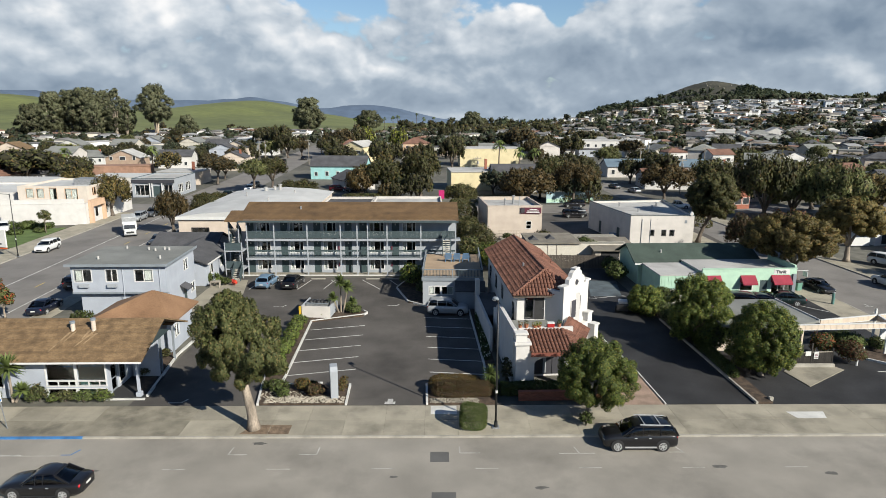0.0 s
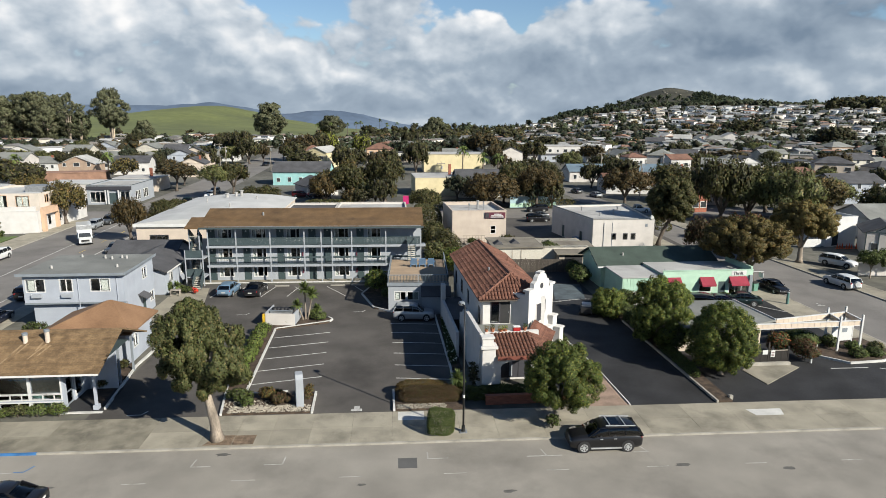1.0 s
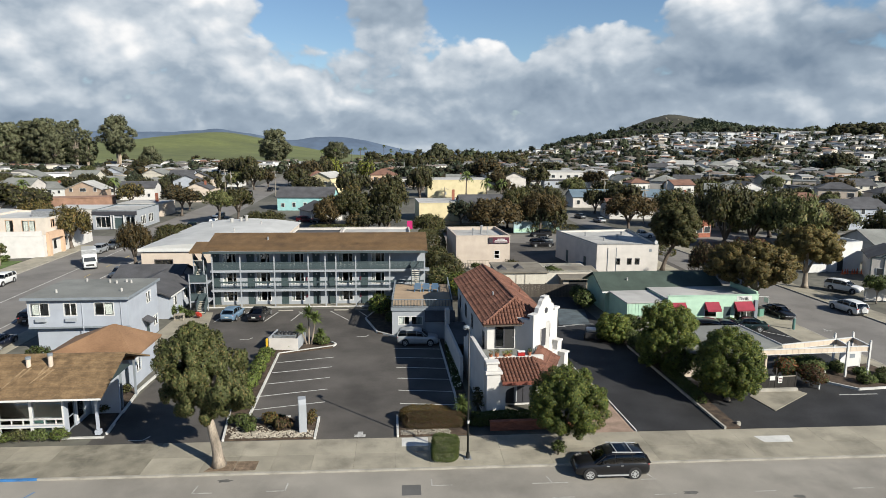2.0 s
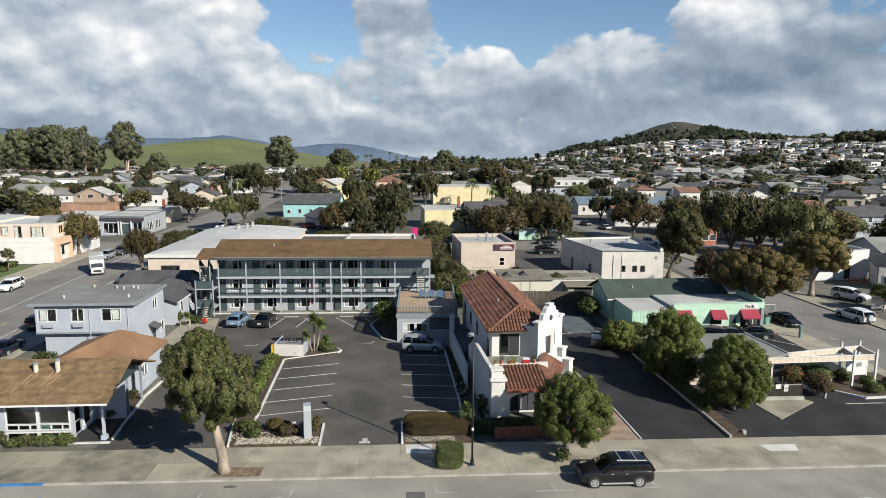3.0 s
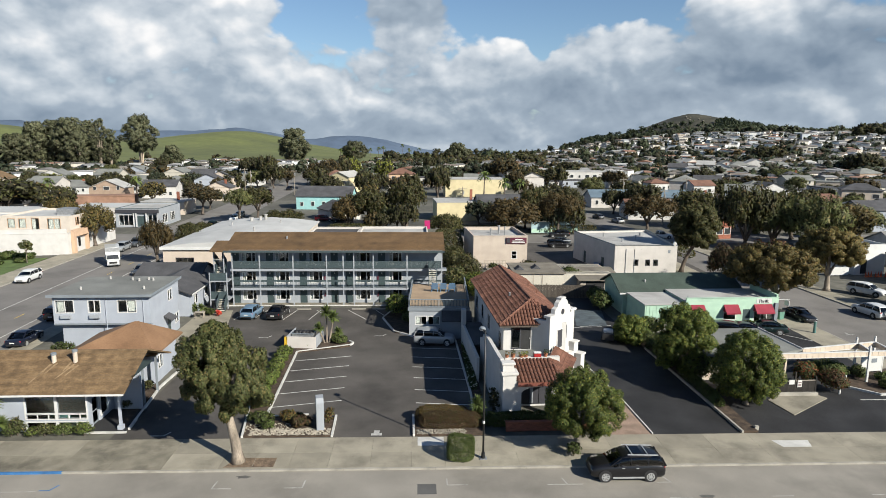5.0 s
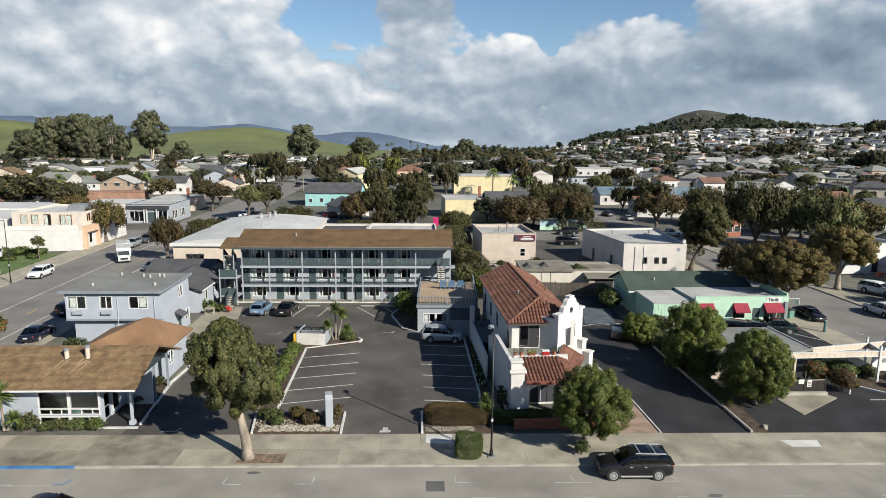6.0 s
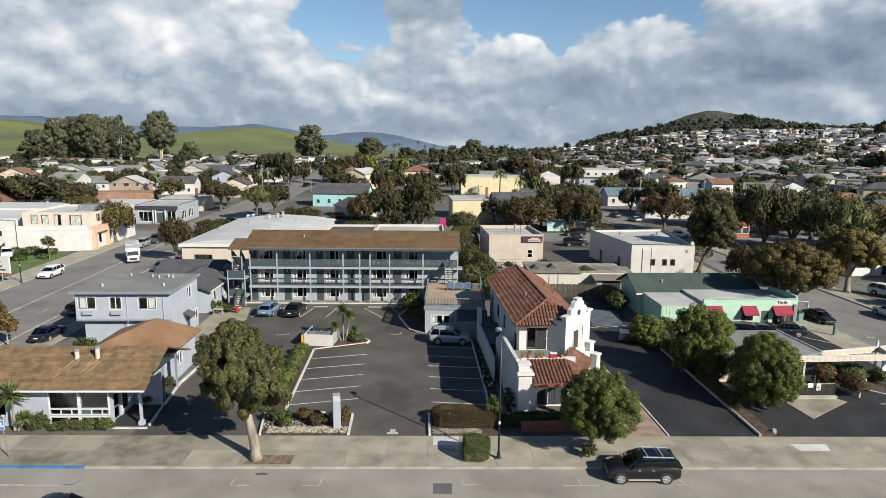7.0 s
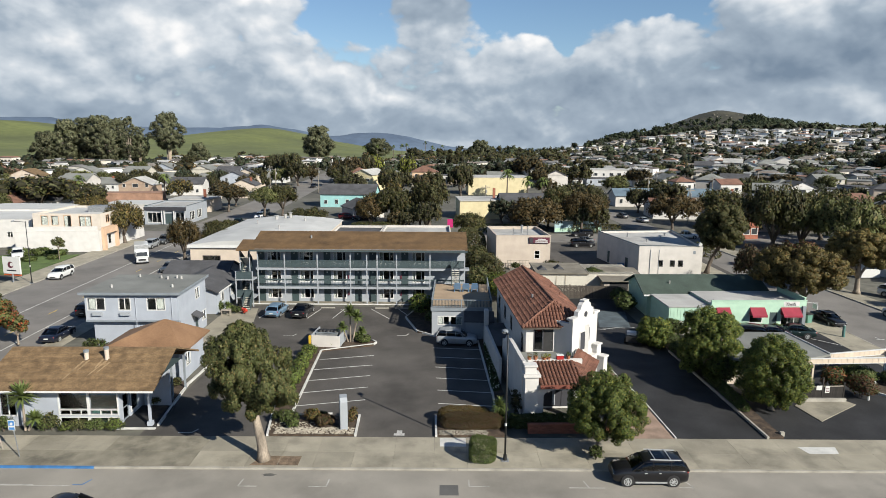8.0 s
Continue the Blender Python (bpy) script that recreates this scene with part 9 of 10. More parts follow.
# utility boxes and other small things in the driveway's end
t = thing("parked_trailer", 20.7, 66.8, 0, 75, "small dark cargo trailer with white cover", "trailer")
part("box", Shape().box(-1.0, 1.0, -.6, .6, .4, 1.0), M["plastic_black"], t)
part("cover", Shape().box(-.5, .6, -.5, .5, 1.0, 1.25), M["white"], t, bevel=.05)
for y in (-.65, .65):
    part("wheel", Shape().cyl((0, y - .08, .28), (0, y + .08, .28), .28, n=12), M["tyre"], t)
solo("patch", Shape().slab([(.0, 36.85, -.126), (1.2, 36.85, -.126), (1.2, 38.05, -.126), (.0, 38.05, -.126)], .02), M["patch"], "square dark asphalt patch in the street", "patch", kind="structure")
solo("patch", Shape().slab([(.1, 31.9, -.126), (1.5, 31.9, -.126), (1.5, 33.6, -.126), (.1, 33.6, -.126)], .02), M["patch"], "square dark asphalt patch in the street", "patch", kind="structure")


# ---- painted lines ----
def stripe(name, pts, w, mt, z, label, cat="road marking"):
    s = Shape()
    for a, b in zip(pts, pts[1:]):
        a, b = Vector(a), Vector(b)
        n = Vector((-(b - a).y, (b - a).x)).normalized() * w / 2
        s.slab([(*(a - n), z), (*(b - n), z), (*(b + n), z), (*(a + n), z)], .01)
    return solo(name, s, mt, label, cat, kind="structure")


BAY = "white painted bay line on the car park"
for i in range(5):                                   # bays on the left side
    y = 49.85 + 2.78 * i
    stripe("bay_line", [(-11.95 - .02 * i, y), (-6.35 - .1 * i, y + 1.35)], .11, M["line"], .006, BAY)
for i in range(6):                                   # bays on the right side
    y = 50.0 + 2.85 * i
    stripe("bay_line", [(-.15 - .12 * i, y + .55), (4.55 - .05 * i, y)], .11, M["line"], .006, BAY)
for x0, x1 in ((-21.4, -22.2), (-19.1, -20.1), (-15.4, -16.3), (-12.4, -13.2), (-12.9, -10.4), (-8.9, -6.3), (-5.4, -3.4)):
    stripe("bay_line", [(x1, 75.6), (x0, 79.9)], .11, M["line"], .006, BAY)
for x in (-14.6, -7.6, -5.0):
    solo("wheel_stop", Shape().box(-.9, .9, -.08, .08, 0, .12), M["kerb"], "concrete wheel stop in front of the motel", "wheel stop", x, 80.3, 0)
for pts in (((-12.9, 37.8), (-11.7, 37.8)), ((-12.9, 37.8), (-12.8, 38.7)), ((-8.4, 37.8), (-7.26, 37.8)), ((-7.26, 37.8), (-7.2, 38.7)), ((1.9, 37.9), (3.2, 37.9)), ((1.9, 37.9), (1.9, 38.7)), ((8.3, 37.8), (10.6, 37.8)), ((9.6, 37.8), (9.4, 38.6)), ((15.4, 37.9), (16.4, 37.9)), ((16.35, 37.9), (16.05, 38.6)), ((-30, 37.85), (-26, 37.85))):
    stripe("parking_mark", pts, .09, M["line_faint"], -.124, "white kerbside parking mark on the street")
stripe("edge_line", [(-38, 37.75), (-23.6, 37.75)], .06, M["line_faint"], -.124, "faded white line along the kerbside bays")
stripe("parking_mark", [(-23.5, 37.85), (-22.9, 37.85), (-22.6, 38.5)], .08, M["kerb_blue"], -.122, "blue parking mark on the street")
for i in range(14):
    stripe("lane_dash", [(-42 + 6.4 * i, 36.1), (-40.6 + 6.4 * i, 36.1)], .07, M["line_faint"], -.122, "faded white dash on the street")
stripe("edge_line", [(left_street(56) + 5.4, 56), (left_street(135) + 5.6, 135)], .14, M["line"], -.126, "white edge line on the side street")
stripe("edge_line", [(left_street(56) - 1.2, 56), (left_street(134) - 1.4, 134)], .14, M["line"], -.126, "white lane line on the side street")
for i in range(9):
    y = 60 + 8.5 * i
    stripe("lane_dash", [(left_street(y) + 2.6, y), (left_street(y + 2.2) + 2.6, y + 2.2)], .12, M["line_yellow"], -.126, "yellow lane dash on the side street")
for i in range(4):
    stripe("stop_line", [(left_street(136) - 9 + 4.5 * i, 136.5), (left_street(136) - 6 + 4.5 * i, 138.0)], .3, M["line"], -.13, "white crossing stripe at the junction")
for x, y in ((47.9, 66.0), (48.9, 69.0), (46.6, 62.0), (50.2, 80.0)):
    stripe("parking_mark", [(x, y), (x + .9, y)], .12, M["line"], -.126, "white kerbside parking mark on the side street")
    stripe("parking_mark", [(x + .45, y), (x + .4, y + .8)], .12, M["line"], -.126, "white kerbside parking mark on the side street")
stripe("bay_line", [(37.6, 50.4), (41.0, 50.4)], .12, M["line"], .006, BAY)
stripe("bay_line", [(41.9, 50.2), (44.6, 49.0)], .12, M["line"], .006, BAY)
stripe("bay_line", [(41.2, 69.0), (43.4, 66.4)], .12, M["line"], .006, BAY)
for i in range(4):
    stripe("bay_line", [(17.8 + i * 1.2, 72 + i * .3), (19.2 + i * 1.2, 71.7 + i * .3)], .12, M["line"], .006, "faded white marking on the driveway")
stripe("arrow", [(-3.05, 44.9), (-3.05, 45.5)], .4, M["line"], .006, "faded white arrow on the car park")
stripe("arrow", [(-3.45, 44.85), (-2.65, 44.85)], .35, M["line"], .0065, "faded white arrow on the car park")
for x, y in ((-19.6, 44.95), (-19.1, 55.8), (-17.5, 68.6), (-4.9, 69.0)):
    stripe("corner_mark", [(x, y), (x + 1.0, y), (x + 1.3, y + .6)], .09, M["line"], .006, "white corner mark on the car park")

# oil stains and a patched crack on the street
rng = random.Random(88)
for x, y, rx, ry in ((-21.1, 35.6, .55, .3), (-11.3, 39.2, .45, .2), (-27.5, 31.5, .5, .25), (-20.5, 36.0, .3, .12), (6.5, 34.0, .4, .15), (18.0, 36.2, .5, .2), (-2.2, 35.2, .25, .12), (24.5, 35.4, .4, .2)):
    pts = [(x + rx * (1 + rng.uniform(-.3, .3)) * math.cos(a), y + ry * (1 + rng.uniform(-.3, .3)) * math.sin(a), -.125) for a in (6.2832 * k / 14 for k in range(14))]
    solo("oil_stain", Shape().slab(pts, .008), M["oil"], "dark dried oil stain on the street", "stain", kind="structure")
# low wall and small trees before the half-timbered house
solo("garden_wall", Shape().box(0, 8.5, 0, .2, 0, 1.7), M["stucco_pale"], "pale low garden wall along the side street", "wall", 63.4, 82.0, 0, -6)
for i, (x, y) in enumerate(((63.8, 80.3), (66.8, 80.8))):
    near_tree(x, y, 4.0, 2.1, 1.3, "leaf_hedge", 660 + i, "small open green tree before the garden wall", .09, 1.4, lobes=10, rs=.4, sub=7, leaf=.1, per=420, tri=True)
# trellis beside the beige block, blue bin, conduits on the pale building
t = thing("trellis", 11.2, 106.1, 0, 1, "weathered wooden garden trellis beside the beige block", "trellis")
for i in range(8):
    part("post", Shape().box(i * .5 - .03, i * .5 + .03, -.03, .03, 0, 1.5), M["wood_grey"], t)
for z in (.5, .95, 1.4):
    part("rail", Shape().box(-.1, 3.6, -.05, -.031, z, z + .07), M["wood_grey"], t)
t = thing("recycling_bin", 30.2, 105.6, 0, 10, "blue wheeled recycling bin beside the pale building", "bin")
part("body", Shape().prism([(-.32, 0), (.32, 0), (.42, 1.1), (-.42, 1.1)], -.4, .4), M["sign_blue"], t, bevel=.02)
part("lid", Shape().box(-.45, .45, -.45, .45, 1.1, 1.18), M["blue_plastic"], t, bevel=.02)
for i, (x, y, r, h) in enumerate(((12.5, 105.3, .9, 1.3), (17.6, 104.6, 1.5, 1.2), (20.2, 104.2, 1.4, 1.5))):
    bush("shrub", x, y, r, r * .7, h, "leaf_hedge", 670 + i, "green shrub beside the beige block", 0, leaf=.13, per=380)


# ---- houses of the town ----
def town_house(x, y, w, d, h, rz, wall, roof, kind, label, seed, name="house"):
    """A house with walls, roof and windows, seen from afar."""
    rng = random.Random(seed)
    t = thing(name, x, y, land(x, y) + .12, rz, label, "house")
    part("wall", Shape().box(-w / 2, w / 2, -d / 2, d / 2, -1, h), wall, t)
    if kind == "gable":
        gable_roof(t, -w / 2, w / 2, -d / 2, d / 2, h, h + d * .22, roof, .4, .15, "x", gable=wall)
    elif kind == "gable_y":
        gable_roof(t, -w / 2, w / 2, -d / 2, d / 2, h, h + w * .22, roof, .4, .15, "y", gable=wall)
    elif kind == "hip":
        hip_roof(t, -w / 2, w / 2, -d / 2, d / 2, h, h + min(w, d) * .24, roof)
    else:
        part("roof", Shape().box(-w / 2 - .15, w / 2 + .15, -d / 2 - .15, d / 2 + .15, h, h + .25), roof, t)
    floors = 0 if "blank" in label else 2 if h > 4.6 else 1
    for f in range(floors):
        n = max(2, int(w / 3.4))
        for i in range(n):
            a = -w / 2 + w * (i + .5) / n
            ww, wh = rng.choice((.9, 1.4, 1.8)), rng.choice((1.1, 1.3))
            z = 1.0 + f * 2.8
            wn = part("window", Shape().box(a - ww / 2 - .1, a + ww / 2 + .1, -d / 2 - .06, -d / 2 - .002, z - .1, z + wh + .1), M["white"], t)
            part("pane", Shape().box(a - ww / 2, a + ww / 2, -d / 2 - .08, -d / 2 - .062, z, z + wh), M["town_glass"], wn)
    if rng.random() < .2:
        part("chimney", Shape().box(w * .2, w * .2 + .7, -.3, .3, h, h + min(w, d) * .22 + .5), M["brick"], t)
    return t


M["clay_flat"] = mat("terracotta_roof_coat", (0.34, 0.20, 0.14), 0.9, 0.1, 0.5, 9, 0.2, stain=0.2)
M["wall_tan"] = mat("tan_siding", (0.42, 0.31, 0.23), 0.85, 0.06, 0.8, 14, 0.2)
WALLS = [M["stucco"], M["stucco_cream"], M["wall_grey"], M["stucco_pale"], M["stucco_beige"], M["wall_blue"], M["board_pale"], M["white"]]
ROOFS = [M["roof_dark"], M["roof_grey"], M["roof_dark"], M["roof_pale"], M["roof_grey"], M["roof_dark"], M["roof_grey"], M["roof_red"]]
NAMED = (
    (-107.5, 229, 11.5, 9, 4.7, 4, "wall_tan", "roof_pale", "gable_y", "tan two-storey house with broad gable"),
    (-94.8, 241, 12, 9, 4.4, 6, "stucco", "roof_dark", "gable", "white house with grey gable roof"),
    (-29.3, 206, 17, 12, 4.2, -2, "teal_wall", "roof_dark", "gable", "long teal building with dark roof"),
    (11.5, 179, 14, 12, 4.8, 4, "yellow_wall", "roof_pale", "flat", "pale yellow flat-roofed building with blank walls"),
    (22, 176, 12, 14, 3.8, 3, "stucco_pale", "roof_dark", "gable", "pale building with dark gable roof"),
    (21.5, 252, 23, 12, 6.6, 2, "yellow_wall", "roof_pale", "flat", "ochre yellow building with blank walls behind palms"),
    (78, 316, 26, 14, 6.5, -2, "stucco", "roof_pale", "flat", "long white hall with pale roof"),
    (73, 212, 33, 9, 3.6, 0, "stucco_pale", "roof_blue", "gable", "long low building with blue-grey metal roof"),
    (101, 228, 8, 7, 6.4, 8, "stucco", "roof_red", "gable", "white house with red tile roof"),
    (88, 236, 7, 6, 6.4, 8, "stucco", "roof_red", "hip", "white house with red tile roof"),
)
NAMED_BEYOND = (
    (-30, 268, 9, 14, 6.6, -20, "yellow_wall", "roof_pale", "gable_y", "pale yellow house with gable"),
    (-8, 300, 12, 10, 6.0, 4, "stucco_peach", "roof_red", "hip", "terracotta house among the trees"),
    (-104, 214, 21, 7, 2.7, 14, "clay_flat", "clay_flat", "flat", "long low terracotta building with blank walls"),
    (68.4, 144, 3.8, 6, 4.2, 8, "brick", "roof_dark", "gable_y", "red brick building behind the trees"),
    (-168, 262, 12, 9, 5.4, 6, "stucco_cream", "roof_brown", "gable_y", "cream house with brown roof"),
    (-84, 262, 10, 9, 5.4, 4, "wall_blue", "roof_dark", "gable_y", "blue-grey house with dark roof"),
    (-71, 232, 9, 9, 4.6, 4, "stucco_cream", "roof_dark", "gable_y", "small cream house with gable"),
    (-73, 190, 12, 10, 3.4, 0, "stucco_cream", "roof_pale", "flat", "low cream shop on the side street"),
    (-84, 176, 14, 10, 3.4, 0, "stucco_pale", "roof_white", "flat", "low pale shop with flat roof"),
    (-104, 160, 20, 14, 3.8, 0, "stucco", "roof_white", "flat", "white low shop with flat roof"),
    (-21.8, 176, 9, 8, 3.0, 30, "stucco_pale", "roof_dark", "gable_y", "small pale house with grey roof"),
)
NB = ("hip", "gable", "gable_y", "gable", "flat")
taken = [(-64.9, 129.8)]
for i, (x, y, w, d, h, rz, wl, rf, k, lb) in enumerate(NAMED + NAMED_BEYOND):
    town_house(x, y, w, d, h, rz, M[wl], M[rf], k, lb, 700 + i)
    taken.append((x, y))
# tudor house and white metal shop to the right
t = town_house(77.8, 96.5, 5.6, 8.0, 3.9, -30, M["stucco_pale"], M["roof_dark"], "gable_y", "half-timbered pale house with dark gable roof", 760)
for a, b in (((-2.7, 0.2), (-2.7, 3.8)), ((-1.0, .2), (-1.0, 3.8)), ((1.0, .2), (1.0, 3.8)), ((2.7, .2), (2.7, 3.8)), ((-2.7, 3.8), (2.7, 3.8)), ((0, 3.8), (0, 4.9)), ((-1.5, 3.85), (-.1, 4.8)), ((1.5, 3.85), (.1, 4.8))):
    part("timber", Shape().beam((a[0], -4.06, a[1]), (b[0], -4.06, b[1]), .1, .14), M["trim_slate"], t)
poly_house("metal_shop", [(72.0, 101.5), (77.8, 102.4), (77.0, 113), (71.4, 112)], 4.9, M["white"], M["roof_pale"], "white metal-sided workshop in a yard", openings={0: [("door", 1.2, .05, 1.2, 2.4)]}, door_mat=M["dark"])
town_house(90, 112, 12, 10, 3.6, 0, M["wall_grey"], M["roof_grey"], "gable", "grey house with grey gable roof", 762)
f = thing("yard_fence", 67.6, 100.8, 0, 4, "white board yard fence", "fence")
for i in range(13):
    part("fence_board", Shape().box(.005, .245, 0, .03, 0, 1.4), M["white"], f, at=pose(i * .25, 0, 0))
for i in range(7):
    c = thing("traffic_cone", 72.6 + .55 * i, 99.4 + .15 * (i % 3), 0, 0, "orange traffic cone in the yard", "cone", "traffic cones in the yard")
    part("base", Shape().box(-.2, .2, -.2, .2, 0, .04), M["orange"], c)
    part("cone", Shape().cyl((0, 0, .04), (0, 0, .9), .15, .03, 9), M["orange"], c)

LABELS = {"hip": "small town house with hipped roof", "gable": "small town house with gable roof", "gable_y": "small town house with street gable", "flat": "low town building with flat roof"}
rng = random.Random(77)
made = 0
for tries in range(900):
    y = rng.uniform(152, 335)
    x = rng.uniform(-.72, .80) * y
    if abs(x - left_street(y)) < 15 or (42 < x < 64 and y < 250) or any(abs(x - a) < 14 and abs(y - b) < 13 for a, b in taken):
        continue
    if -112 < x < 45 and y < 190 or (-.56 < x / y < -.34 and y < 245) or (-.27 < x / y < .34 and y < 280):
        continue
    k = rng.choice(NB)
    town_house(x, y, rng.uniform(9, 14), rng.uniform(8, 11), rng.choice((2.9, 3.0, 3.2, 5.4)), rng.choice((0, 0, 3, 90, -4)), rng.choice(WALLS), rng.choice(ROOFS), k, LABELS[k], 800 + made)
    taken.append((x, y))
    made += 1
    if made >= 95:
        break
# larger two-storey houses on the rise to the right
rng = random.Random(83)
made = 0
for tries in range(400):
    az, d = rng.uniform(.38, .66), rng.uniform(235, 430)
    x, y = d * math.sin(az), d * math.cos(az)
    if any(abs(x - a) < 13 and abs(y - b) < 12 for a, b in taken):
        continue
    k = rng.choice(("hip", "gable", "gable_y", "flat", "gable"))
    town_house(x, y, rng.uniform(9, 13), rng.uniform(8, 10), rng.choice((5.4, 5.8, 6.4)), rng.choice((-25, -12, 8, 60)), rng.choice((M["white"], M["stucco"], M["stucco_cream"], M["wall_tan"], M["stucco_pale"], M["wall_blue"])), rng.choice((M["roof_dark"], M["roof_grey"], M["roof_grey"], M["roof_pale"])), k, "two-storey " + LABELS[k].replace("small ", "").replace("low ", ""), 1400 + made)
    taken.append((x, y))
    made += 1
    if made >= 26:
        break
# belt of trees and hedges behind the back street
rng = random.Random(79)
for i in range(34):
    x, y = rng.uniform(-18, 37), rng.uniform(149, 168)
    if -3 < x < 15:
        continue
    r = rng.uniform(2.6, 4.6)
    town_tree(x, y, r * rng.uniform(1.5, 2.1), r, r * .25, rng.choice(("leaf_dark", "leaf_brown", "leaf_dark", "leaf_far")), 1200 + i, "dense dark tree behind the back street", lite=10)
    taken.append((x, y))
for i, (x, y, rx, ry, h) in enumerate(((-6, 133.6, 7, 1.2, 1.6), (14, 148.6, 8, 1.2, 1.8), (36, 149.5, 6, 1.2, 1.8), (-15, 149, 6, 1.5, 2.0), (5.5, 128, 2.0, 5.0, 3.4), (6.2, 117, 1.8, 6.0, 4.2), (6.0, 105, 1.6, 5.0, 3.6), (50.5, 122, 1.5, 6.0, 1.4))):
    bush("hedge", x, y, rx, ry, h, "leaf_dark", 1300 + i, "tall dark hedge along the yard", 0, leaf=.2, per=60, category="hedge", boxy=True)
# trees between them
rng = random.Random(78)
made = 0
for tries in range(2000):
    y = rng.uniform(150, 340)
    x = rng.uniform(-.72, .80) * y
    if abs(x - left_street(y)) < 9 or (42 < x < 60 and y < 250) or any(math.hypot(x - a, y - b) < 7.5 for a, b in taken):
        continue
    if (54 < x < 92 and 165 < y < 212) or -66 < x < 45 and y < 175 or (-.56 < x / y < -.28 and y < 240) or (-112 < x < -60 and y < 200):
        continue
    if -.26 < x / y < .34 and y < 300 or any(math.hypot(x - a[0], y - a[1]) < a[3] for a in CROWNS):
        continue
    r = rng.uniform(2.6, 5.0)
    town_tree(x, y, r * rng.uniform(1.35, 1.9), r, r * .3, rng.choice(("leaf_dark", "leaf_dark", "leaf_brown", "leaf_gum", "leaf_far")), 900 + made, "rounded dark tree among the houses", z=land(x, y) + .1, lite=10)
    taken.append((x, y))
    made += 1
    if made >= 120:
        break


# ---- far hillside: houses and woods without number ----
def far_houses(name, n, seed, lo, hi, az0, az1, label, dense):
    rng = random.Random(seed)
    s = Shape()
    for _ in range(n):
        az = rng.uniform(az0, az1)
        dist = lo * (hi / lo) ** rng.random()
        x, y = dist * math.sin(az), dist * math.cos(az)
        if abs(x - left_street(y)) < 14 and y < 430:
            continue
        if not dense(az, dist):
            continue
        z = land(x, y)
        w, d, h = rng.uniform(5, 9.5), rng.uniform(6, 8), rng.choice((3.2, 3.6, 4.8, 5.4, 5.8, 6.4))
        a = rng.choice((0, 90, 70, 25, 12, -30, -12))
        m = pose(x, y, z, 0, 0, a - math.degrees(az) * .6)
        R, T = m.to_3x3(), m.translation
        s.box(-w / 2, w / 2, -d / 2, d / 2, -2.5, h, 0, R, T)
        rise = d * rng.uniform(.03, .17)
        ro = [(-w / 2 - .4, -d / 2 - .5, h), (w / 2 + .4, -d / 2 - .5, h), (w / 2 + .4, d / 2 + .5, h), (-w / 2 - .4, d / 2 + .5, h), (-w / 2 + (w * .2 if a == 12 else -.4), 0, h + rise), (w / 2 - (w * .2 if a == 12 else -.4), 0, h + rise)]
        s.add([tuple(m @ Vector(p)) for p in ro], [(0, 1, 5, 4), (2, 3, 4, 5), (1, 2, 5), (3, 0, 4), (3, 2, 1, 0)], 1)
        for f in range(2 if h > 5 else 1):
            for k in range(rng.choice((2, 3))):
                xx = -w / 2 + w * (k + .7) / 3.4
                s.box(xx - .8, xx + .8, -d / 2 - .08, -d / 2 - .01, .9 + 2.7 * f, 2.2 + 2.7 * f, 2, R, T)
    solo(name, s, [M["town_wall"], M["town_roof"], M["town_glass"]], label, "houses", kind="stuff")


far_houses("hillside_houses", 1750, 5, 335, 1150, .10, .86, "crowded small houses climbing the hillside", lambda az, d: d < 1050 * sm(-.15, .42, az) + 260)
far_houses("valley_houses", 330, 6, 335, 520, -.70, .12, "small houses among trees on the flat", lambda az, d: True)


def far_wood(name, n, seed, lo, hi, az0, az1, key, label, size=(3.0, 6.5), per=70, test=None, tall=1.0, shape="round", leaf=1.1, core=.78):
    """Trees too many to count, as clumps of leaves on short stems."""
    rng = np.random.default_rng(seed)
    cl = []
    for _ in range(n):
        az = rng.uniform(az0, az1)
        dist = lo * (hi / lo) ** rng.random()
        x, y = dist * math.sin(az), dist * math.cos(az)
        if (abs(x - left_street(y)) < 9 and y < 430) or (test and not test(x, y, az, dist)):
            continue
        z = land(x, y)
        r = rng.uniform(*size)
        h = r * 1.5 * tall
        if shape == "cone":
            for k in range(4):
                q = r * (1 - .22 * k)
                cl.append((x, y, z + h * (.25 + .24 * k), q * .7, q * .7, h * .17))
        else:
            for k in range(5):
                a, q = rng.uniform(0, 6.28), rng.uniform(.4, .62)
                cl.append((x + r * .5 * math.cos(a), y + r * .5 * math.sin(a), z + h * rng.uniform(.35, .8), r * q, r * q, h * q * .5))
    me = leaf_mesh(name, cl, per / 6.5, leaf * .72, M[key], seed, .1, 0, .5, .7, soft=.8, tri=True, core=core)
    ob = new(name, me)
    tagged(ob, label, "trees", kind="stuff")


far_wood("hillside_trees", 1900, 21, 335, 1100, .08, .88, "leaf_far", "dark trees between the hillside houses", (2.2, 5.2), 13)
far_wood("hillside_trees", 520, 29, 335, 560, .08, .88, "leaf_far", "green trees between the hillside houses", (3, 6.5), 12)
far_wood("town_trees", 560, 22, 335, 520, -.75, .14, "leaf_far", "dark trees between the houses on the flat", (3, 5.8), 18)
far_wood("town_trees", 120, 23, 340, 700, -.7, .7, "leaf_brown", "brownish trees between the houses", (3.5, 6.5), 14)
far_wood("hill_woods", 900, 24, 1150, 1950, .24, .62, "leaf_pine", "dark wood around the foot of the hill", (6, 11), 5, lambda x, y, az, d: land(x, y) < 84 and math.hypot(x - 783, (y - 1895) * .6) > 98, 1.0, "round", 2.8, 0)
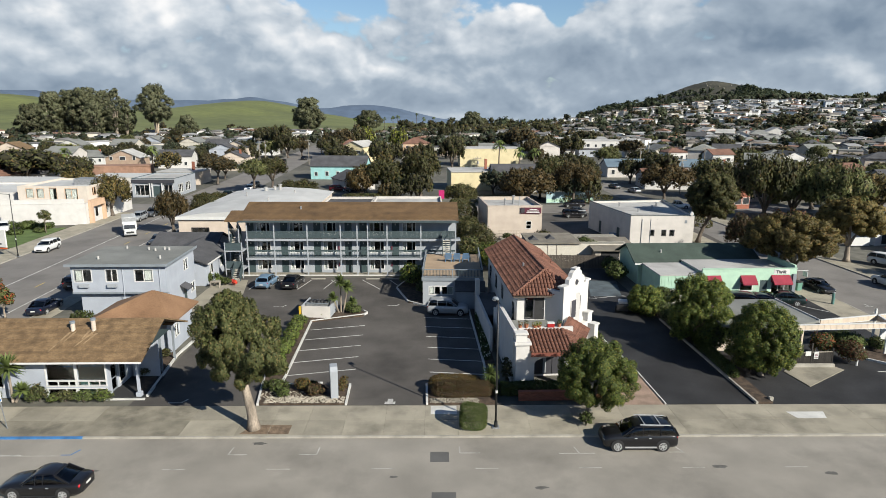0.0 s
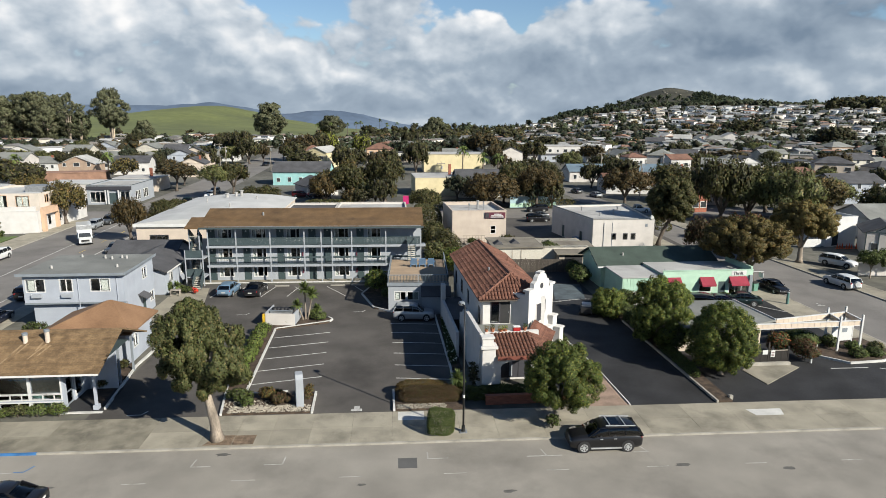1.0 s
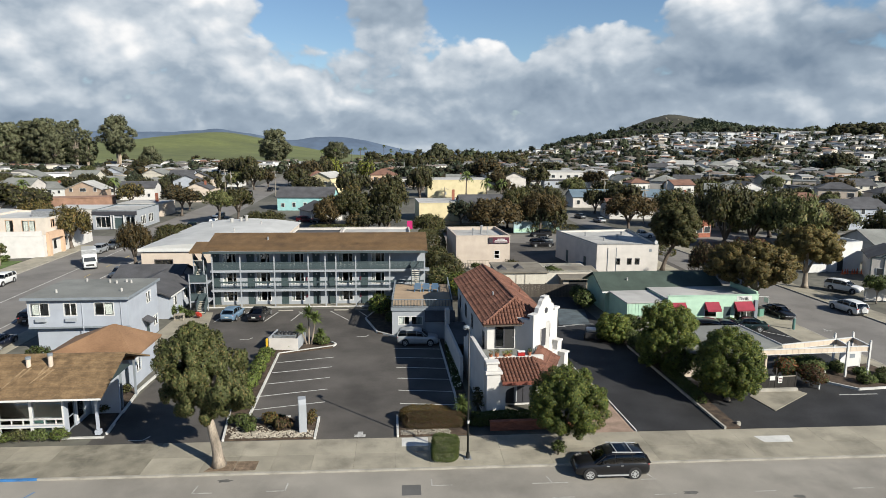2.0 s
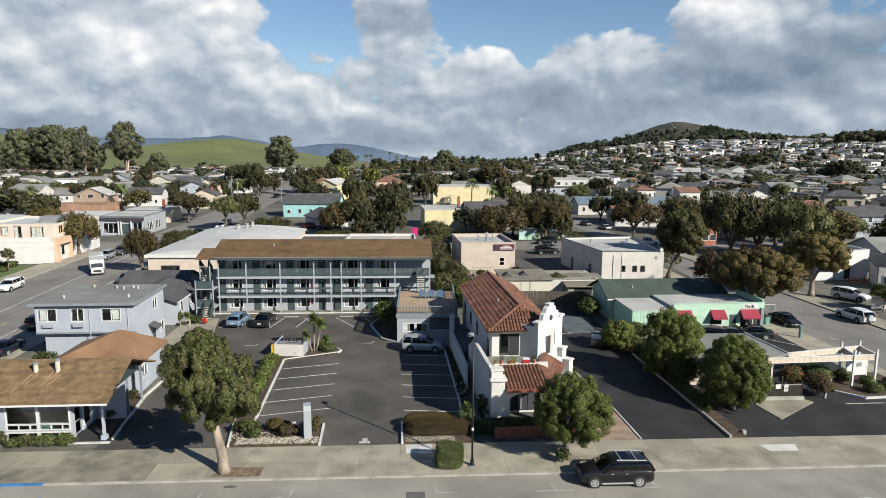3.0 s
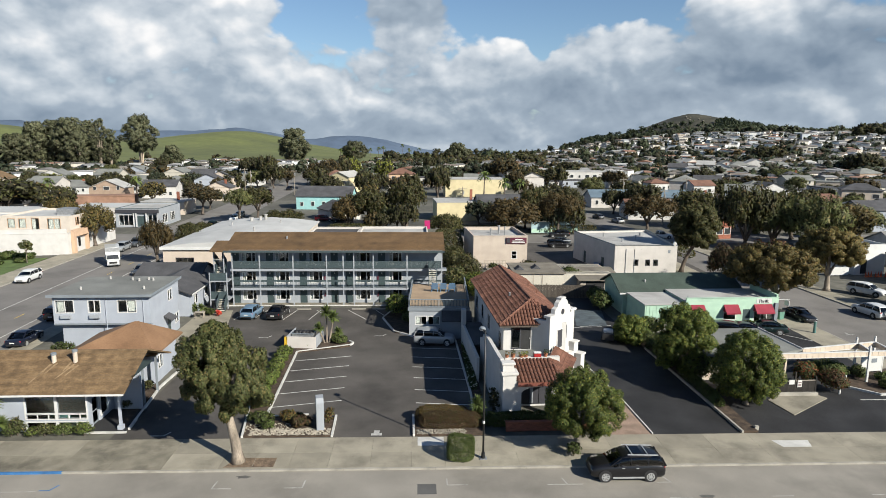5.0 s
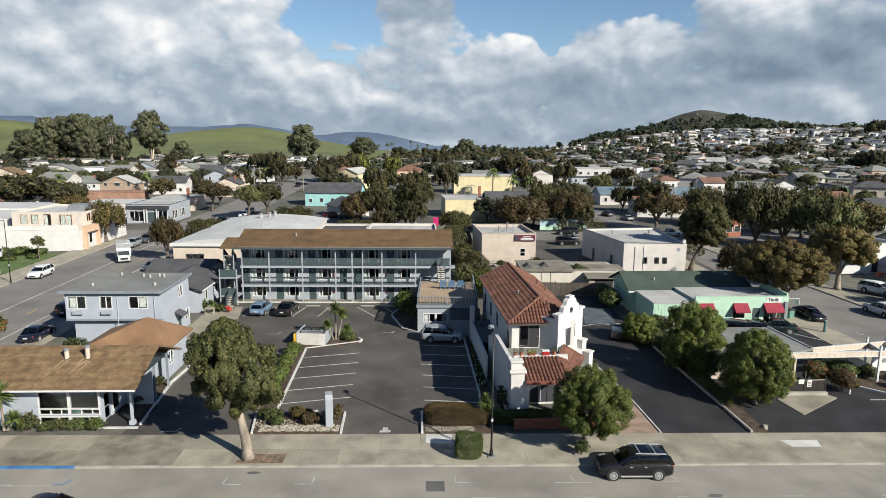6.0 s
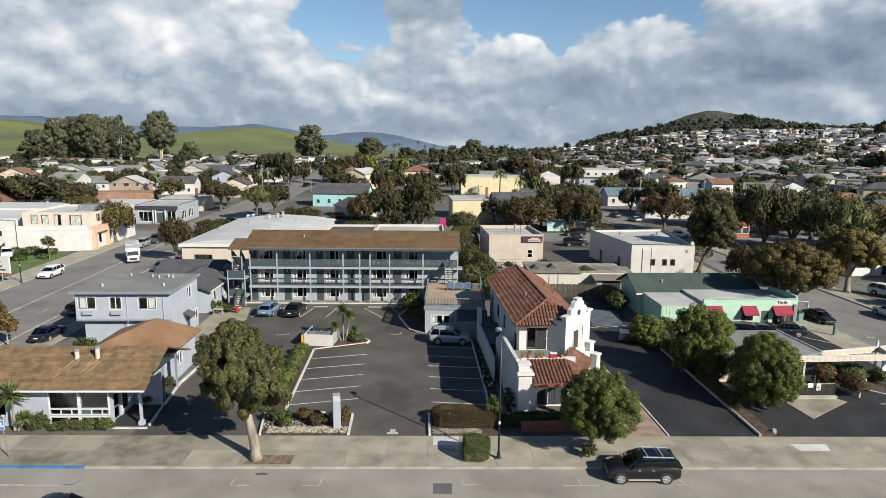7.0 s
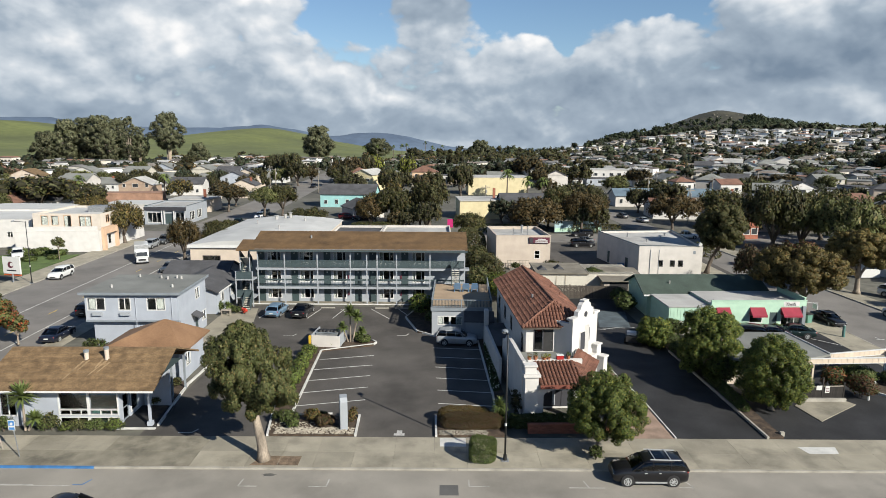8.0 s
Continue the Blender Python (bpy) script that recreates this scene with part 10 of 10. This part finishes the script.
far_wood("ridge_pines", 230, 25, 900, 1250, .18, .66, "leaf_pine", "dark pines along the ridge", (4.5, 8), 12, None, 1.2, "round", 1.5)
far_wood("pines", 22, 26, 480, 760, .05, .34, "leaf_pine", "dark rounded pines above the roofs", (3.5, 6.5), 40, None, 1.5, "round", 1.0, .6)
far_wood("skyline_trees", 110, 31, 430, 700, -.05, .2, "leaf_dark", "dark trees on the flat beyond the roofs", (4, 7), 16, None, 1.2)
far_wood("gum_wood", 60, 27, 800, 900, .56, .66, "leaf_dark", "dark gum wood on the ridge", (6.5, 10), 10, lambda x, y, az, d: .605 < az < .66, 1.2, "round", 1.8)


far_wood("hill_woods", 420, 28, 1680, 1960, .435, .56, "leaf_pine", "dark wood on the ridge beside the hill", (7, 12), 5, None, 1.0, "round", 2.8, 0)

rng = random.Random(61)
s = Shape()
for i in range(16):
    x, y = 783 + rng.uniform(-75, 70), 1895 - rng.uniform(60, 190)
    r = rng.uniform(1.5, 4.0)
    s.ball((x, y, land(x, y) + r * .2), r, r, r * .6, 6, 4)
solo("hill_rocks", s, M["gravel"], "pale rock outcrops on the bare hill", "rocks", kind="stuff")


def palm(x, y, h, seed, r=2.2):
    t = thing("palm_tree", x, y, land(x, y), 0, "tall slender palm with a small crown", "tree", "far palms")
    part("trunk", Shape().cyl((0, 0, 0), (.2, 0, h), .28, .2, 7), M["bark_dark"], t)
    s = Shape()
    rng = random.Random(seed)
    for i in range(40):
        a, e = i * 2.4, rng.uniform(-.5, 1.3)
        d = Vector((math.cos(a) * math.cos(e), math.sin(a) * math.cos(e), math.sin(e)))
        sd = d.cross(Vector((0, 0, 1))).normalized() * .3
        o = Vector((.2, 0, h))
        mid, tip = o + d * r * .6, o + d * r - Vector((0, 0, r * .5))
        s.add([o, mid + sd, tip, mid - sd], [(0, 1, 2, 3)])
    part("crown", s, M["leaf_palm"], t)


for i, (px_, h) in enumerate(((-.062, 20), (-.055, 21), (-.10, 18), (-.026, 22), (.0, 17), (-.015, 19), (.045, 18), (.052, 17), (-.075, 16), (.03, 16), (.27, 14), (-.12, 17))):
    d = 560 + 37 * (i % 5)
    palm(d * math.sin(px_), d * math.cos(px_), h * .68, i, 2.7)
palm(24, 236, 8.5, 31, 3.4)
palm(31, 232, 6.5, 32, 3.0)
palm(37, 236, 6, 33, 3.0)
palm(-96, 222, 7, 34, 3.2)
palm(-120, 212, 7, 35, 3.0)


# ---- utility poles and wires ----
def utility_pole(x, y, h, rz=0):
    t = thing("utility_pole", x, y, land(x, y), rz, "weathered wooden utility pole with crossarm", "utility pole", "utility poles")
    part("pole", Shape().cyl((0, 0, 0), (0, 0, h), .17, .11, 7), M["wood_grey"], t)
    part("crossarm", Shape().box(-1.2, 1.2, -.06, .06, h - .7, h - .55), M["wood_grey"], t)
    for q in (-1.0, -.5, .5, 1.0):
        part("insulator", Shape().cyl((q, 0, h - .55), (q, 0, h - .35), .05, n=6), M["steel"], t)
    part("transformer", Shape().cyl((.28, 0, h - 2.3), (.28, 0, h - 1.4), .22, n=8), M["steel"], t)


for x, y, h in ((-70, 262, 10), (-68, 300, 10), (-62, 240, 10), (-48, 250, 10), (-50, 290, 11), (-44, 330, 11), (66, 205, 10), (80, 240, 10), (95, 225, 9), (118, 240, 10), (64, 165, 9.5), (13, 190, 8)):
    utility_pole(x, y, h)
t = thing("bank_sign", 1.9, 138.5, 0, 0, "magenta and yellow shop banner panel", "sign")
part("panel", Shape().box(-.6, .6, -.05, .05, 2.4, 4.2), M["magenta"], t)
part("panel", Shape().box(-.9, .1, -.04, .06, 1.2, 2.35), M["yellow"], t)
part("post", Shape().box(-.06, .06, -.03, .03, 0, 2.4), M["steel"], t)


# ---- pavement slabs, last ----
pv = thing("pavement_front", 0, 0, 0, 0, "pale concrete street pavement in large cast slabs", "pavement", kind="structure")
rng = random.Random(31)
cuts = [-42.0, -38.6, -35.4, -32.3, -29.6, -26.6, -23.6, -20.5, -16.9, -13.2, -11.0, -8.6, -6.0, -3.2, -.4, 1.9, 4.3, 6.9, 10.2, 13.8, 17.6, 21.2, 24.6, 27.6, 30.7, 33.9, 37.2, 40.4, 43.5]
WALK_Y = ((KERB_Y + .17, 42.15), (42.17, 44.4))
for a, b in zip(cuts, cuts[1:]):
    for j, (y0, y1) in enumerate(WALK_Y):
        dark = (-35 < a < -24 and j == 0) or (-24 < a < -17 and True)
        part("slab", Shape().slab([(a + .006, y0, .004), (b - .006, y0, .004), (b - .006, y1, .004), (a + .006, y1, .004)], .12), M["concrete_dark"] if dark else M["concrete"], pv, "dark weathered slab" if dark else "")
part("soil_square", Shape().slab([(-12.9, KERB_Y + .35, .006), (-11.03, KERB_Y + .35, .006), (-11.03, 41.5, .006), (-12.3, 41.5, .006)], .03), M["soil_pit"], pv, "bare soil square around the street tree")
part("soil_square", Shape().slab([(-11.0, KERB_Y + .35, .008), (-9.6, KERB_Y + .35, .008), (-9.6, 41.45, .008), (-11.0, 41.45, .008)], .03), M["soil_pit"], pv, "bare soil square beside the street tree")
part("utility_cover", Shape().slab([(26.2, 42.2, .012), (28.3, 42.2, .012), (28.6, 43.2, .012), (25.9, 43.2, .012)], .02), M["kerb_white"], pv, "pale utility cover")
part("utility_cover", Shape().slab([(.0, 43.0, .012), (1.9, 43.0, .012), (1.9, 44.3, .012), (.0, 44.3, .012)], .02), M["kerb_white"], pv, "pale utility cover")
